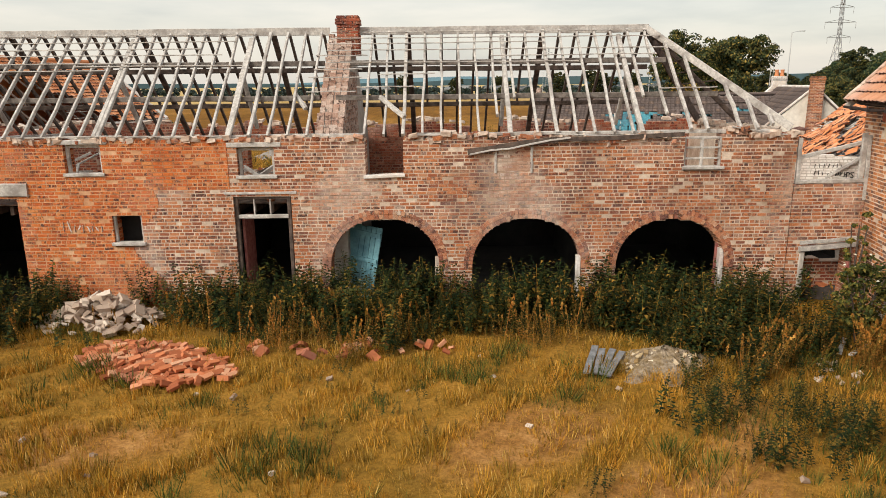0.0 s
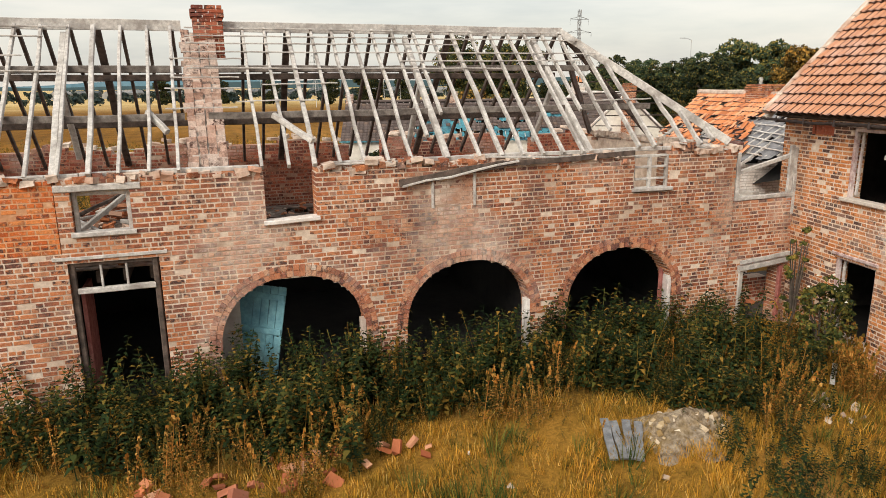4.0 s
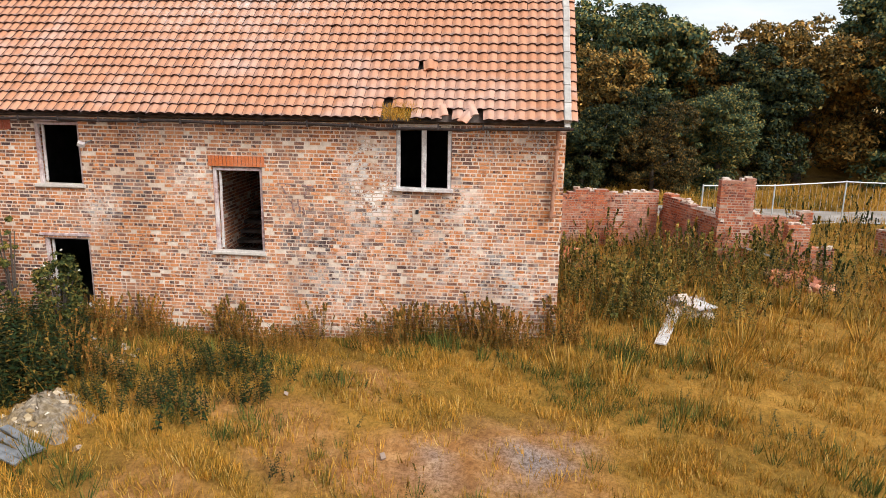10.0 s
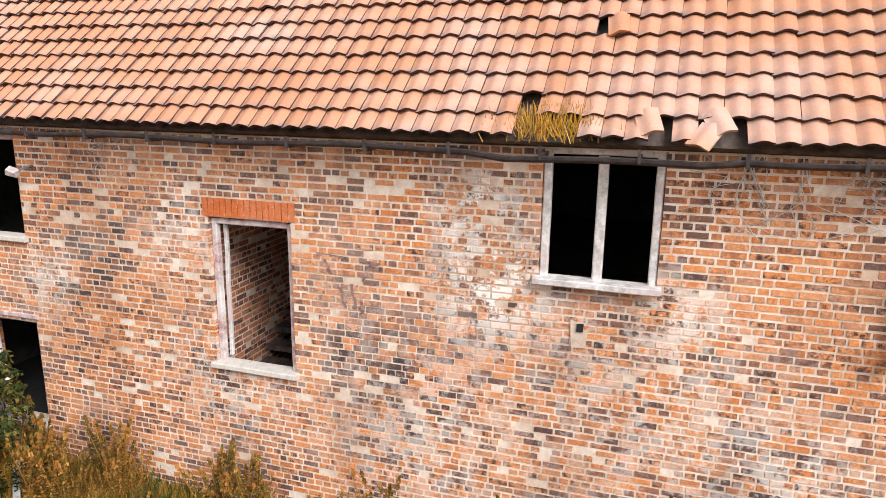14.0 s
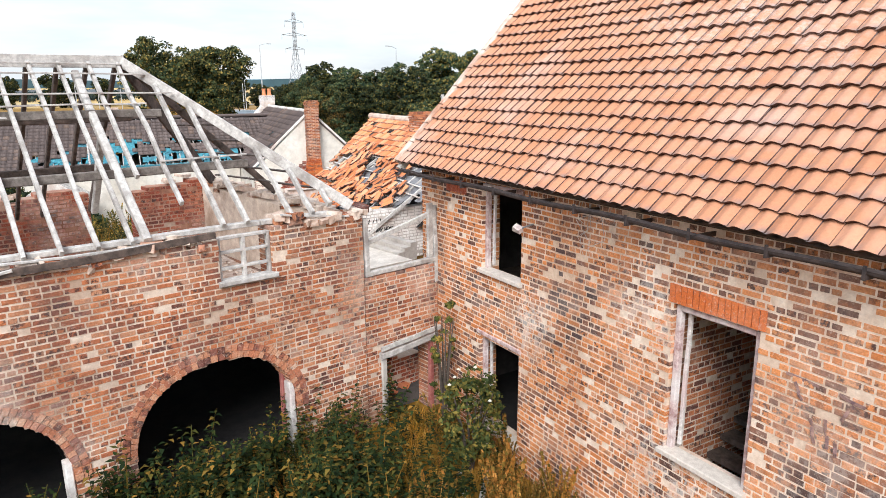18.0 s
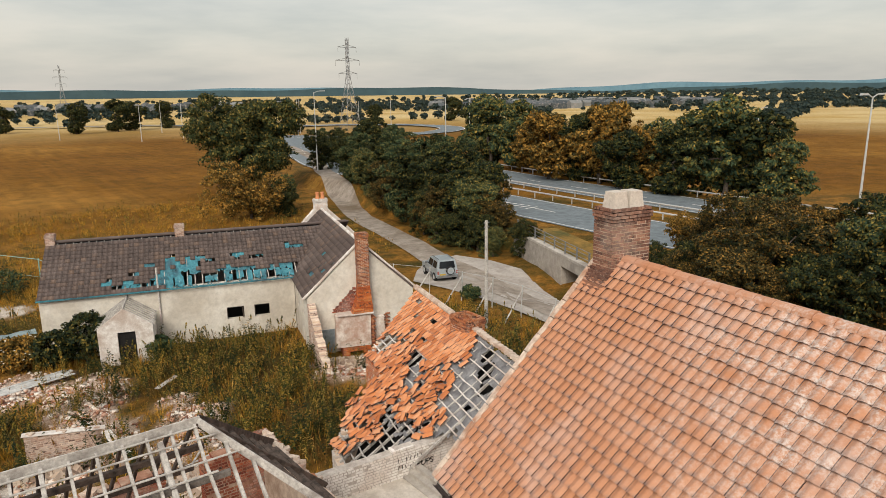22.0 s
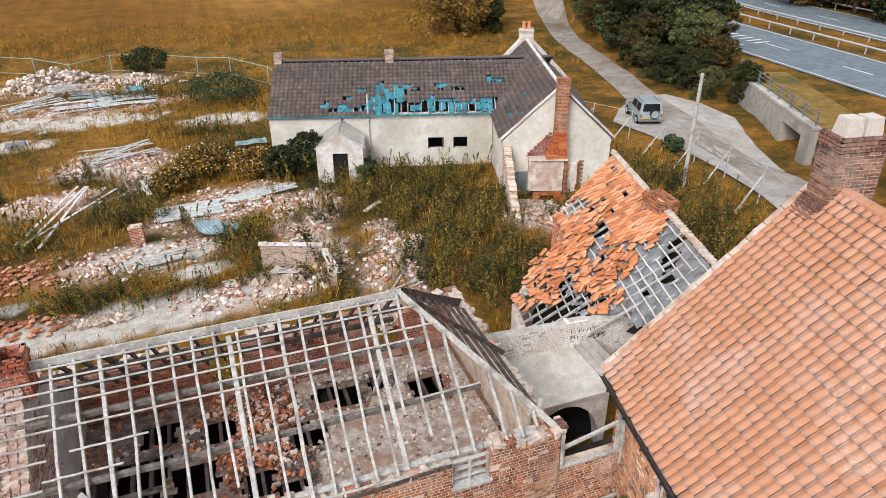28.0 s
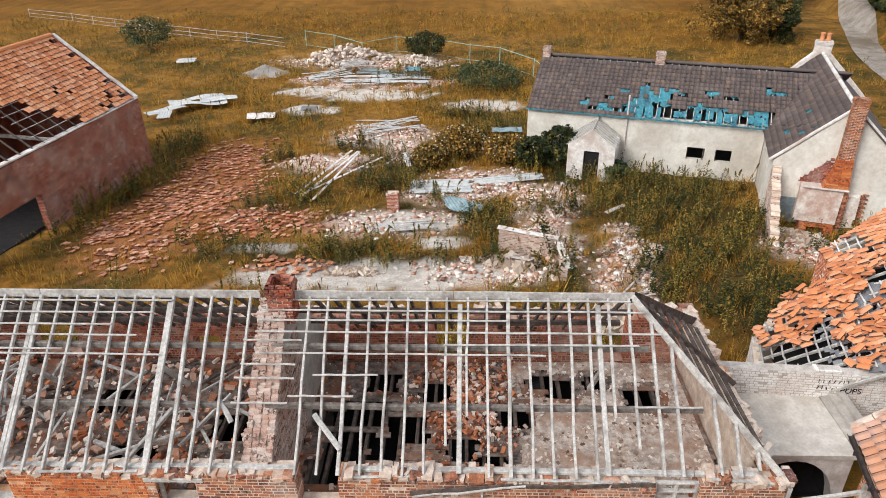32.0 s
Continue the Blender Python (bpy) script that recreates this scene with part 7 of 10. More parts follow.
guard_rail(near_line, 5.6, -30, 110, M_GALV)
guard_rail(far_line, -5.6, -30, 110, M_GALV)
guard_rail(far_line, 5.4, -30, 110, M_GALV)
verge = [(x, y) for x, y in near_line]
RW = frame_at(44.0, 51.0, 0, -5.0, -12.5)
retain = thing("retaining_wall", RW, "stained concrete retaining wall with a pedestrian underpass", "retaining wall")
pane_wall(retain, 0, 14.5, -4.2, 0.35, [(10.2, 13.2, -4.2, -0.45)], 0.5, M_RETAIN, "wall_face")
part("coping", Mesh().box((-0.1, -0.06, 0.35), (14.6, 0.56, 0.52), None, 0.01), M_CONCRETE, retain)
M_VERGE = plain("verge_grass", (0.16, 0.10, 0.02), (0.34, 0.20, 0.045), 1.5, c=(0.08, 0.08, 0.02))
part("fill", Mesh().box((0, 0.57, -4.2), (9.9, 4.2, 0.44), None, 0.02).box((9.9, 0.57, -0.44), (14.5, 4.2, 0.44), None, 0.02), M_VERGE, retain)
# blue light at the far end is put into this wall's colour
part("underpass_back", Mesh().box((10.0, 5.0, -4.2), (13.4, 5.2, 0.0)), M_BLUEDOOR, retain, "underpass end coloured blue as if lit")
part("underpass_side", Mesh().box((10.0, 0.51, -4.2), (10.2, 5.0, 0.0)), M_RETAIN, retain)
part("underpass_side", Mesh().box((13.2, 0.51, -4.2), (13.4, 5.0, 0.0)), M_RETAIN, retain)
part("underpass_roof", Mesh().box((10.21, 0.51, -0.44), (13.19, 0.56, 0.3)), M_RETAIN, retain)
for i in range(8):
    part("rail_post", Mesh().box((0.2 + i * 2.0, 0.25, 0.52), (0.30 + i * 2.0, 0.35, 1.5)), M_LEAD, retain)
for z in (0.85, 1.2, 1.48):
    part("rail", Mesh().tube([(0.0, 0.3, z), (14.4, 0.3, z)], 0.03), M_LEAD, retain)


# ---- trees ----
def leaf_cloud(rng, centres, radii, per, size):
    """Leaf quads on the shells of clumps."""
    n = len(centres)
    d = rng.normal(size=(n, per, 3))
    d /= np.linalg.norm(d, axis=2, keepdims=True)
    d[..., 2] = np.where(rng.rand(n, per) < 0.7, np.abs(d[..., 2]), d[..., 2])
    p = centres[:, None] + d * radii[:, None, None] * rng.uniform(0.55, 1.05, (n, per, 1)) * (1, 1, 0.8)
    p = p.reshape(-1, 3)
    dd = d.reshape(-1, 3) + rng.normal(0, 0.55, p.shape)
    dd /= np.linalg.norm(dd, axis=1, keepdims=True)
    a = np.cross(dd, rng.normal(size=p.shape))
    a /= np.linalg.norm(a, axis=1, keepdims=True)
    b = np.cross(dd, a)
    s = (size * rng.uniform(0.6, 1.35, len(p)))[:, None]
    v = np.stack([p - a * s * 0.5, p + b * s * 0.9 - a * 0.0, p + a * s * 0.5, p - b * s * 0.9], 1)
    return v.reshape(-1, 3), np.arange(len(p) * 4).reshape(-1, 4)


def make_tree(height, width, seed, mat, leaves=34, leaf=0.34, clumps=150, low=0.12):
    """Trunk, limbs and an uneven crown of leaf clumps; the base is at the origin."""
    rng = np.random.RandomState(seed)
    r = random.Random(seed)
    root = new("tree")
    trunk = Mesh()
    bend = [(r.uniform(-0.2, 0.2) * i, r.uniform(-0.2, 0.2) * i, height * 0.55 * i / 5 - 0.4 * (i == 0)) for i in range(6)]
    trunk.tube(bend, height * 0.028, height * 0.012, 9)
    lobes = []
    for i in range(11):
        a, k = r.uniform(0, 6.28), r.uniform(0.15, 0.62)
        lobes.append((math.cos(a) * width / 2 * k, math.sin(a) * width / 2 * k, height * (r.uniform(low + 0.10, 0.45) if i < 5 else r.uniform(0.45, 0.80)), r.uniform(0.20, 0.34)))
    for lx, ly, lz, lr in lobes[:7]:
        z0 = height * r.uniform(0.2, 0.45)
        trunk.tube([(0, 0, z0), (lx * 0.5, ly * 0.5, (z0 + lz) / 2 + 0.3), (lx, ly, lz)], height * 0.011, height * 0.003, 6)
    part("trunk", trunk, M_BARK, root, "", True)
    pts, rad = [], []
    while len(pts) < clumps:
        lx, ly, lz, lr = lobes[r.randrange(len(lobes))]
        v = rng.normal(size=3)
        v /= np.linalg.norm(v)
        R = lr * width * 0.80
        p = np.array((lx, ly, lz)) + v * R * (1, 1, 0.75) * r.uniform(0.75, 1.05)
        if p[2] < height * low or p[2] > height * 1.0:
            continue
        pts.append(p)
        rad.append(width * r.uniform(0.035, 0.085))
    v, q = leaf_cloud(rng, np.array(pts), np.array(rad), leaves, leaf)
    part("crown", np_mesh("crown", v, q, mat), mat, root)
    return root


def plant_tree(src, x, y, scale, turn, label, group, sz=1.0):
    t = copy_thing(src, Matrix.Translation((x, y, land1(x, y) - 0.1)) @ Matrix.Rotation(turn, 4, "Z"))
    t.scale = (scale, scale, scale * sz)
    return tagged(t, label, "tree", group)


T_OAK = make_tree(16.5, 19, 3, M_OAK, 110, 0.24, 600, 0.03)
T_OAK.matrix_world = Matrix.Translation((43, 112, land1(43, 112) - 0.1))
tagged(T_OAK, "large dark round-crowned tree beside the lane", "tree")
T_A = make_tree(11.5, 9.5, 5, M_TREE, 120, 0.145, 430, 0.01)
T_A.matrix_world = Matrix.Translation((45.0, 59, land1(45, 59) - 0.1))
tagged(T_A, "dense dark green tree beside the farm lane", "tree", "trees along the lane")
T_B = make_tree(11, 8.5, 8, M_TREE_LIGHT, 110, 0.14, 400, 0.01)
T_B.matrix_world = Matrix.Translation((46, 70, land1(46, 70) - 0.1))
tagged(T_B, "paler green tree beside the farm lane", "tree", "trees along the lane")
T_C = make_tree(11, 9.5, 13, M_AUTUMN, 140, 0.12, 440, 0.01)
T_C.matrix_world = Matrix.Translation((37.0, 24.5, land1(37, 24.5) - 0.1))
T_C.scale = (0.80, 0.80, 0.70)
tagged(T_C, "rust-tinged tree between farmhouse and road", "tree", "trees beside the road")
T_D = make_tree(11.5, 10, 21, M_ROADGREEN, 130, 0.14, 420, 0.01)
T_D.matrix_world = Matrix.Translation((41.5, 20, land1(41.5, 20) - 0.1))
T_D.scale = (0.75, 0.75, 0.66)
tagged(T_D, "teal-green tree between farm and road", "tree", "trees beside the road")
T_E = make_tree(11, 9.5, 23, M_ROADRUST, 130, 0.135, 400, 0.01)
T_E.matrix_world = Matrix.Translation((39, 15, land1(39, 15) - 0.1))
tagged(T_E, "orange-tinged tree between farm and road", "tree", "trees beside the road")
F_A = make_tree(11.5, 9.5, 35, M_TREE, 42, 0.26, 380, 0.01)
F_A.matrix_world = Matrix.Translation((86, 76, land1(86, 76) - 0.1))
tagged(F_A, "dark belt tree beyond the carriageway", "tree", "trees beyond the road")
F_D = make_tree(11.5, 10, 36, M_ROADGREEN, 42, 0.26, 380, 0.01)
F_D.matrix_world = Matrix.Translation((83, 62, land1(83, 62) - 0.1))
tagged(F_D, "green-gold belt tree beyond the carriageway", "tree", "trees beyond the road")
F_E = make_tree(11, 9.5, 37, M_ROADRUST, 42, 0.25, 380, 0.01)
F_E.matrix_world = Matrix.Translation((88, 92, land1(88, 92) - 0.1))
tagged(F_E, "golden belt tree beyond the carriageway", "tree", "trees beyond the road")
S_A = make_tree(7.5, 10, 17, M_ROADRUST, 70, 0.16, 240, 0.0)
S_A.matrix_world = Matrix.Translation((32.5, 86, land1(32.5, 86) - 0.1))
tagged(S_A, "low bushy hawthorn with rusty leaves", "tree")
for i, (x, y, s, src) in enumerate(((47.4, 64, 1.0, T_B), (46.2, 67, 0.9, T_A), (51, 76, 0.95, T_C), (53, 84, 0.9, T_B), (50.4, 80, 0.85, T_A), (55.5, 92, 1.0, T_A), (45.2, 55.5, 0.75, T_C), (44.6, 62.5, 0.8, T_A), (48.2, 72, 0.9, T_A), (48.6, 85, 0.75, T_A), (51.2, 91, 0.8, T_B), (53.6, 97, 0.85, T_A), (46.8, 76.5, 0.6, T_C), (43.0, 57.5, 0.5, T_A), (43.4, 64.5, 0.55, T_A), (45.8, 71.5, 0.6, T_C), (48.0, 79.0, 0.6, T_A), (50.2, 86.5, 0.65, T_A), (42.2, 60.5, 0.45, T_A), (36.5, 84.5, 0.42, T_A), (33.5, 86.5, 0.38, T_C), (38.5, 89, 0.5, T_A), (57, 101, 0.95, T_A), (62, 112, 1.0, T_A), (55, 98, 0.7, T_C), (67, 122, 1.05, T_A), (60, 120, 0.8, T_A), (44.6, 56.5, 0.8, T_A), (70, 135, 0.9, T_B), (42.6, 54.5, 0.5, T_A), (41.8, 51.4, 0.34, T_A), (43.6, 49.0, 0.4, T_A), (42.4, 58, 0.55, T_A), (43.2, 61.5, 0.6, T_C))):
    src = T_D if src is T_A and i % 3 == 0 else src
    plant_tree(src, x, y, s * (0.85 + 0.12 * math.sin(i * 2.7)), i * 1.3, "dense green tree beside the farm lane" if src is not T_C else "rust-tinged tree beside the farm lane", "trees along the lane")
for i, (x, y, s, src) in enumerate(((41, 9, 1.0, T_A), (38.5, 3.5, 0.9, T_D), (41, -2, 1.0, T_E), (37.5, -7, 0.95, T_E), (40, -12, 1.05, T_D), (35, -17, 0.9, T_A), (38, -22, 1.1, T_E), (33, -27, 1.0, T_D), (36, -33, 1.1, T_E), (30.5, -12.5, 0.55, T_D), (42, 27, 0.74, T_C), (45, 31.5, 0.55, T_C), (46.5, 35, 0.42, T_E), (40, 29, 0.55, T_A), (45.5, 24, 0.62, T_E), (38, 28.5, 0.5, T_C), (41, 24, 0.68, T_A), (45, 27.5, 0.66, T_C), (48.5, 31, 0.5, T_D), (37, 20, 0.66, T_A), (43, 17, 0.72, T_C), (47, 20.5, 0.66, T_A), (35.6, 23, 0.5, T_C), (38.6, 17.5, 0.68, T_C), (42, 13, 0.8, T_A), (36.5, 12, 0.8, T_C), (47.5, 25.5, 0.55, T_C), (43.2, 34, 0.35, T_A), (31.5, 9, 0.5, T_A), (31.5, 4.5, 0.52, T_A), (31, 0, 0.55, T_A), (30.5, -4.5, 0.5, T_A), (30, -8.5, 0.5, T_C), (33, 2, 0.6, T_A), (32.5, -7, 0.6, T_A), (31, -36, 1.1, T_A), (29, -43, 1.2, T_C), (27, -50, 1.1, T_A), (41.5, -17, 1.15, T_E), (43, -8, 1.12, T_D), (38, -40, 1.2, T_D), (43, -25, 1.25, T_E), (44, -33, 1.3, T_D), (42, -45, 1.3, T_E), (46, -14, 1.2, T_A), (45, -1, 1.1, T_A))):
    plant_tree(src, x, y, s, i * 2.1 + 0.5, "dense dark tree between farm and road" if src is T_A else "teal-green tree between farm and road" if src in (T_B, T_D) else "rust-tinged tree between farm and road", "trees beside the road")
for i in range(2, 26):
    if i == 3:
        continue
    y = 36 + i * 2.7
    x = 79 + 5 * math.sin(i * 2.4) + max(0, y - 75) * 0.35
    src = (F_E, F_A, F_D, F_E, F_A, F_D)[i % 6]
    plant_tree(src, x, y, (0.92 + 0.2 * math.sin(i * 1.7)) * (0.8 if i == 2 else 1.0), i * 1.1, "roadside belt tree beyond the carriageway", "trees beyond the road")
for i, (x, y, s) in enumerate(((120, 262, 1.1), (150, 250, 1.0), (52, 320, 1.2), (70, 330, 1.3), (78, 335, 1.2), (30, 350, 1.1), (95, 345, 1.2), (130, 330, 1.2), (170, 210, 1.0), (250, 160, 0.9), (300, 190, 0.9), (230, 300, 1.2), (165, 60, 0.55), (180, 52, 0.6), (200, 50, 0.6), (-20, 380, 1.2), (8, 380, 1.1))):
    plant_tree(F_A, x, y, s, i * 0.7, "dark field tree far off in the stubble", "field trees")
# hedges, woods and the town far off
rng = np.random.RandomState(5)
fv, fq = leaf_cloud(rng, np.array([(0, 0, 2.2), (1.5, 0.6, 3.4), (-1.4, -0.5, 3.2), (0.3, -1.2, 4.4), (0, 1.1, 4.0)]), np.array([2.0, 1.8, 1.8, 1.6, 1.7]), 10, 1.7)
spots = []
for x0, y0, x1, y1, n, j in ((-600, 420, 700, 520, 260, 25), (-900, 700, 1200, 760, 420, 60), (-1500, 1100, 2200, 1000, 620, 120), (200, 120, 700, 330, 90, 5), (150, 330, 600, 380, 90, 8), (320, 60, 900, 420, 110, 6), (600, -200, 1100, 300, 150, 30), (900, 300, 1800, 700, 420, 130), (-200, 395, 60, 372, 30, 4), (1200, -300, 2400, 500, 400, 200), (-700, 620, 900, 640, 500, 60), (300, 560, 1000, 420, 380, 60), (140, -20, 420, 40, 40, 6), (430, 300, 760, 200, 70, 5)):
    t = rng.rand(n)
    spots.append(np.stack([x0 + (x1 - x0) * t + rng.normal(0, j, n), y0 + (y1 - y0) * t + rng.normal(0, j, n)], 1))
spots = np.concatenate(spots)
dist = np.hypot(spots[:, 0], spots[:, 1])
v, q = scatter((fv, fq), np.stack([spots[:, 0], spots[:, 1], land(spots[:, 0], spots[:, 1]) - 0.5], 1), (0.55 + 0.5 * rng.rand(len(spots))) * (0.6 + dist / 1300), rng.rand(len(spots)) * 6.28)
# bluish distance haze is put into the leaf colours
tagged(new("distant_woods", np_mesh("distant_woods", v, q, leaf_material("haze_tinted_woodland", ((0.0, (0.016, 0.036, 0.042)), (0.7, (0.04, 0.062, 0.058)), (1.0, (0.075, 0.09, 0.07)))))), "dark hedgerows and woods across the plain", "woodland", kind="stuff")
town = Mesh()
RT = random.Random(31)
for i in range(230):
    a = radians(RT.choice((RT.uniform(-10, 24), RT.uniform(36, 58), RT.uniform(40, 54))))
    d = RT.uniform(620, 980)
    x, y = math.sin(a) * d, math.cos(a) * d
    w, l, h = RT.uniform(3, 4.5), RT.uniform(4, 9), RT.uniform(3.5, 5)
    m = Matrix.Translation((x, y, land1(x, y))) @ Matrix.Rotation(RT.uniform(0, 3), 4, "Z")
    town.add([m @ Vector(p) for p in ((-l, -w, 0), (l, -w, 0), (l, w, 0), (-l, w, 0), (-l, -w, h), (l, -w, h), (l, w, h), (-l, w, h), (-l, 0, h + 2.5), (l, 0, h + 2.5))], [(0, 1, 5, 4), (2, 3, 7, 6), (1, 2, 6, 9, 5), (3, 0, 4, 8, 7), (4, 5, 9, 8), (6, 7, 8, 9)])
# far houses carry a blue haze tint in their colour
solo("distant_town", town, tile_material("haze_tinted_houses", ((0.0, (0.05, 0.065, 0.075)), (0.6, (0.10, 0.12, 0.13)), (1.0, (0.26, 0.27, 0.27)))), "scattered far houses among trees", "town", "stuff")
# both ridges have distance haze painted in as blue base colour
for k, (dist, hgt, lab) in enumerate(((2300, 34, "wooded rise"), (4200, 80, "haze-blue hills"))):
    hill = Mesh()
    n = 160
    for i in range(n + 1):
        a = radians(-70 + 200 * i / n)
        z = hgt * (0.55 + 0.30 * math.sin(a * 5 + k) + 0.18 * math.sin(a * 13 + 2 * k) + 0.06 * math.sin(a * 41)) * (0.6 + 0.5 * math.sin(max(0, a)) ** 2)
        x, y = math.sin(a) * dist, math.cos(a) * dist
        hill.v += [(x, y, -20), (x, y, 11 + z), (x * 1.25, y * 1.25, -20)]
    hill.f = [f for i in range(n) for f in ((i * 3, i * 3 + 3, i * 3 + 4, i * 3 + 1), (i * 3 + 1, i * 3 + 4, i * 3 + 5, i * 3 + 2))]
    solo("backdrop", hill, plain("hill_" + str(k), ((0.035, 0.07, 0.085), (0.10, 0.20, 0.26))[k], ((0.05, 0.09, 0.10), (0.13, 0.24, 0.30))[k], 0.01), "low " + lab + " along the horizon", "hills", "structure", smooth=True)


# ---- lamp columns, pylons, pole, fences ----
def lamp_column(x, y, h, arms, turn=0.0, tint=None):
    g = thing("street_lamp", Matrix.Translation((x, y, land1(x, y))) @ Matrix.Rotation(turn, 4, "Z"), "tall pale steel street lamp column", "street lamp", "street lamps")
    part("column", Mesh().tube([(0, 0, -0.2), (0, 0, h * 0.5), (0, 0, h)], 0.13, 0.06), M_GALV, g)
    for s in arms:
        part("arm", Mesh().tube([(0, 0, h - 0.1), (s * 0.8, 0, h + 0.15), (s * 1.7, 0, h + 0.2)], 0.045), M_GALV, g)
        part("lantern", Mesh().box((s * 1.7 - 0.45, -0.14, h + 0.12), (s * 1.7 + 0.45, 0.14, h + 0.26), None, 0.02), M_GALV, g)


for x, y, h, arms in ((102, 60, 12, (-1, 1)), (58.4, 40 - 95, 12, (-1, 1)), (58, 118, 14, (1,)), (80, 300, 12, ()), (88, 262, 14, ()), (94, 268, 14, ()), (76, 258, 12, ()), (114, 180, 13, ()), (146, 182, 13, ()), (60, 250, 12, ()), (40, 280, 12, ()), (112, 240, 14, ()), (120, 255, 13, ()), (20, 290, 12, ()), (135, 235, 12, ()), (70.5, 96, 12, (-1,)), (64, 30, 12, (-1, 1))):
    lamp_column(x, y, h, arms)


def pylon(x, y, h):
    g = thing("pylon", Matrix.Translation((x, y, land1(x, y))), "lattice steel electricity pylon", "pylon", "pylons")
    w = lambda z: max(0.5, 3.4 * (1 - z / (h * 0.72))) if z < h * 0.72 else 0.5
    leg = Mesh()
    levels = [h * k for k in (0, 0.16, 0.3, 0.42, 0.53, 0.63, 0.72, 0.82, 0.91, 1.0)]
    for a, b in ((-1, -1), (1, -1), (1, 1), (-1, 1)):
        for z0, z1 in zip(levels, levels[1:]):
            leg.tube([(a * w(z0), b * w(z0), z0), (a * w(z1), b * w(z1), z1)], 0.10, n=4)
    for z0, z1 in zip(levels, levels[1:]):
        for (a, b), (c, d) in (((-1, -1), (1, -1)), ((1, -1), (1, 1)), ((1, 1), (-1, 1)), ((-1, 1), (-1, -1))):
            leg.tube([(a * w(z0), b * w(z0), z0), (c * w(z1), d * w(z1), z1)], 0.06, n=4)
            leg.tube([(c * w(z0), d * w(z0), z0), (a * w(z1), b * w(z1), z1)], 0.06, n=4)
    part("lattice", leg, M_LEAD, g)
    for k, s in ((0.62, 4.2), (0.76, 5.6), (0.90, 4.2)):
        arm = Mesh()
        for e in (-1, 1):
            arm.tube([(0, 0, h * k + 1.0), (e * s, 0, h * k)], 0.08, n=4).tube([(0, 0, h * k - 0.2), (e * s, 0, h * k)], 0.08, n=4)
            arm.tube([(e * s, 0, h * k), (e * s, 0, h * k - 2.2)], 0.07, n=4)
        part("cross_arm", arm, M_LEAD, g)


pylon(144, 258, 37)
pylon(105, 700, 42)
pole = thing("telegraph_pole", Matrix.Translation((26.9, 35.0, land1(26.9, 35.0))), "weathered wooden telegraph pole beside the lane", "pole")
part("shaft", Mesh().tube([(0, 0, -0.3), (0, 0, 3.2), (-0.02, 0, 6.5)], 0.12, 0.09, 10), M_TIMBER, pole)
for z in (6.1, 6.35):
    part("insulator", Mesh().box((-0.18, -0.03, z), (0.18, 0.03, z + 0.06)), M_LEAD, pole)


def yard_fence(pts, name, label, mat, h=1.1, wire=False):
    g = thing(name, Matrix.Identity(4), label, "fence")
    for (ax, ay), (bx, by) in zip(pts, pts[1:]):
        part("post", Mesh().tube([(ax, ay, land1(ax, ay) - 0.2), (ax + 0.05, ay, land1(ax, ay) + h + 0.1)], 0.045), mat, g)
        for k in ((1.0, 0.1) if not wire else (1.0, 0.55, 0.15)):
            part("rail", Mesh().tube([(ax, ay, land1(ax, ay) + h * k), (bx, by, land1(bx, by) + h * k)], 0.03, n=6), mat, g)


yard_fence([(-16.6, 84.5), (-13, 82.5), (-9.3, 78.3), (-6.0, 81.1), (-2, 79.8), (2, 77), (5, 75.5), (8, 70.6), (9.0, 66)], "steel_fence", "green tubular steel fence panels at the yard's edge", M_GREENRAIL, 1.7)
yard_fence([(-60, 104), (-52, 100.5), (-48, 98.2), (-44, 96), (-40, 94), (-36, 92), (-32, 90), (-28, 88), (-24, 86.5), (-18.8, 83.4)], "post_rail_fence", "weathered post and rail fence along the rough field", M_TIMBER, 1.1, True)
lean = thing("mesh_fence", Matrix.Identity(4), "bent wire fence with leaning braces beside the lane", "fence")
fp = [(27.0, 50.5), (28.4, 47.5), (29.6, 44.5), (30.2, 41.5), (30.4, 38.5), (30.2, 35.5), (29.0, 31.5), (27.6, 28.0)]
for i, (x, y) in enumerate(fp):
    z = land1(x, y)
    part("post", Mesh().tube([(x, y, z - 0.2), (x + 0.1, y, z + 2.1)], 0.04, n=6), M_GALV, lean)
    part("brace", Mesh().tube([(x, y, z + 1.7), (x - 2.0, y - 0.6, z + 0.1)], 0.05, n=6), M_TIMBER, lean)
    if i:
        px, py = fp[i - 1]
        part("wire", Mesh().tube([(px + 0.1, py, land1(px, py) + 2.05), (x + 0.1, y, z + 2.05)], 0.015, n=5), M_GALV, lean)


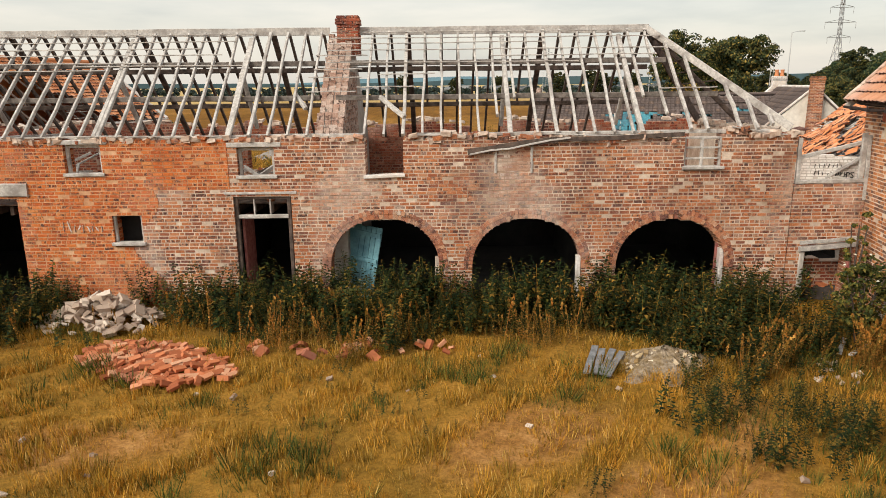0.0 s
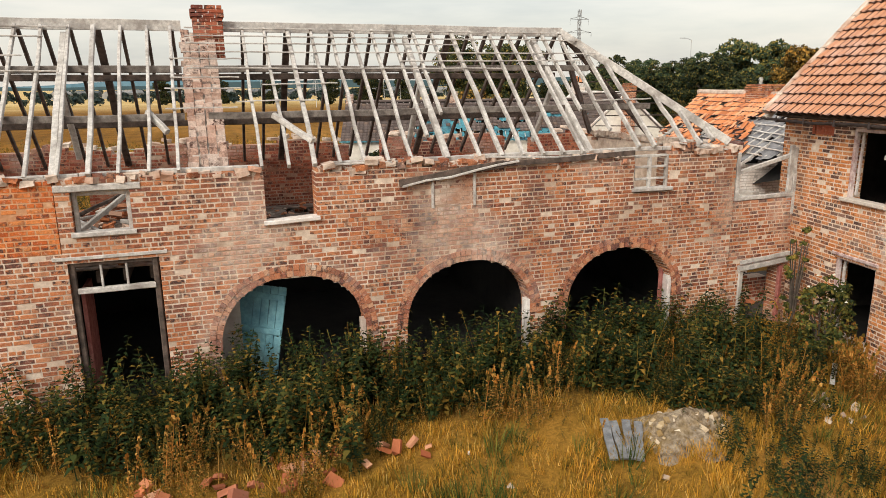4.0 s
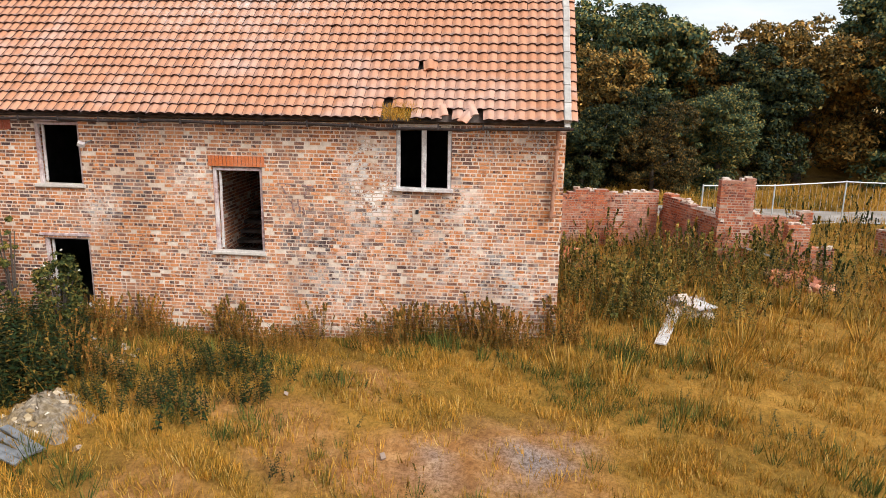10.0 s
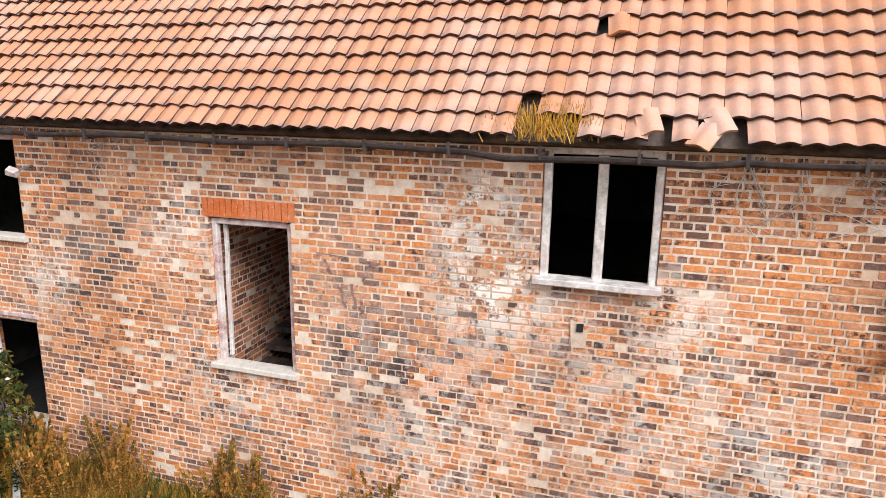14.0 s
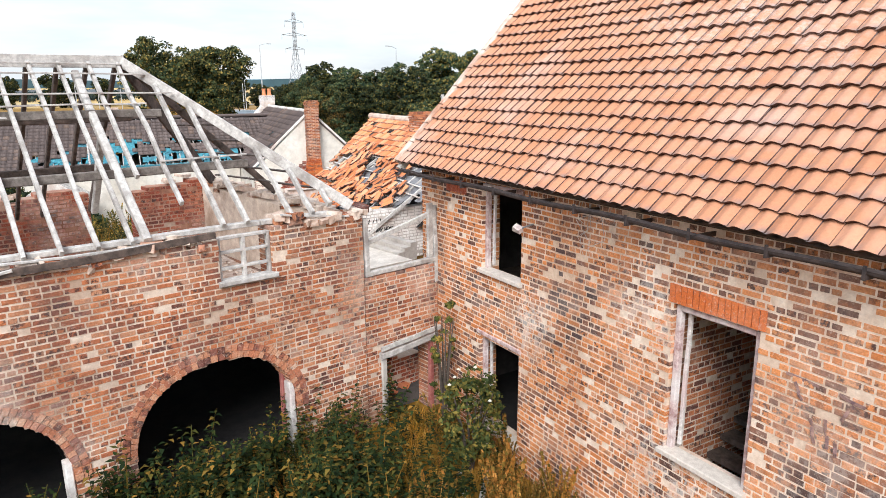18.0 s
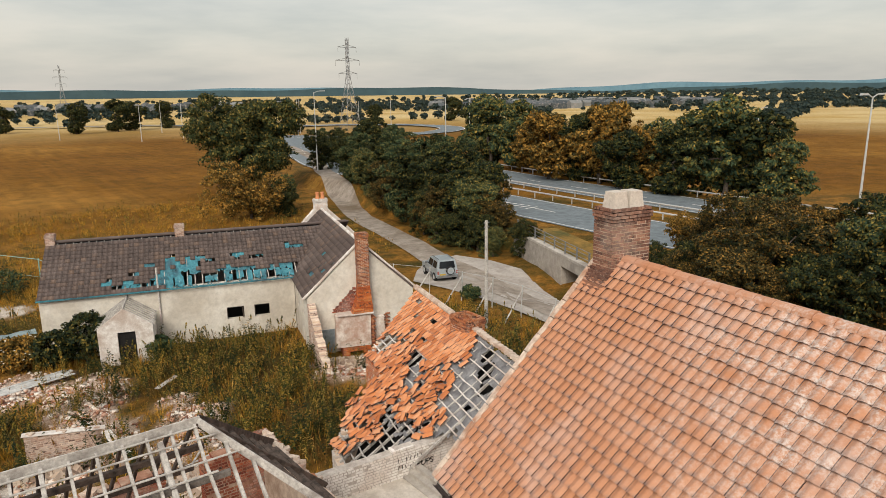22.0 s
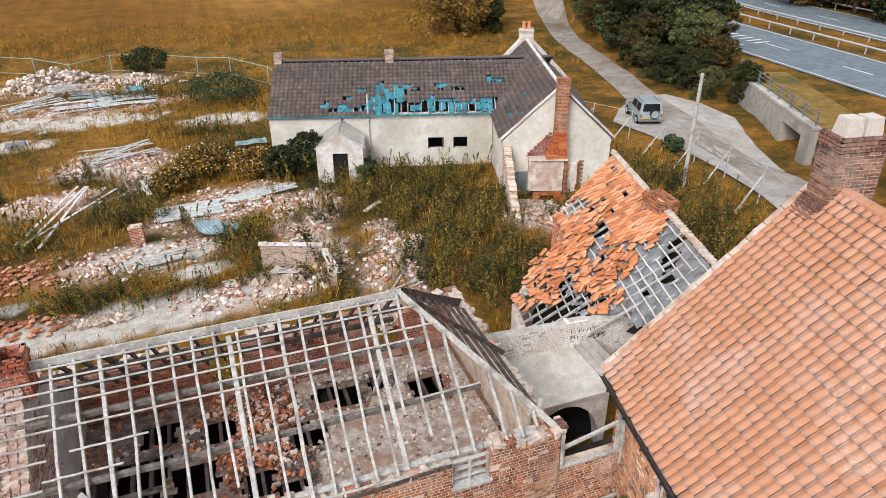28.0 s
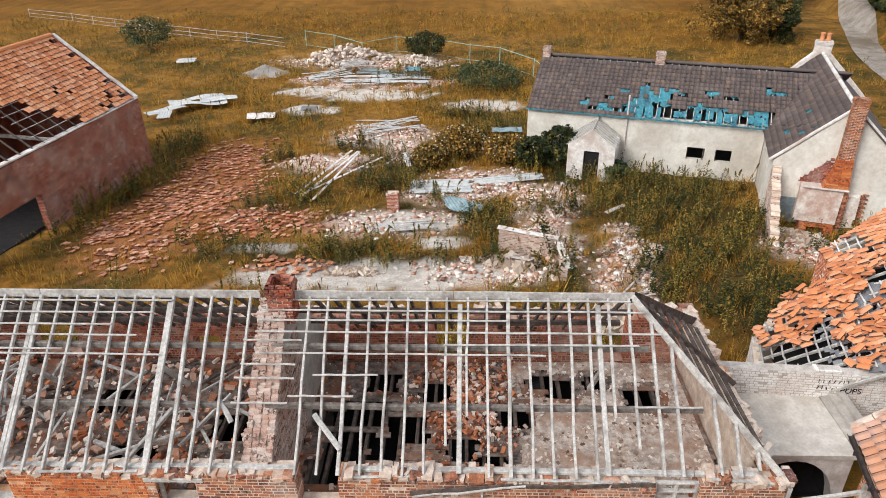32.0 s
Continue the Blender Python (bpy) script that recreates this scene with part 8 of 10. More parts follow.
# ---- parked off-road car ----
def car_at(m):
    g = thing("parked_car", m, "silver three-door off-road car with a rear spare wheel", "car")
    paint, glass = plain("silver_car_paint", (0.40, 0.47, 0.51), (0.48, 0.55, 0.59), 3, 0.3, 0.0, metal=0.3, spec=0.5), plain("dark_car_glass", (0.015, 0.018, 0.02), (0.02, 0.025, 0.03), 3, 0.08, 0.0)
    tyre, dark = plain("tyre_rubber", (0.015, 0.015, 0.015), (0.03, 0.03, 0.03), 8), plain("grey_cladding", (0.16, 0.17, 0.18), (0.22, 0.23, 0.24), 6, 0.6)

    def loft(prof, half, inset=0.0):
        b = Mesh()
        n = len(prof)
        b.add([(-half, y, z) for y, z in prof] + [(half, y, z) for y, z in prof], [tuple(range(n)), tuple(range(2 * n - 1, n - 1, -1))] + [((i + 1) % n, i, i + n, (i + 1) % n + n) for i in range(n)])
        return b
    body = loft([(-1.95, 0.45), (-1.98, 0.75), (-1.92, 1.02), (0.75, 1.05), (1.75, 0.98), (1.93, 0.85), (1.95, 0.5), (1.6, 0.38), (-1.7, 0.38)], 0.86)
    part("body", body, paint, g)
    cab = Mesh()
    cab.add([(-0.85, -1.92, 1.03), (0.85, -1.92, 1.03), (0.85, 0.78, 1.05), (-0.85, 0.78, 1.05), (-0.70, -1.78, 1.78), (0.70, -1.78, 1.78), (0.70, 0.05, 1.76), (-0.70, 0.05, 1.76)], [(4, 5, 6, 7), (0, 1, 5, 4), (1, 2, 6, 5), (2, 3, 7, 6), (3, 0, 4, 7)])
    part("cabin", cab, paint, g)
    part("rear_window", Mesh().add([(-0.66, -1.925, 1.15), (0.66, -1.925, 1.15), (0.58, -1.81, 1.68), (-0.58, -1.81, 1.68)], [(0, 1, 2, 3)]), glass, g)
    part("windscreen", Mesh().add([(0.70, 0.70, 1.12), (-0.70, 0.70, 1.12), (-0.60, 0.12, 1.70), (0.60, 0.12, 1.70)], [(0, 1, 2, 3)]), glass, g)
    for s in (-1, 1):
        for y0, y1 in ((-1.7, -0.85), (-0.75, 0.35)):
            ys = [(s * 0.846, y0, 1.13), (s * 0.846, y1, 1.13), (s * 0.735, y1 - (0.25 if y1 > 0 else 0), 1.65), (s * 0.735, y0 + 0.05, 1.65)]
            part("side_window", Mesh().add(ys, [(0, 1, 2, 3) if s < 0 else (3, 2, 1, 0)]), glass, g)
        for y in (-1.25, 1.25):
            w = new("wheel")
            w.parent = g
            part("tyre", Mesh().tube([(s * 0.68, y, 0.36), (s * 0.90, y, 0.36)], 0.36, n=18), tyre, w)
            part("rim", Mesh().tube([(s * 0.885, y, 0.36), (s * 0.915, y, 0.36)], 0.2, n=14), M_GALV, w)
        part("sill_cladding", Mesh().box((s * 0.87 - 0.02, -0.8, 0.40), (s * 0.87 + 0.02, 0.8, 0.62)), dark, g)
        part("tail_light", Mesh().box((s * 0.76 - 0.07, -2.0, 0.70), (s * 0.76 + 0.07, -1.96, 0.95)), M_REDPAINT, g)
        part("mirror", Mesh().box((s * 0.95 - 0.10, 0.42, 1.10), (s * 0.95 + 0.10, 0.50, 1.27)), dark, g)
    sp = new("spare_wheel")
    sp.parent = g
    part("tyre", Mesh().tube([(0.2, -1.96, 0.98), (0.2, -2.16, 0.98)], 0.34, n=18), tyre, sp)
    part("cover", Mesh().tube([(0.2, -2.14, 0.98), (0.2, -2.19, 0.98)], 0.27, n=18), paint, sp)
    part("number_plate", Mesh().box((-0.62, -1.995, 0.62), (-0.16, -1.98, 0.74)), plain("plate_yellow", (0.6, 0.42, 0.06), (0.62, 0.45, 0.08), 5), g, "plain yellow plate")
    part("rear_bumper", Mesh().box((-0.86, -2.06, 0.42), (0.86, -1.9, 0.58)), dark, g)
    part("roof_rack", Mesh().tube([(-0.6, -1.6, 1.84), (-0.6, -0.1, 1.84)], 0.025).tube([(0.6, -1.6, 1.84), (0.6, -0.1, 1.84)], 0.025), dark, g)


car_at(Matrix.Translation((33.6, 48.6, land1(33.6, 48.6) + 0.1)) @ Matrix.Rotation(radians(-18), 4, "Z"))


# ---- grass, weeds and bushes ----
def blade_tuft(rng, n, h, spread_, wid):
    v, q = [], []
    for i in range(n):
        a, r = rng.rand() * 6.28, rng.rand() ** 0.5 * spread_
        x, y = math.cos(a) * r, math.sin(a) * r
        l = h * rng.uniform(0.55, 1.1)
        b = rng.rand() * 6.28
        lx, ly = math.cos(a) * l * rng.uniform(0.1, 0.6), math.sin(a) * l * rng.uniform(0.1, 0.6)
        dx, dy = math.cos(b) * wid, math.sin(b) * wid
        k = len(v)
        v += [(x - dx, y - dy, -0.02), (x + dx, y + dy, -0.02), (x + lx + dx * 0.3, y + ly + dy * 0.3, l), (x + lx - dx * 0.3, y + ly - dy * 0.3, l)]
        q.append((k, k + 1, k + 2, k + 3))
    return np.array(v), np.array(q)


def weed_plant(rng, h, leaves, size, lean=0.15, spike=False):
    """A tall stalk with pairs of drooping leaves; spike gives it a seed head."""
    v, q = [], []
    lx, ly = rng.normal(0, lean, 2)

    def at(t):
        return np.array((lx * t * t, ly * t * t, h * t))
    a, b = at(0), at(1)
    v += [a - (0.008, 0, 0), a + (0.008, 0, 0), b + (0.004, 0, 0), b - (0.004, 0, 0)]
    q.append((0, 1, 2, 3))
    for i in range(leaves):
        t = 0.15 + 0.85 * i / leaves
        p = at(t)
        ang = i * 2.4 + rng.rand()
        s = size * (1.15 - 0.6 * t) * rng.uniform(0.75, 1.25)
        d = np.array((math.cos(ang), math.sin(ang), 0))
        e = np.array((-d[1], d[0], 0))
        drop = rng.uniform(-0.45, 0.35)
        k = len(v)
        v += [p, p + d * s * 0.5 + e * s * 0.28 + (0, 0, s * 0.15), p + d * s + (0, 0, s * drop), p + d * s * 0.5 - e * s * 0.28 + (0, 0, s * 0.15)]
        q.append((k, k + 1, k + 2, k + 3))
    if spike:
        for i in range(7):
            p = at(0.8 + 0.2 * i / 7)
            ang = i * 2.1
            d = np.array((math.cos(ang), math.sin(ang), 0)) * 0.03
            k = len(v)
            v += [p - d, p + d, p + d * 0.7 + (0, 0, 0.06), p - d * 0.7 + (0, 0, 0.06)]
            q.append((k, k + 1, k + 2, k + 3))
    return np.array(v), np.array(q)


def free_of_buildings(x, y):
    hx, hy = x - (7.45 + DX * 13.85), y - (2.71 + DY * 13.85)
    u, w = -hx * DX - hy * DY, hx * DY - hy * DX
    ok = ~((u > -0.3) & (u < 14.2) & (w > -0.02) & (w < 8.3))
    ok &= ~((y > YB - 0.05) & (y < YBACK + 0.45) & (x < BX1 + 0.05))
    ok &= ~((y > YB - 0.05) & (y < 21.5) & (x > 8.0) & (x < 14.5))
    lx, ly = x - 5.55, y - 47.7
    a, b = lx * math.cos(A_L) + ly * math.sin(A_L), -lx * math.sin(A_L) + ly * math.cos(A_L)
    ok &= ~((a > -0.1) & (a < 19) & (b > -0.05) & (b < 8.4))
    lx, ly = x - 17.32, y - 38.92
    a, b = lx * math.cos(A_W) - ly * math.sin(A_W), lx * math.sin(A_W) + ly * math.cos(A_W)
    ok &= ~((a > -0.1) & (a < 6.3) & (b > -0.1) & (b < 12.4))
    lx, ly = x + 19.6, y - 36.4
    a, b = lx * math.sin(A_S) + ly * math.cos(A_S), -lx * math.cos(A_S) + ly * math.sin(A_S)
    ok &= ~((a > -6) & (a < 9.7) & (b > -0.1) & (b < 8.2))
    t = np.clip((28.0 - y) / 5.2, 0, 1)
    ok &= ~((y > 20) & (y < 28.6) & (x > 14.4 - 4.0 * t) & (x < 19.5))
    return ok & (line_gap(x, y, LANE) > 2.0) & ~((x > 29.6) & (x < 40) & (y > 29) & (y < 52.5) & (x - 29.6 < 10.5))


def grow(name, label, category, mat, templates, n, box, keep, size, seed, tilt=0.12):
    """Scatters plants over a box of ground where keep(x, y) is above a random number."""
    rng = np.random.RandomState(seed)
    x, y = rng.uniform(box[0], box[1], n), rng.uniform(box[2], box[3], n)
    ok = (rng.rand(n) < keep(x, y)) & free_of_buildings(x, y)
    x, y = x[ok], y[ok]
    z = land(x, y) + 0.16 * rubble_zone(x, y) * 0.6
    kind_ = rng.randint(0, len(templates), len(x))
    pairs = []
    for i, t in enumerate(templates):
        s = kind_ == i
        if s.any():
            pairs.append(scatter(t, np.stack([x[s], y[s], z[s]], 1), rng.uniform(size[0], size[1], s.sum()) * (0.40 + 0.85 * patchy(x[s], y[s], 2.3, seed, -0.9, 1.0)), rng.rand(s.sum()) * 6.28, tilt, rng))
    v, q = join(pairs)
    return tagged(new(name, np_mesh(name, v, q, mat)), label, category, kind="stuff")


FINE_R = np.random.RandomState(9)
FINE = [weed_plant(FINE_R, 0.95, 36, 0.085, 0.25, True) for _ in range(5)]
RG = np.random.RandomState(2)
TUFTS = [blade_tuft(RG, 8, 0.16, 0.10, 0.007) for _ in range(4)]
LONGT = [blade_tuft(RG, 14, 0.42, 0.14, 0.010) for _ in range(4)]
WEEDS = [weed_plant(RG, 1.0, 34, 0.13) for _ in range(6)]
DRY = [weed_plant(RG, 1.0, 28, 0.075, 0.2, True) for _ in range(5)]


def patchy(x, y, s, k, lo=-0.3, hi=0.7):
    return smooth01(lo, hi, wave(x, y, s, k) + 0.5 * wave(x, y, s * 2.7, k + 1))


def bare(x, y):
    return np.clip(dirt_zone(x, y) * 1.1 + gravel_zone(x, y) * 1.2 + concrete_zone(x, y) + tile_zone(x, y) * 0.85 + rubble_zone(x, y) * 0.9, 0, 1)


def bank_zone(x, y):
    """The strip of nettles along the barn."""
    front = 13.3 + 0.5 * np.sin(x * 0.9) + 0.3 * np.sin(x * 2.1 + 1) - 1.0 * np.exp(-((x - 6.5) / 2.0) ** 2)
    return smooth01(front - 0.3, front + 0.9, y) * (y < 15.7) * (x > -14) * (1 - 0.99 * blob(x, y, -7.6, 14.3, 1.7, 1.5)) * (1 - 0.9 * blob(x, y, 8.6, 14.6, 1.6, 1.5))


HX = lambda y: 7.45 + 0.185 * (y - 2.71)
COURT = (-15, 9.6, -1.5, 15.7)
grow("courtyard_grass", "short ochre and green grass over the courtyard", "grass", M_GRASS, TUFTS, 120000, (-22, 9.6, -9, 15.7), lambda x, y: smooth01(-22, -12, x) * smooth01(-9, 0, y) * (1 - 0.85 * bare(x, y)) * (0.45 + 0.55 * patchy(x, y, 0.8, 3)), (0.5, 1.15), 3)
grow("straw_tufts", "pale straw over the rubbish mound", "grass", M_GRASS, LONGT, 1500, (2.4, 5.8, 10.8, 13.2), lambda x, y: 0.7 * blob(x, y, 4.1, 12.0, 1.2, 0.8), (0.3, 0.6), 26)
grow("green_tufts", "greener grass tufts in the courtyard", "grass", M_TUFT, LONGT, 12000, COURT, lambda x, y: (1 - bare(x, y)) * patchy(x, y, 0.9, 7, 0.05, 0.9), (0.3, 0.8), 4)
grow("south_green_grass", "greener grass tufts beside the ruins", "grass", M_TUFT, LONGT, 5200, (5, 30, -24, 4), lambda x, y: patchy(x, y, 0.7, 6, 0.0, 0.9), (0.4, 1.1), 24)
grow("rusty_docks", "rust-red dock stalks through the courtyard grass", "weeds", M_DRYWEED, DRY, 3600, COURT, lambda x, y: (1 - bare(x, y)) * patchy(x, y, 1.1, 12, 0.5, 1.2), (0.25, 0.6), 25)
grow("south_grass", "long dry grass beside the farmhouse", "grass", M_GRASS, LONGT, 16000, (5, 34, -34, 3), lambda x, y: 0.4 + 0.6 * patchy(x, y, 0.6, 5), (0.5, 1.3), 5)
grow("nettles", "tall dark nettles along the barn wall", "weeds", M_WEED, WEEDS, 8200, (-14, 9.2, 11.6, 15.72), bank_zone, (0.5, 1.15), 6)
grow("drying_weeds", "rust and ochre weeds before the nettles", "weeds", M_DRYWEED, DRY, 5200, (-12, 9.0, 11.0, 15.3), lambda x, y: np.clip(bank_zone(x, y + 1.0) - 0.75 * bank_zone(x, y - 0.6), 0, 1) * patchy(x, y, 1.3, 2, -0.6, 0.6) * 0.8, (0.35, 0.9), 7)
grow("wall_weeds", "dry stalky weeds along the farmhouse wall", "weeds", M_DRYWEED, DRY, 13000, (6.0, 9.8, 2, 15), lambda x, y: smooth01(1.5, 0.2, HX(y) - x) * (x < HX(y) - 0.05) * patchy(x, y, 1.6, 4, -0.9, 0.3), (0.3, 0.85), 8)
grow("wall_nettles", "green weeds along the farmhouse wall", "weeds", M_WEED, WEEDS, 900, (6.0, 9.8, 2, 15), lambda x, y: smooth01(1.1, 0.2, HX(y) - x) * (x < HX(y) - 0.05) * patchy(x, y, 1.2, 8, 0.1, 0.8), (0.3, 0.7), 22)
grow("corner_nettles", "dark weeds in the courtyard corner", "weeds", M_WEED, WEEDS, 2300, (3.0, 9.6, 7.8, 15.6), lambda x, y: np.maximum(0.5 * blob(x, y, 6.6, 13.5, 1.9, 1.6, 0), np.maximum(blob(x, y, 5.2, 9.9, 1.3, 1.5, 30), blob(x, y, 5.3, 11.8, 0.9, 0.8))) * 0.85, (0.3, 0.7), 9)
grow("ruin_weeds", "green and ochre weeds among the ruined walls", "weeds", M_WEED, FINE, 2400, (8, 26, -18, 3), lambda x, y: patchy(x, y, 0.5, 9, -0.1, 0.8), (0.5, 1.2), 10)
YARD = (-22, 31, 22, 72)
LOWW = [weed_plant(RG, 0.9, 30, 0.125, 0.28) for _ in range(6)]


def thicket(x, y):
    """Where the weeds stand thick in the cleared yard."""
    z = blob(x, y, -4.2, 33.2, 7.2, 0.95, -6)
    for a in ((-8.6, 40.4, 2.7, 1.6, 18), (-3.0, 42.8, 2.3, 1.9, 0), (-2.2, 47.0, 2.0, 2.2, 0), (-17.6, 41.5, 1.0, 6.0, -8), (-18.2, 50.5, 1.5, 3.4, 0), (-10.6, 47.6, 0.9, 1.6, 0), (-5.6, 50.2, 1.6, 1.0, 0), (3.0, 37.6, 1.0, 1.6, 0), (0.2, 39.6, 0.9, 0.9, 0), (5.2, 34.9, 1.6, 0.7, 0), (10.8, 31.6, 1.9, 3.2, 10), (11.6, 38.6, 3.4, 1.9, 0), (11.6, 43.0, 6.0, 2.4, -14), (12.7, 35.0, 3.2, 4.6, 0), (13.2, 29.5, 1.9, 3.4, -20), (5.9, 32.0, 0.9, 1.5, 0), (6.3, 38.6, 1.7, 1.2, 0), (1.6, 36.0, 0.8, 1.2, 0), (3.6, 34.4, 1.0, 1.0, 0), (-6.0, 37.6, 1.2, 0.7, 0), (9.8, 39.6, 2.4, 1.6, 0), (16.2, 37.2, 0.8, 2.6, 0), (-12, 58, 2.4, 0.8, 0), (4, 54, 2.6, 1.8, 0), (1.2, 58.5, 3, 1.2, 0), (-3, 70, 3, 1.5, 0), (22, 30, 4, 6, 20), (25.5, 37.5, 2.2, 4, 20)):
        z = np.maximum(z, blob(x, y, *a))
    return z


# mask for the painted shade below weeds, strongest along the nettle bank
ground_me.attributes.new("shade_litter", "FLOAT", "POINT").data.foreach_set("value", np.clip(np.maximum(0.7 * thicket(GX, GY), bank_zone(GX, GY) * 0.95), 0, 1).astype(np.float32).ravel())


def open_soil(x, y):
    return np.clip(1 - concrete_zone(x, y) - 0.9 * tile_zone(x, y) - 0.75 * rubble_zone(x, y), 0.0, 1)


grow("yard_grass", "rough ochre grass over the cleared yard", "grass", M_GRASS, LONGT, 21000, YARD, lambda x, y: open_soil(x, y) * (0.25 + 0.75 * patchy(x, y, 0.5, 8)) * (1 - 0.2 * thicket(x, y)), (0.5, 1.5), 11)
grow("yard_thicket", "dark green weed thickets over the yard", "weeds", M_WEED, LOWW, 36000, YARD, lambda x, y: thicket(x, y) * patchy(x, y, 1.15, 9, -0.2, 0.6), (0.6, 1.5), 23)
grow("yard_weeds", "thick green and ochre weeds over the yard", "weeds", M_OLIVE, FINE, 46000, YARD, lambda x, y: np.maximum(thicket(x, y) * (0.15 + 0.85 * patchy(x, y, 0.9, 4, -0.2, 0.7)), 0.22 * open_soil(x, y) ** 2 * patchy(x, y, 0.42, 2.5, 0.0, 0.9)), (0.55, 1.4), 12)
grow("yard_dry_weeds", "orange-brown dying weeds over the yard", "weeds", M_DRYWEED, DRY, 19000, YARD, lambda x, y: np.maximum(0.55 * thicket(x, y) * patchy(x, y, 0.9, 3.5, -0.2, 0.8), open_soil(x, y) * patchy(x, y, 0.6, 6.5, -0.2, 0.8) * 0.4), (0.4, 1.0), 13)
grow("tall_weeds", "tall weed clumps over the yard", "weeds", M_YARDWEED, WEEDS, 9000, YARD, lambda x, y: thicket(x, y) * patchy(x, y, 0.8, 15, 0.3, 1.0), (0.9, 1.5), 27)
grow("tile_weeds", "rusty weeds coming up between laid pantiles", "weeds", M_DRYWEED, DRY, 2600, (-22, -2, 27, 50), lambda x, y: 0.7 * tile_zone(x, y) * patchy(x, y, 0.9, 8.5, 0.0, 0.9), (0.2, 0.5), 17)
grow("rough_pasture", "rough tussocky pasture beyond the yard", "grass", M_GRASS, LONGT, 14000, (-60, 40, 60, 105), lambda x, y: 0.25 + 0.6 * patchy(x, y, 0.25, 3), (0.7, 1.5), 14)
grow("pasture_weeds", "darker weeds in patches over the rough pasture", "weeds", M_OLIVE, FINE, 17000, (-60, 40, 50, 105), lambda x, y: patchy(x, y, 0.45, 5, 0.0, 0.8) * open_soil(x, y) * smooth01(58, 66, y), (0.6, 1.2), 15)
grow("pasture_dry_weeds", "rust-brown weeds over the rough pasture", "weeds", M_DRYWEED, DRY, 9000, (-60, 40, 50, 105), lambda x, y: smooth01(56, 66, y) * patchy(x, y, 0.35, 7, -0.3, 0.8) * open_soil(x, y), (0.6, 1.1), 18)
grow("ruin_thicket", "tall weeds between farmhouse and ruins", "weeds", M_OLIVE, FINE, 6500, (7.6, 24, -9, 4), lambda x, y: np.maximum(blob(x, y, 10.2, 0.6, 2.6, 1.9, 0), np.maximum(blob(x, y, 13.0, -3.5, 2.6, 1.6, 10) * 0.8, 0.4 * patchy(x, y, 0.6, 3, 0.0, 0.9))), (0.6, 1.35), 19)
grow("ruin_dry_weeds", "ochre weeds between farmhouse and ruins", "weeds", M_DRYWEED, DRY, 4200, (6, 24, -12, 4), lambda x, y: 0.8 * patchy(x, y, 0.7, 8, -0.3, 0.8), (0.4, 1.0), 21)
grow("court_weeds", "low green weeds through the courtyard grass", "weeds", M_WEED, WEEDS, 5600, COURT, lambda x, y: (1 - bare(x, y)) * patchy(x, y, 0.75, 9, 0.35, 1.1), (0.12, 0.34), 16)


M_ELDER = leaf_material("elder_leaves", ((0.0, (0.03, 0.05, 0.018)), (0.5, (0.10, 0.115, 0.03)), (1.0, (0.30, 0.22, 0.05))))


def bush(x, y, h, w, seed, mat, label, flowers=0, clumps=60, leaf=0.16):
    rng = np.random.RandomState(seed)
    g = thing("bush", Matrix.Translation((x, y, land1(x, y))), label, "bush")
    stem = Mesh()
    for i in range(6):
        a = i * 1.05
        stem.tube([(0, 0, -0.1), (math.cos(a) * w * 0.15, math.sin(a) * w * 0.15, h * 0.4), (math.cos(a) * w * 0.33, math.sin(a) * w * 0.33, h * 0.75)], 0.03, 0.01, 5)
    part("stem", stem, M_BARK, g)
    c = rng.normal(0, 1, (clumps, 3))
    c /= np.linalg.norm(c, axis=1, keepdims=True)
    c = c * rng.uniform(0.4, 1.0, (clumps, 1)) ** 0.5 * (w * 0.45, w * 0.45, h * 0.42) + (0, 0, h * 0.52)
    v, q = leaf_cloud(rng, c, np.full(clumps, w * 0.11), 26, leaf)
    part("leaves", np_mesh("leaves", v, q, mat), mat, g)
    if flowers:
        fm = Mesh()
        for i in range(flowers):
            d = rng.normal(0, 1, 3)
            d /= np.linalg.norm(d)
            d[2] = abs(d[2])
            p = d * (w * 0.5, w * 0.5, h * 0.46) + (0, 0, h * 0.55)
            n = 7
            r = 0.05 if w > 1.6 else 0.035
            fm.add([tuple(p + (0, 0, 0.03))] + [(p[0] + math.cos(k * 6.28 / n) * r, p[1] + math.sin(k * 6.28 / n) * r, p[2]) for k in range(n)], [(0, 1 + k, 1 + (k + 1) % n) for k in range(n)])
        part("flower_heads", fm, M_FLOWER, g, "flat cream flower heads", kind="stuff")
    return g


bush(8.8, 13.7, 2.0, 1.15, 3, M_ELDER, "young elder bush with a few cream flower heads", 5, 110, 0.05)
bush(9.35, 15.0, 2.9, 0.55, 4, M_ELDER, "thin climbing elder against the wall", 0, 22, 0.06)
for i, (x, y, h, w, mat, fl) in enumerate(((1.3, 48.6, 2.0, 3.4, M_ROADRUST, 70), (4.2, 47.2, 1.9, 3.0, M_ROADRUST, 40), (7.3, 45.8, 3.2, 2.6, M_TREE, 0), (10.6, 43.9, 1.3, 1.5, M_TREE_LIGHT, 0), (-0.7, 46.6, 1.4, 2.2, M_ROADRUST, 25), (3.4, 67.0, 1.9, 7.0, M_TREE_LIGHT, 0), (-2.6, 78.5, 2.6, 4.5, M_TREE, 0), (-34, 83, 3.5, 6, M_TREE_LIGHT, 60), (30.8, 41.2, 1.1, 1.5, M_TREE_LIGHT, 0), (5.8, 46.0, 2.2, 2.2, M_TREE, 0))):
    bush(x, y, h, w, 20 + i, mat, ("elder bush with cream flower heads in the yard" if fl else "dense rounded bush in the rough yard"), fl, 150, 0.11)


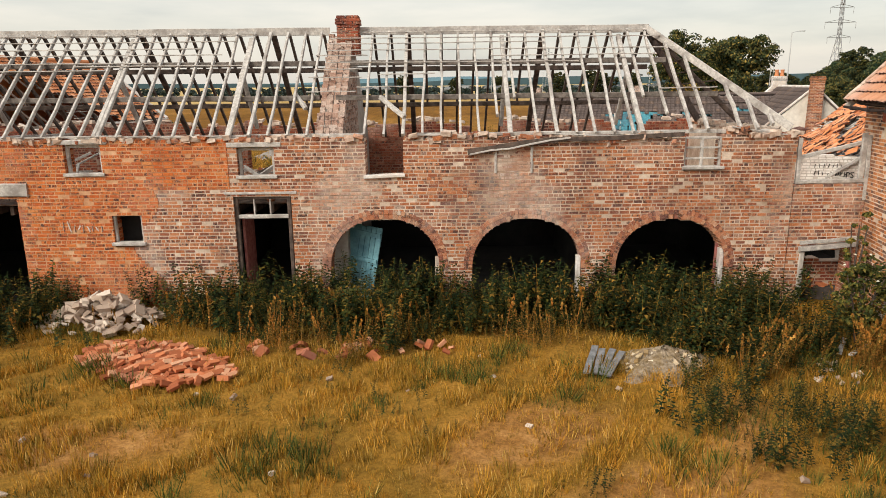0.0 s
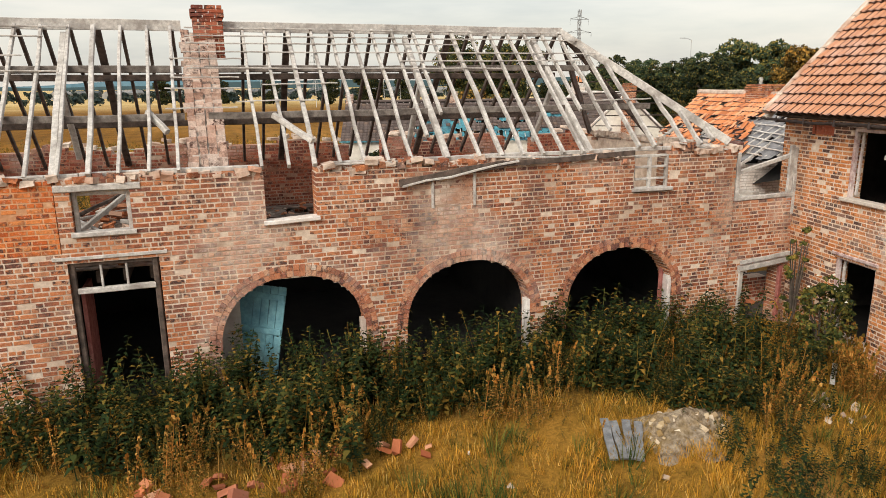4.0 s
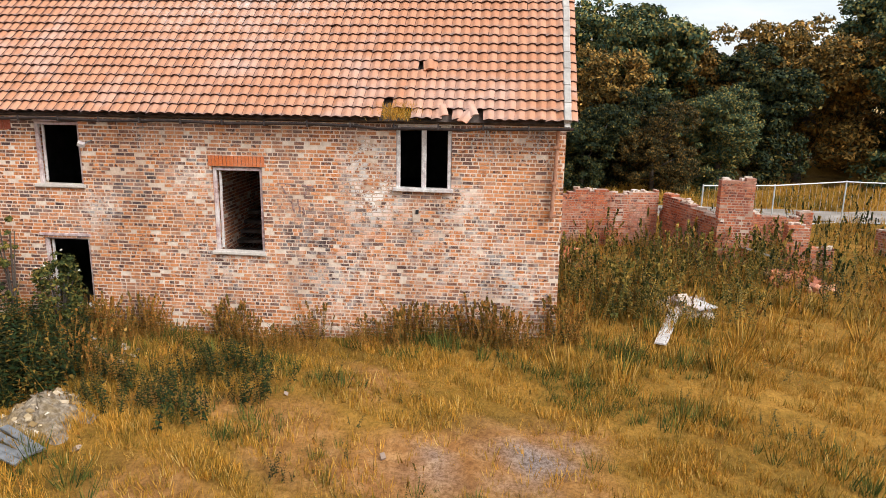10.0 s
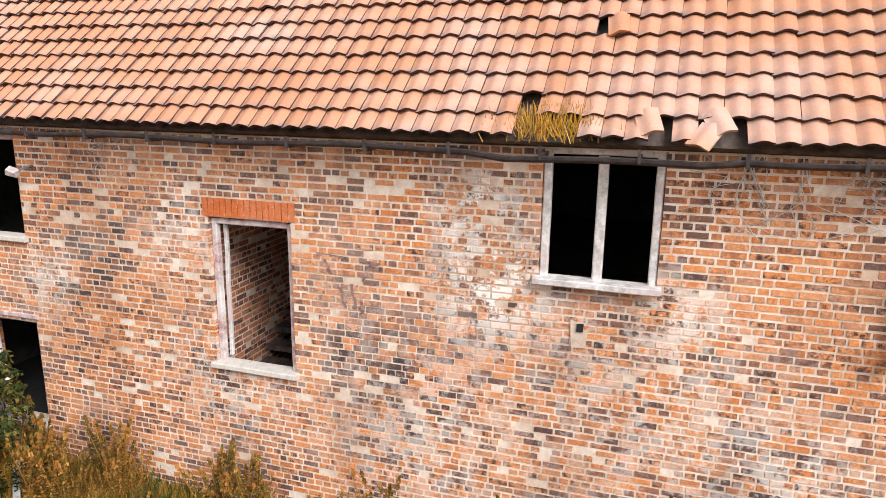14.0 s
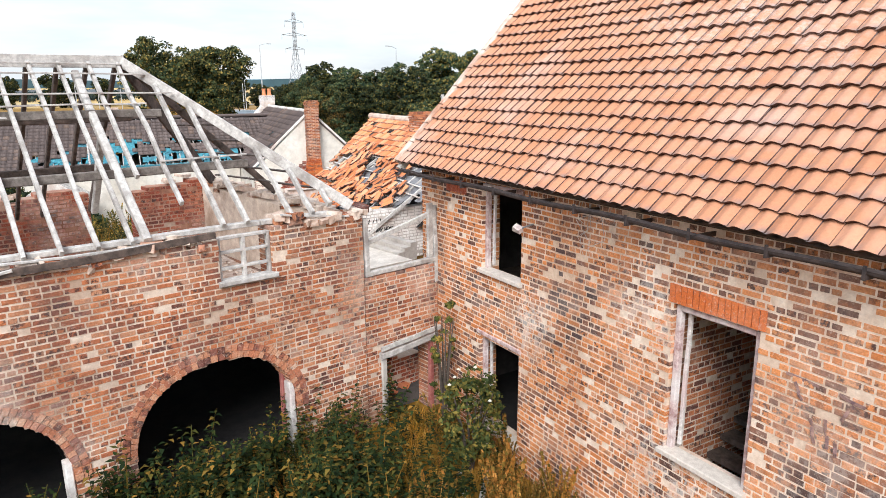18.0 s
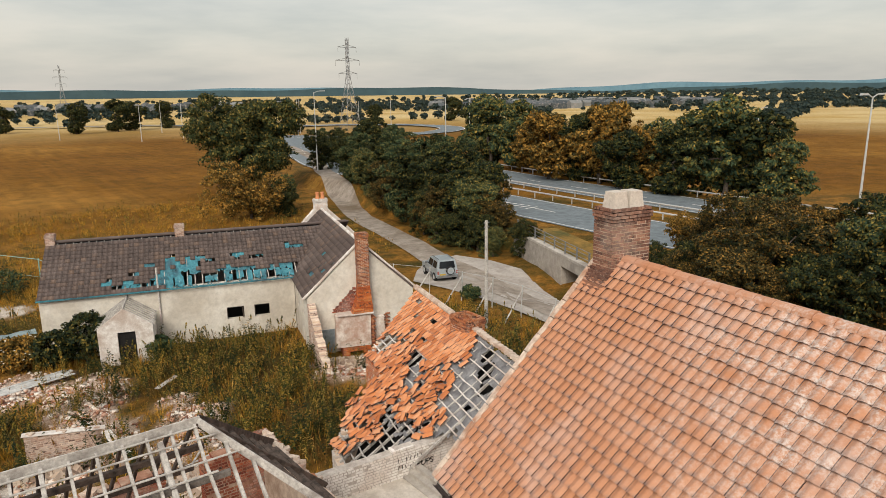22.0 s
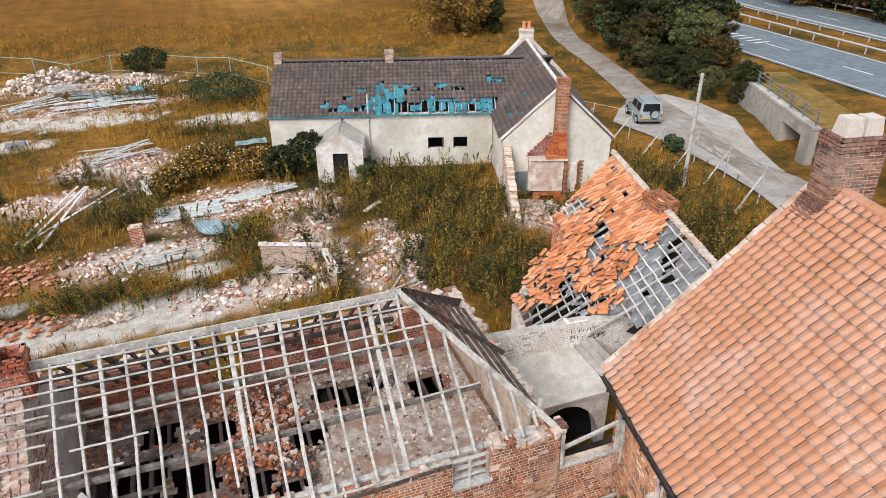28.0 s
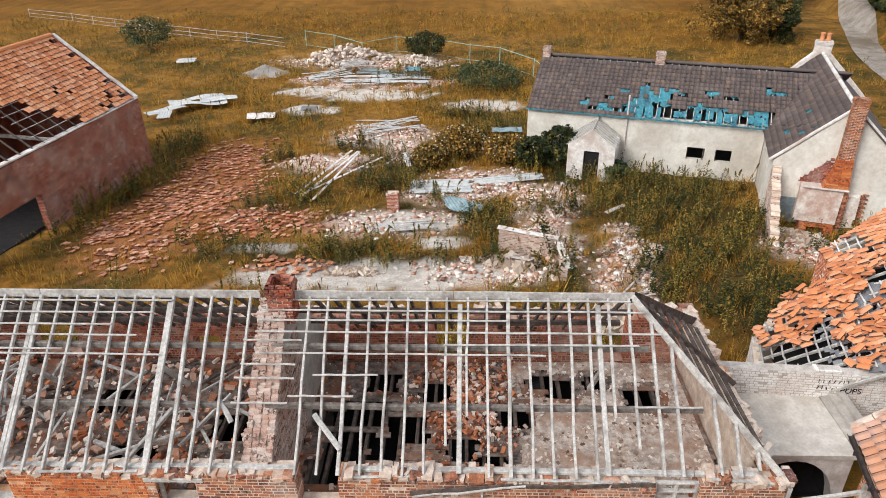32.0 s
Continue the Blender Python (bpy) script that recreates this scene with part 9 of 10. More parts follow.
# ---- farmhouse details ----
def house_beam(name, p, q, w, h, mat, parent=house, steps=4, wob=0.004, up=(0, 0, 1), label=""):
    return part(name, Mesh().beam(p, q, w, h, steps, wob, up), mat, parent, label)


M_PINKWOOD = plain("pinkish_flaking_frame", (0.34, 0.20, 0.19), (0.70, 0.58, 0.56), 10, 0.8, c=(0.74, 0.70, 0.68))
M_STONE = plain("pale_stone_sill", (0.56, 0.50, 0.44), (0.70, 0.64, 0.57), 14)
for w, mat in ((W1, M_PINKWOOD), (W2, M_PINKWOOD), (W3, M_PINKWOOD)):
    g = open_frame(house, w, mat, 0.075, 0.10, sill=True, sill_mat=M_STONE)
    house_beam("sash_strip", (w[0] + 0.11, 0.17, w[2] + 0.12), (w[0] + 0.13, 0.17, w[3] - 0.1), 0.05, 0.05, M_WHITEWOOD, g, 5, 0.008, (1, 0, 0))
open_frame(house, W4, M_WHITEWOOD, 0.085, 0.06, mullions=((W4[0] + W4[1]) / 2,), sill=True, sill_mat=M_WHITEWOOD)
for i in range(15):
    x = W3[0] - 0.06 + i * 0.086
    part("soldier_brick", Mesh().box((x, -0.012 + rnd.uniform(-0.004, 0.004), W3[3] + 0.03), (x + 0.072, 0.08, W3[3] + 0.26), None, 0.003), M_NEW, house)
for i in range(7):
    x = 0.95 + i * 0.095
    part("soldier_brick", Mesh().box((x, -0.010, 4.33), (x + 0.08, 0.08, 4.56), None, 0.004), M_RED, house)
for w in (W1, W2):
    part("head_board", Mesh().beam((w[0] - 0.06, 0.02, w[3] + 0.045), (w[1] + 0.06, 0.02, w[3] + 0.05), 0.1, 0.07, 3, 0.004), M_PINKWOOD, house)
gut = Mesh()
gp = [(x, -0.40, 4.64 - 0.03 * math.sin((x + 0.2) * 1.1) ** 2 - (0.05 if 10 < x < 12.2 else 0)) for x in np.linspace(-0.2, 14.1, 40)]
for ax, ay, az in gp:
    gut.v += [(ax, ay + math.cos(t) * r_, az + math.sin(t) * r_) for r_, ts in ((0.06, range(7)), (0.05, range(6, -1, -1))) for t in (math.pi + math.pi * k / 6 for k in ts)]
gut.f = [(i * 14 + k, i * 14 + (k + 1) % 14, (i + 1) * 14 + (k + 1) % 14, (i + 1) * 14 + k) for i in range(len(gp) - 1) for k in range(14)]
part("gutter", gut, M_GUTTER, house, "sagging black cast-iron gutter")
for x in np.arange(0.3, 14, 0.92):
    part("gutter_bracket", Mesh().box((x, -0.465, 4.55), (x + 0.03, -0.02, 4.60)).box((x, -0.475, 4.55), (x + 0.03, -0.455, 4.68)), M_GUTTER, house)
part("fascia", Mesh().beam((0.0, -0.03, 4.70), (14.0, -0.03, 4.70), 0.03, 0.12, 14, 0.006), M_GUTTER, house)
part("down_pipe", Mesh().tube([(13.82, -0.09, 4.55), (13.80, -0.09, 3.6), (13.76, -0.10, 2.72)], 0.042, n=10).tube([(13.82, -0.38, 4.60), (13.82, -0.2, 4.62), (13.82, -0.09, 4.5)], 0.042, n=10), M_RUST, house, "rust-coloured drainpipe broken off half-way")
for z in (4.2, 3.45, 2.76):
    part("pipe_clip", Mesh().box((13.73, -0.15, z), (13.87, 0.0, z + 0.05)), M_RUST, house)
for xv in (-0.26, 13.98):
    for i in range(13):
        a, b = i / 13, (i + 0.96) / 13
        p = ROOF_F @ Vector((xv + 0.28, SLEN * a, 0.06))
        q = ROOF_F @ Vector((xv + 0.28, SLEN * b, 0.06))
        part("verge_stone", Mesh().beam(p, q, 0.15, 0.12, 2, 0.012), M_CONCRETE if xv > 0 else M_DUST, house)
    p, q = ROOF_F @ Vector((xv + 0.28, 0, 0.0)), ROOF_F @ Vector((xv + 0.28, SLEN, 0.0))
    part("verge_bedding", Mesh().beam(p - Vector((0, 0, 0.11)), q - Vector((0, 0, 0.11)), 0.12, 0.14, 8, 0.01), M_CONCRETE, house)
for i in range(2):
    y = DEEP_H / 2 - 0.1 + i * 0.5
    pm_ = Mesh()
    y = DEEP_H / 2 - 0.10 + i * 0.44
    pm_.add([(0.16 + a * k, y + b * k, zz) for zz, k in ((10.38, 0.20), (10.62, 0.175), (10.74, 0.165)) for a, b in ((-1, -1), (1, -1), (1, 1), (-1, 1))], [(0, 1, 5, 4), (1, 2, 6, 5), (2, 3, 7, 6), (3, 0, 4, 7), (4, 5, 9, 8), (5, 6, 10, 9), (6, 7, 11, 10), (7, 4, 8, 11), (8, 9, 10, 11)])
    part("chimney_pot", pm_, M_STONE, house, "square buff chimney pot")
sh = Mesh()
for i in range(11):
    k = 1 - i / 11
    sh.box((-0.17 - 0.02 * k, DEEP_H / 2 - 0.42 - 0.55 * k, 8.2 + i * 0.077), (0.50 + 0.02 * k, DEEP_H / 2 + 0.67 + 0.3 * k, 8.2 + i * 0.077 + 0.07), None, 0.006)
part("flue_pipe", Mesh().tube([(0.16, DEEP_H / 2 + 0.56, 10.36), (0.16, DEEP_H / 2 + 0.56, 10.62)], 0.08, n=10), M_GALV, house, "short metal flue pipe")
part("chimney_shoulder", sh, M_STACK, house, "stepped brick chimney shoulder", kind="stuff")
lamp_box = new("floodlight")
lamp_box.parent = house
part("lamp_case", Mesh().box((-0.07, -0.05, -0.045), (0.07, 0.05, 0.045), Matrix.Translation((3.38, -0.20, 4.05)) @ Euler((0.5, 0.3, 0.2)).to_matrix().to_4x4(), 0.01), M_WHITEWOOD, lamp_box, "white floodlight case")
part("lamp_arm", Mesh().tube([(3.5, 0.0, 4.12), (3.5, -0.14, 4.1), (3.42, -0.18, 4.05)], 0.015), M_LEAD, lamp_box)
for i in range(7):
    part("stair_tread", Mesh().box((6.05, 0.9 + i * 0.26, 0.9 + i * 0.2), (8.2, 1.2 + i * 0.26, 0.98 + i * 0.2)), M_TIMBER_DARK, house)
scr = Mesh()
for p, q in (((7.75, 3.28), (8.1, 3.26)), ((8.3, 3.26), (8.55, 3.22)), ((8.45, 3.2), (8.35, 3.0)), ((7.85, 3.22), (7.95, 3.05)), ((8.05, 2.9), (8.12, 2.65)), ((8.2, 2.95), (8.25, 2.65)), ((8.32, 2.75), (8.34, 2.6))):
    scr.beam((p[0], -0.008, p[1]), (q[0], -0.008, q[1]), 0.006, 0.035, 3, 0.015)
part("scrawl", scr, plain("faded_dark_spray", (0.16, 0.10, 0.11), (0.40, 0.25, 0.20), 14), house, "illegible faded dark paint marks", kind="stuff")
part("cement_patch", Mesh().box((10.78, -0.010, 2.52), (10.94, 0.02, 2.80), None, 0.02), M_MORTAR_DARK, house)
# black plate on the brick paints the dark of a small hole
part("wall_hole", Mesh().box((10.83, -0.018, 2.70), (10.90, 0.02, 2.78), None, 0.01), M_BLACK, house)
vine = Mesh()
for i in range(34):
    x = rnd.uniform(11.9, 13.6) if i < 26 else rnd.uniform(4.4, 5.2)
    L = rnd.uniform(0.25, 0.95)
    pts = [(x + rnd.uniform(-0.06, 0.06) * k, -0.02 - rnd.random() * 0.02, 4.62 - L * k / 5) for k in range(6)]
    vine.tube(pts, 0.006, 0.003, 4)
part("dead_vine", vine, M_TIMBER, house, "dead grey creeper stems", kind="stuff")
moss = Mesh()
for i in range(420):
    x = 10.48 + rnd.gauss(0, 0.22)
    dy = rnd.uniform(-0.06, 0.22)
    p = Vector((x, -0.30 + dy, 4.74 + dy * 0.9 + rnd.random() * 0.06))
    moss.tube([p, p + Vector((rnd.uniform(-0.08, 0.08), -0.03, rnd.uniform(0.06, 0.2)))], 0.006, 0.002, 3)
part("roof_grass", moss, M_GRASS, house, "tuft of dry grass in the gutter", kind="stuff")
for x, y, a in ((11.62, 0.02, 0.25), (12.02, -0.05, -0.45), (12.25, 0.03, 0.35), (11.2, 1.35, 0.12)):
    tvs, tqs = pantile(TILE_W, TILE_L)
    ob = part("slipped_pantile", np_mesh("slipped_pantile", tvs, tqs, M_CLAY1), M_CLAY1, house)
    ob.matrix_basis = ROOF_F @ Matrix.Translation((x, y, 0.035)) @ Euler((0.06, -0.05, a)).to_matrix().to_4x4()

# ---- ruined walls south of the farmhouse ----
def ruin(x0, y0, x1, y1, top, seed, label, mats=(None, None), thick=0.34, base=-0.5):
    L = math.hypot(x1 - x0, y1 - y0)
    g = thing("ruined_wall", frame_at(x0, y0, 0, x1 - x0, y1 - y0), label, "wall", "ruined walls")
    brick_wall(g, 0, L, base, top, (), thick, seed, (mats[0] or M_RUIN, mats[1] or M_BARN1), M_REDMORTAR if not mats[0] else M_MORTAR_DARK)
    loose = Mesh()
    for i in range(int(L * 5)):
        u = rnd.random() * L
        loose.box((-0.1, -0.06, -0.035), (0.1, 0.06, 0.035), Matrix.Translation((u, rnd.uniform(0.05, thick - 0.05), (top(u) if callable(top) else top) + rnd.uniform(-0.02, 0.05))) @ Euler((0, 0, rnd.uniform(0, 3))).to_matrix().to_4x4(), 0.012)
    part("loose_brick_heads", loose, M_DUST, g, kind="stuff")


ruin(16.6, 4.5, 16.4, -3.3, ragged(1.95, 0.07, 2), 61, "old brick garden wall with a ragged head")
ruin(16.4, -3.45, 13.3, -3.95, lambda u: 1.95 - 0.13 * u, 62, "red brick outhouse wall with a sloping head")
ruin(13.3, -3.95, 13.1, -4.95, ragged(2.85, 0.08, 4), 63, "broken red brick pier standing among weeds")
ruin(16.4, -3.5, 16.2, -9.0, ragged(1.15, 0.1, 1), 64, "low broken brick wall among weeds")
ruin(13.0, -6.1, 12.9, -6.75, ragged(1.45, 0.1, 3), 65, "broken brick pier among weeds")
ruin(12.85, -6.8, 12.7, -7.5, 0.75, 66, "low brick pier with pale cap")
ruin(14.8, -10.4, 12.6, -11.2, ragged(1.0, 0.08, 5), 67, "low broken brick wall among weeds")
heras = thing("site_fence", Matrix.Identity(4), "temporary steel mesh fence along the lane", "fence")
hp = [(18.7, -6.0), (19.5, -9.4), (20.0, -12.8), (19.6, -16.2), (18.6, -19.6)]
for i, (x, y) in enumerate(hp):
    z = land1(x, y)
    part("post", Mesh().tube([(x, y, z), (x, y, z + 1.9)], 0.03), M_GALV, heras)
    if i:
        px, py = hp[i - 1]
        pz = land1(px, py)
        for h in (0.15, 1.85):
            part("rail", Mesh().tube([(px, py, pz + h), (x, y, z + h)], 0.025), M_GALV, heras)
        for k in range(1, 12):
            f = k / 12
            part("wire", Mesh().tube([(px + (x - px) * f, py + (y - py) * f, pz + 0.15), (px + (x - px) * f, py + (y - py) * f, pz + 1.85)], 0.004, n=3), M_GALV, heras)


# ---- heaps and scattered pieces ----
M_BLOCK = tile_material("pale_broken_stone", ((0.0, (0.28, 0.20, 0.15)), (0.5, (0.46, 0.36, 0.28)), (1.0, (0.66, 0.58, 0.49))), True, 0.2)
M_PALEBLOCK = tile_material("pale_stone", ((0.0, (0.26, 0.17, 0.13)), (0.45, (0.62, 0.51, 0.42)), (1.0, (0.86, 0.80, 0.73))), True, 0.2)
M_STRAW = tile_material("straw_and_plaster", ((0.0, (0.26, 0.17, 0.07)), (0.6, (0.46, 0.35, 0.20)), (1.0, (0.70, 0.62, 0.50))), True, 0.2)
heap("stone_heap", "heap of pale broken building stone by the barn", "rubble", -7.8, 14.7, 1.4, 0.8, 0.8, 170, (0.05, 0.115), M_BLOCK, 3, flat=0.5)
fallen = thing("brick_heap", Matrix.Translation((-5.6, 12.2, land1(-5.6, 12.2) + 0.03)) @ Matrix.Rotation(radians(-28), 4, "Z"), "fallen wall of orange bricks lying in rows", "rubble")
RF = random.Random(4)
fb = Mesh().box((-0.105, -0.05, -0.033), (0.105, 0.05, 0.033), None, 0.006).data("brick", M_BRICKBAT)
for r in range(16):
    for c in range(22):
        px, py = (c - 10.5) * 0.150 + 0.07 * (r % 2), (r - 7.5) * 0.115
        e = (px / 1.55) ** 2 + (py / 0.85) ** 2 + RF.uniform(-0.3, 0.3)
        if e > 1:
            continue
        ob = new("brick", fb)
        ob.parent = fallen
        wild = 1.0 if e > 0.6 else 0.25
        ob.matrix_basis = Matrix.Translation((px * 1.1, py, 0.05 + 0.16 * max(0, 1 - e) * RF.uniform(0.6, 1.1))) @ Euler((RF.gauss(0.35, 0.25), RF.gauss(0, 0.25), RF.gauss(0, 0.5) * wild + 1.2)).to_matrix().to_4x4()
mound = Mesh()
RM = random.Random(8)
for j in range(12):
    for i in range(36):
        a, q_ = 6.283 * i / 36, j / 11
        k = 1 + 0.18 * math.sin(3 * a + 1) + 0.10 * math.sin(7 * a)
        mound.v.append((math.cos(a) * q_ * 1.25 * k, math.sin(a) * q_ * 0.75 * k, 0.46 * (1 - q_) ** 1.1 + 0.05 * math.sin(9 * a + 4 * q_) * q_ - 0.06 + RM.uniform(-0.025, 0.025)))
mound.f = [(j * 36 + i, j * 36 + (i + 1) % 36, (j + 1) * 36 + (i + 1) % 36, (j + 1) * 36 + i) for j in range(11) for i in range(36)]
solo("rubbish_mound", mound, plain("straw_and_ash", (0.13, 0.09, 0.05), (0.46, 0.38, 0.28), 9, c=(0.26, 0.17, 0.06), bump=0.04), "pale mound of straw, ash and plaster rubble", "rubble", m=Matrix.Translation((4.1, 12.0, land1(4.1, 12.0))) @ Matrix.Rotation(0.15, 4, "Z"))
heap("rubbish_heap", "plaster lumps and scraps on a straw mound", "rubble", 4.1, 12.0, 1.0, 0.6, 0.40, 150, (0.010, 0.045), M_STRAW, 5, "plaster_lump", 0.35)
heap("ruin_rubble", "pale rubble beside a fallen board", "rubble", 9.2, -1.2, 0.8, 0.6, 0.4, 90, (0.04, 0.14), M_BLOCK, 6)
heap("ruin_bricks", "fallen bricks at the foot of a ruined wall", "rubble", 14.6, 0.4, 1.3, 0.8, 0.3, 120, (0.06, 0.12), M_BRICKBAT, 7, "brick", 0.45)
heap("ruin_bricks", "fallen bricks among weeds", "rubble", 11.6, -5.6, 1.4, 0.8, 0.25, 100, (0.06, 0.13), M_BRICKBAT, 8, "brick", 0.45)
heap("loose_bricks", "stray bricks lying in the courtyard grass", "rubble", -2.2, 12.9, 2.6, 0.5, 0.05, 34, (0.05, 0.10), M_BRICKBAT, 9, "brick", 0.45)
heap("stray_litter", "stray pale stones lying in the courtyard grass", "rubble", -2.0, 9.0, 7.0, 4.0, 0.02, 20, (0.02, 0.05), M_BLOCK, 10)
heap("corner_rubble", "brick rubble in the courtyard corner", "rubble", 7.4, 12.2, 0.6, 0.7, 0.03, 40, (0.018, 0.05), M_BLOCK, 12)


def planks(name, label, x, y, turn, n, L, w, gap, mat, lift=0.06, fan=0.0, tilt=0.0, z=None):
    g = thing(name, Matrix.Translation((x, y, (land1(x, y) if z is None else z) + lift)) @ Matrix.Rotation(radians(turn), 4, "Z") @ Matrix.Rotation(radians(tilt), 4, "Y"), label, "planks")
    for i in range(n):
        o = (i - (n - 1) / 2) * gap
        a = rnd.uniform(-fan, fan)
        part("plank", Mesh().beam((-L / 2 * rnd.uniform(0.85, 1), o - a, rnd.uniform(0, 0.03)), (L / 2 * rnd.uniform(0.85, 1), o + a, rnd.uniform(0, 0.05)), w, 0.035, 4, 0.008), mat, g)


planks("fallen_pallet", "grey weathered boards lying in the grass", 2.95, 11.9, 62, 4, 0.95, 0.13, 0.15, M_LEAD, 0.16, 0.06, -12)
planks("fallen_board", "long white flaking board in the grass", 7.6, -0.1, -30, 1, 2.6, 0.26, 0.2, M_WHITEWOOD, 0.12)
planks("fallen_board", "white splintered board on rubble", 8.8, -1.3, 20, 2, 0.9, 0.3, 0.3, M_WHITEWOOD, 0.3)
planks("leaning_beam", "grey beam leaning in the ruin", 13.2, -5.5, -70, 2, 2.0, 0.16, 0.3, M_TIMBER, 0.5, 0, 18)
planks("corner_boards", "pale boards fallen by the doorway", 8.4, 13.2, 60, 2, 1.1, 0.09, 0.35, M_TIMBER, 0.1, 0.2)

M_BLUESHEET = plain("blue_grey_tin", (0.16, 0.24, 0.27), (0.34, 0.44, 0.47), 3, 0.6)
# yard behind the barn
YZ = lambda x, y: land1(x, y) + 0.1
planks("stacked_planks", "stack of long grey planks on the rubble", -1.5, 36.4, 5, 6, 3.2, 0.14, 0.17, M_TIMBER, 0.2, 0.15)
planks("long_poles", "long pale poles fallen across the weeds", -6.2, 43.8, 68, 4, 7.6, 0.15, 0.45, M_LIMEWALL, 0.55, 0.9)
planks("roof_panel", "fallen pale boarded roof panel", 0.2, 42.2, 3, 9, 3.8, 0.20, 0.22, M_SHEET, 0.25)
planks("roof_panel_edge", "pale boards from a fallen roof", 4.2, 43.6, 14, 5, 4.4, 0.18, 0.2, M_SHEET, 0.2)
planks("leaning_post", "white board lying over weeds", -2.1, 46.4, 100, 1, 2.6, 0.34, 0.3, M_WHITEWOOD, 0.55)
planks("scrap_timber", "tangle of dark and grey timber", -4.0, 54.6, 20, 10, 5.0, 0.15, 0.25, M_TIMBER, 0.45, 1.3)
planks("scrap_timber", "tangle of grey timber and sheet", -5.8, 68.8, 4, 12, 8.5, 0.22, 0.26, M_SHEET, 0.35, 1.0)
planks("scrap_timber", "grey scrap boards beside the rubble", -11.5, 70.5, 35, 8, 4.6, 0.2, 0.35, M_SHEET, 0.3, 0.8)
planks("yard_branch", "pale dead branch on rubble", 8.4, 29.4, 35, 3, 1.8, 0.08, 0.3, M_TIMBER, 0.35, 0.4)
planks("pale_log", "pale fallen gatepost in the weeds", 9.6, 38.8, 40, 1, 1.8, 0.25, 0.2, M_CONCRETE, 0.3)
planks("scrap_timber", "grey scrap timber thrown on the rubble heap", -9.4, 73.4, 25, 9, 3.6, 0.14, 0.3, M_TIMBER, 0.7, 1.2)
planks("scrap_timber", "blue-grey boards beside the rubble heap", -6.5, 71.6, -8, 7, 5.0, 0.16, 0.25, M_BLUESHEET, 0.3, 0.6)
planks("pallet_stack", "stack of pale pallets in the rough grass", -27.5, 76.5, 10, 5, 2.0, 0.3, 0.4, M_SHEET, 0.3)
planks("pallet_stack", "grey pallets on the concrete", -11.2, 59.8, 4, 5, 1.4, 0.2, 0.26, M_LEAD, 0.3)


def crumple(name, label, x, y, w, l, turn, mat, amp=0.12, waves=9, h=0.25, category="metal sheet", seed=1):
    """A bent corrugated sheet with thickness."""
    rs = random.Random(seed)
    nx_, ny_ = waves * 4, 10
    k = [rs.uniform(-1, 1) for _ in range(4)]

    def zf(u, v):
        return 0.03 * math.sin(u * waves * 6.283) + amp * (k[0] * math.sin(3 * u + 4 * v) + k[1] * math.sin(7 * v + k[2])) + h
    m = Mesh()
    for lay in (0, -0.006):
        o = len(m.v)
        m.v += [((i / nx_ - 0.5) * w, (j / ny_ - 0.5) * l, zf(i / nx_, j / ny_) + lay) for j in range(ny_ + 1) for i in range(nx_ + 1)]
        for j in range(ny_):
            for i in range(nx_):
                a = o + j * (nx_ + 1) + i
                m.f.append((a, a + 1, a + nx_ + 2, a + nx_ + 1) if lay == 0 else (a + nx_ + 1, a + nx_ + 2, a + 1, a))
    solo(name, m, mat, label, category, m=Matrix.Translation((x, y, YZ(x, y))) @ Matrix.Rotation(radians(turn), 4, "Z"), smooth=True)


crumple("crumpled_sheet", "crumpled blue-grey tin sheet on rubble", 1.2, 38.9, 1.0, 1.4, 30, M_BLUESHEET, 0.35, 7, 0.45, seed=3)
crumple("crumpled_sheet", "bent blue-grey tin sheet on rubble", 1.9, 38.2, 0.9, 1.2, -40, M_BLUESHEET, 0.4, 6, 0.4, seed=5)
for k, (x, y, w, l, a) in enumerate(((-21.4, 62.4, 1.3, 4.6, -62), (-20.6, 60.6, 1.3, 4.6, -70), (-22.6, 58.6, 1.1, 3.2, -40), (-19.2, 61.6, 1.2, 3.0, -66), (-22.0, 57.0, 1.0, 2.0, 15))):
    crumple("corrugated_sheet", "pale corrugated roof sheet in the grass", x, y, w, l, a, M_SHEET, 0.14, 5, 0.3 + 0.08 * k, seed=7 + k)
crumple("white_tarpaulin", "white tarpaulin heap in the grass", -14.5, 57.4, 2.2, 1.6, 10, M_LIMEWALL, 0.3, 2, 0.35, "tarpaulin", seed=9)
crumple("blue_tarpaulin", "faded blue tarpaulin beside the wing", 4.6, 53.2, 2.2, 1.2, 0, M_BLUESHEET, 0.25, 2, 0.4, "tarpaulin", seed=10)
crumple("blue_tarpaulin", "blue tarpaulin among timber scrap", -3.4, 70.4, 1.6, 1.4, 0, M_BLUEDOOR, 0.3, 2, 0.7, "tarpaulin", seed=11)
sand = Mesh()
for j in range(9):
    for i in range(24):
        a, r = 6.283 * i / 24, j / 8
        sand.v.append((math.cos(a) * r * 2.8, math.sin(a) * r * 1.9, 1.0 * (1 - r) ** 1.2 - 0.1 + 0.05 * math.sin(i * 2.3 + j)))
sand.f = [(j * 24 + i, j * 24 + (i + 1) % 24, (j + 1) * 24 + (i + 1) % 24, (j + 1) * 24 + i) for j in range(8) for i in range(24)]
solo("gravel_mound", sand, M_RETAIN, "grey gravel heap in the rough yard", "gravel", smooth=True, m=Matrix.Translation((-18.0, 72.2, land1(-18.0, 72.2))))
ruin(3.2, 34.1, 5.9, 33.5, lambda u: 0.42 - 0.10 * u + 0.03 * math.sin(u * 6), 71, "broken pale brick wall with a white coping", (M_PALEBRICK, M_PALEBRICK), 0.3, -1.2)
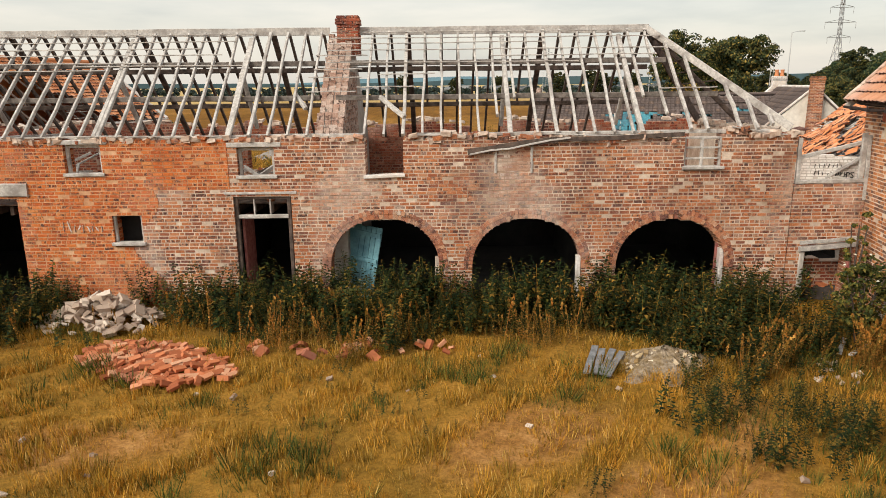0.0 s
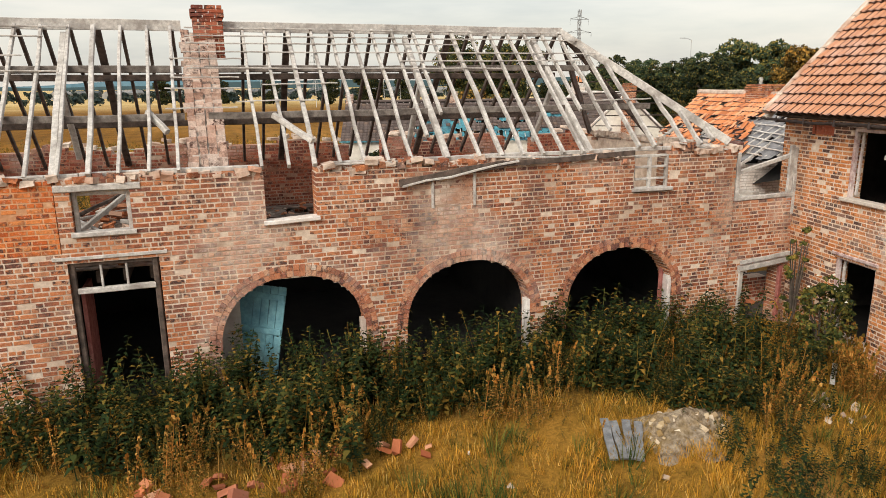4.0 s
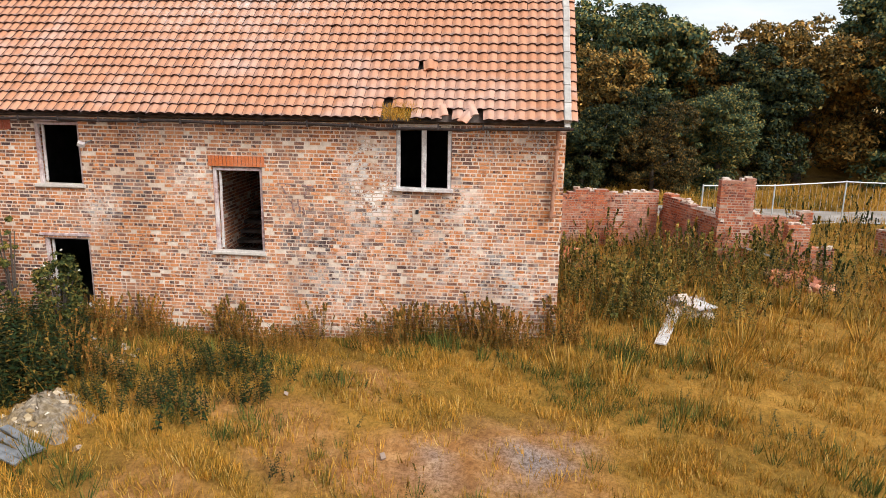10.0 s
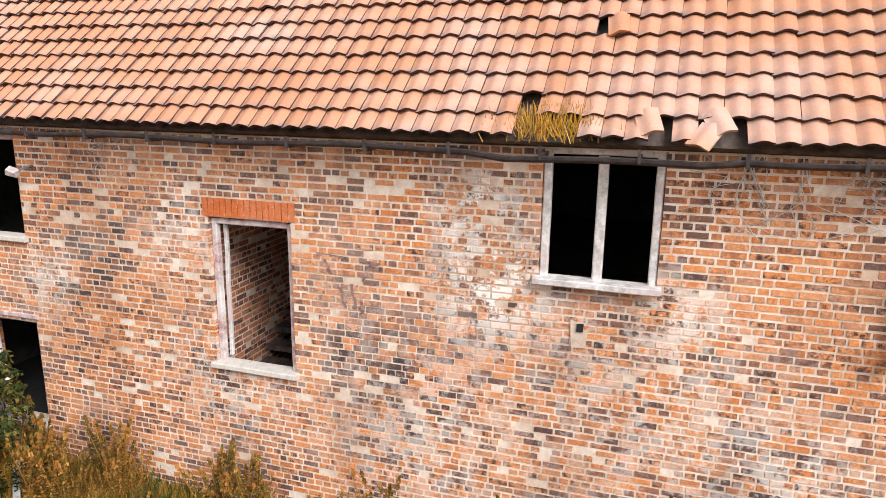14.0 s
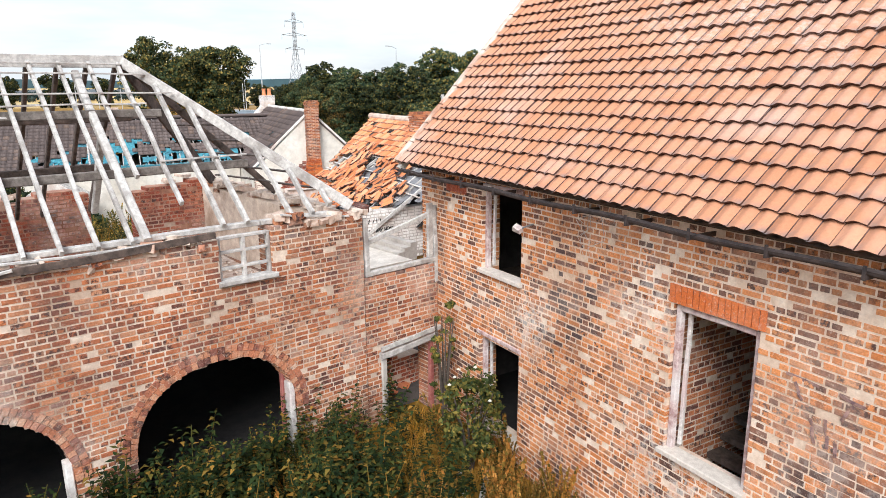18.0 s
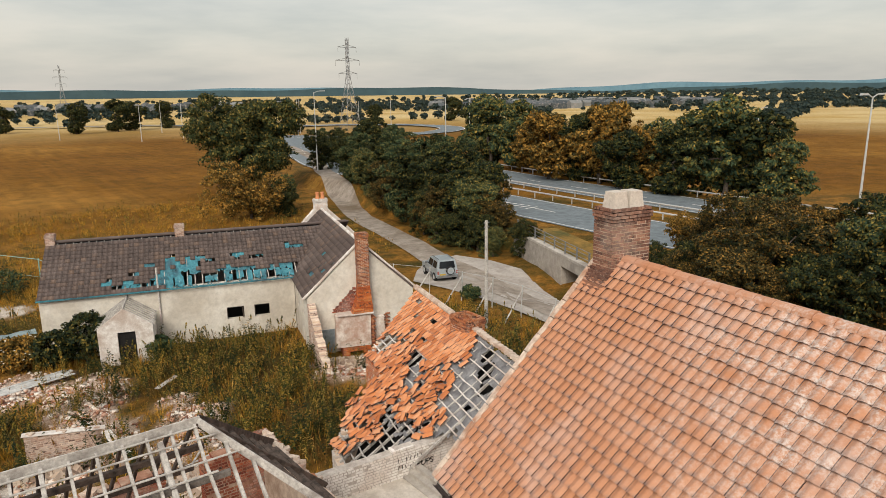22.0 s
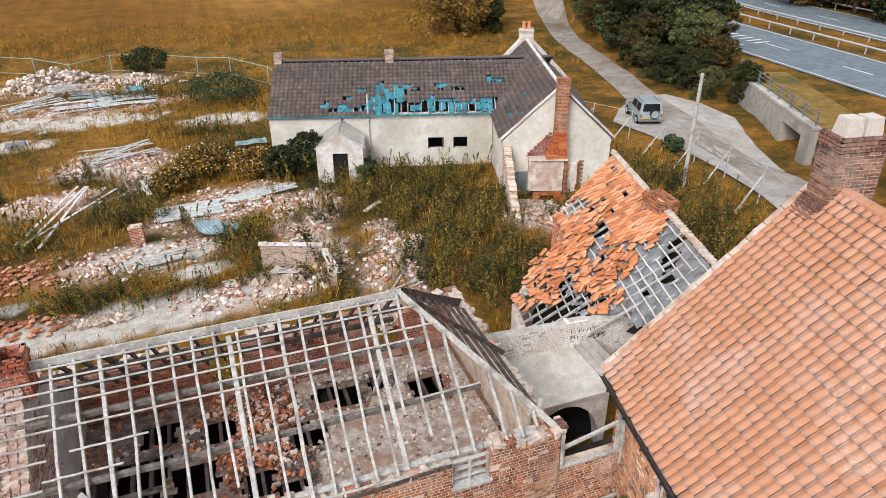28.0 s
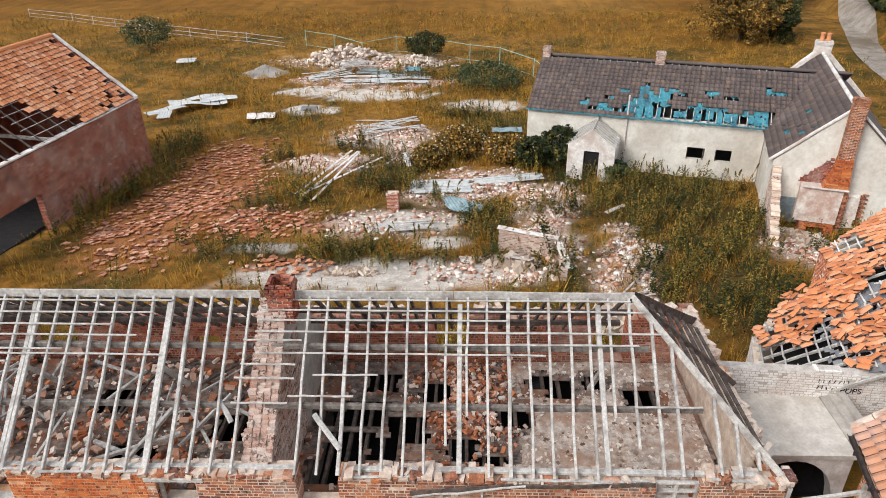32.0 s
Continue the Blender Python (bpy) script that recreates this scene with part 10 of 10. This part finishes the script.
ruin(5.95, 33.5, 5.72, 31.0, ragged(0.05, 0.04, 4), 72, "low whitewashed wall stump on the rubble", (M_PALEBRICK, M_PALEBRICK), 0.3, -1.2)
planks("wall_coping", "white coping stones on a broken wall", 4.55, 33.95, -12.5, 1, 2.9, 0.34, 0.3, M_LIMEWALL, 0.02, 0, 5.5, 0.28)
planks("wall_coping", "white coping stones on a broken wall", 6.0, 32.2, -84.5, 1, 2.5, 0.34, 0.3, M_LIMEWALL, 0.02, 0, 0, 0.08)
planks("fallen_slab", "pale slab leaning on rubble", 4.2, 32.6, 70, 2, 1.1, 0.5, 0.5, M_LIMEWALL, 0.42, 0, 22)
ruin(-2.6, 39.0, -1.95, 39.0, -0.05, 73, "square red brick pier stump", (M_RED, M_RED1), 0.6, -1.4)
ruin(1.5, 32.6, 3.2, 32.9, ragged(-0.45, 0.05, 3), 74, "kerb of a demolished wall", (M_LIMEWALL, M_LIMEWALL), 0.4, -1.2)
heap("yard_blocks", "pale broken blocks beside a wall stump", "rubble", 3.8, 32.4, 1.2, 0.8, 0.3, 70, (0.08, 0.24), M_BLOCK, 21)
heap("yard_bricks", "row of salvaged bricks on concrete", "rubble", -3.3, 31.6, 1.2, 0.3, 0.15, 60, (0.09, 0.14), M_BLOCK, 22, "brick", 0.5)
heap("spoil_heap", "large heap of pale demolition rubble", "rubble", -10.6, 77.4, 5.0, 2.9, 1.7, 300, (0.07, 0.19), M_PALEBLOCK, 23)
heap("spoil_heap", "heap of pale demolition rubble", "rubble", -3.2, 75.6, 2.6, 1.5, 1.0, 190, (0.06, 0.16), M_PALEBLOCK, 24)
heap("gable_rubble", "broken plaster and brick inside the demolished room", "rubble", 18.4, 36.2, 1.5, 1.7, 0.35, 170, (0.06, 0.18), M_BLOCK, 25)
heap("hip_rubble", "plaster and timber rubble behind the barn", "rubble", 8.0, 27.8, 1.4, 1.1, 0.5, 130, (0.05, 0.2), M_BLOCK, 26)

rng = np.random.RandomState(12)
CH = []
for i in range(8):
    m = chunk(random.Random(i), 1.0, 0.6) if i < 3 else Mesh().box((-1.15, -0.62, -0.36), (1.15 if i % 2 else 0.4, 0.62, 0.36))
    if i >= 3:
        turn = Euler((0.45 * math.sin(i * 2.1), 0.45 * math.cos(i * 3.3), 0)).to_matrix()
        m.v = [tuple(turn @ Vector(p)) for p in m.v]
    CH.append((np.array(m.v), np.array(m.f)))


def litter(name, label, category, zone, n, size, mat, box, seed, shapes):
    r = np.random.RandomState(seed)
    x, y = r.uniform(box[0], box[1], n), r.uniform(box[2], box[3], n)
    ok = (r.rand(n) < zone(x, y)) & free_of_buildings(x, y)
    x, y = x[ok], y[ok]
    z = land(x, y) + 0.16 * rubble_zone(x, y) * 0.8 + r.rand(len(x)) * 0.06
    pick_ = r.randint(0, len(shapes), len(x))
    pairs = [scatter(t, np.stack([x[pick_ == i], y[pick_ == i], z[pick_ == i]], 1), size[0] + (size[1] - size[0]) * r.rand((pick_ == i).sum()) ** 2, r.rand((pick_ == i).sum()) * 6.28, 0.3, r) for i, t in enumerate(shapes)]
    v, q = join(pairs)
    tagged(new(name, np_mesh(name, v, q, mat)), label, category, kind="stuff")


M_RUBBLE = tile_material("demolition_rubble", ((0.0, (0.16, 0.075, 0.05)), (0.2, (0.50, 0.23, 0.14)), (0.45, (0.68, 0.48, 0.38)), (0.75, (0.82, 0.72, 0.64)), (1.0, (0.90, 0.86, 0.80))), False, 0.1)
litter("yard_rubble", "pink and white demolition rubble over the yard", "rubble", lambda x, y: rubble_zone(x, y) * (0.25 + 0.75 * patchy(x, y, 0.9, 1, -0.5, 0.7)), 95000, (0.025, 0.115), M_RUBBLE, (-20, 20, 27, 78), 31, CH)
# rows of salvaged pantiles laid out on the ground
tvs, tqs = pantile(0.23, 0.34, 0.03, 0.02)
lean_c, lean_s = math.cos(-0.16), math.sin(-0.16)
tvs = np.stack([tvs[:, 0], tvs[:, 1] * lean_c - tvs[:, 2] * lean_s, tvs[:, 1] * lean_s + tvs[:, 2] * lean_c], 1)
r = np.random.RandomState(41)
ux, uy = np.meshgrid(np.arange(-21, -3, 0.20), np.arange(30, 53, 0.40))
ux, uy = ux + 0.30 * np.round(uy / 0.40) % 0.2 + r.normal(0, 0.03, ux.shape), uy + 0.22 * wave(ux, uy, 0.5, 1) + r.normal(0, 0.05, uy.shape)
ok = (r.rand(*ux.shape) < tile_zone(ux, uy) * (0.35 + 0.62 * patchy(ux, uy, 0.7, 2, -0.7, 0.2))) & free_of_buildings(ux, uy)
ux, uy = ux[ok], uy[ok]
v, q = scatter((tvs, tqs), np.stack([ux, uy, land(ux, uy) + 0.05 + r.rand(len(ux)) * 0.04], 1), r.uniform(0.8, 1.1, len(ux)), np.where(r.rand(len(ux)) < 0.2, r.uniform(-1.5, 1.5, len(ux)), r.normal(0.12, 0.14, len(ux))), 0.08, r)
tagged(new("laid_pantiles", np_mesh("laid_pantiles", v, q, tile_material("dusty_pantiles", ((0.0, (0.15, 0.06, 0.035)), (0.35, (0.46, 0.165, 0.075)), (0.75, (0.64, 0.28, 0.14)), (1.0, (0.76, 0.52, 0.38))), False, 0.3))), "rows of dusty salvaged pantiles on the ground", "roof tiles", kind="stuff")

writing = Mesh()
for i, (dx, z0, dz, k) in enumerate(((0.0, 1.92, 0.26, 0.0), (0.10, 2.18, -0.26, 0.07), (0.26, 1.92, 0.16, 0.0), (0.34, 1.98, 0.10, 0.06), (0.46, 1.92, 0.17, 0.0), (0.56, 2.06, -0.13, 0.05), (0.68, 1.92, 0.15, 0.0), (0.76, 2.04, -0.10, 0.06), (0.90, 1.92, 0.14, 0.0))):
    writing.beam((-9.0 + dx, -0.008, z0), (-9.0 + dx + k, -0.008, z0 + dz), 0.006, 0.03, 2, 0.004)
part("painted_strokes", writing, M_LIMEWALL, barn, "unreadable white painted strokes", kind="stuff")


# ---- single bricks and tiles of walls and roofs ----
unit = Mesh()
unit.box((0, 0, 0), (1, 1, 1))
BRICK_DATA, TILE_DATA = {}, {}
for parent, name, a, b, mat in LOOSE:
    if name == "brick":
        if mat not in BRICK_DATA:
            BRICK_DATA[mat] = unit.data("brick", mat)
        ob = new("brick", BRICK_DATA[mat])
        ob.parent = parent
        ob.location, ob.scale = a, [q - p for p, q in zip(a, b)]
    else:
        if mat not in TILE_DATA:
            tvs, tqs = pantile(*b)
            TILE_DATA[mat] = lichen_shaded(np_mesh("pantile", tvs, tqs, mat), 1)
        ob = new("pantile", TILE_DATA[mat])
        ob.parent = parent
        ob.matrix_basis = a
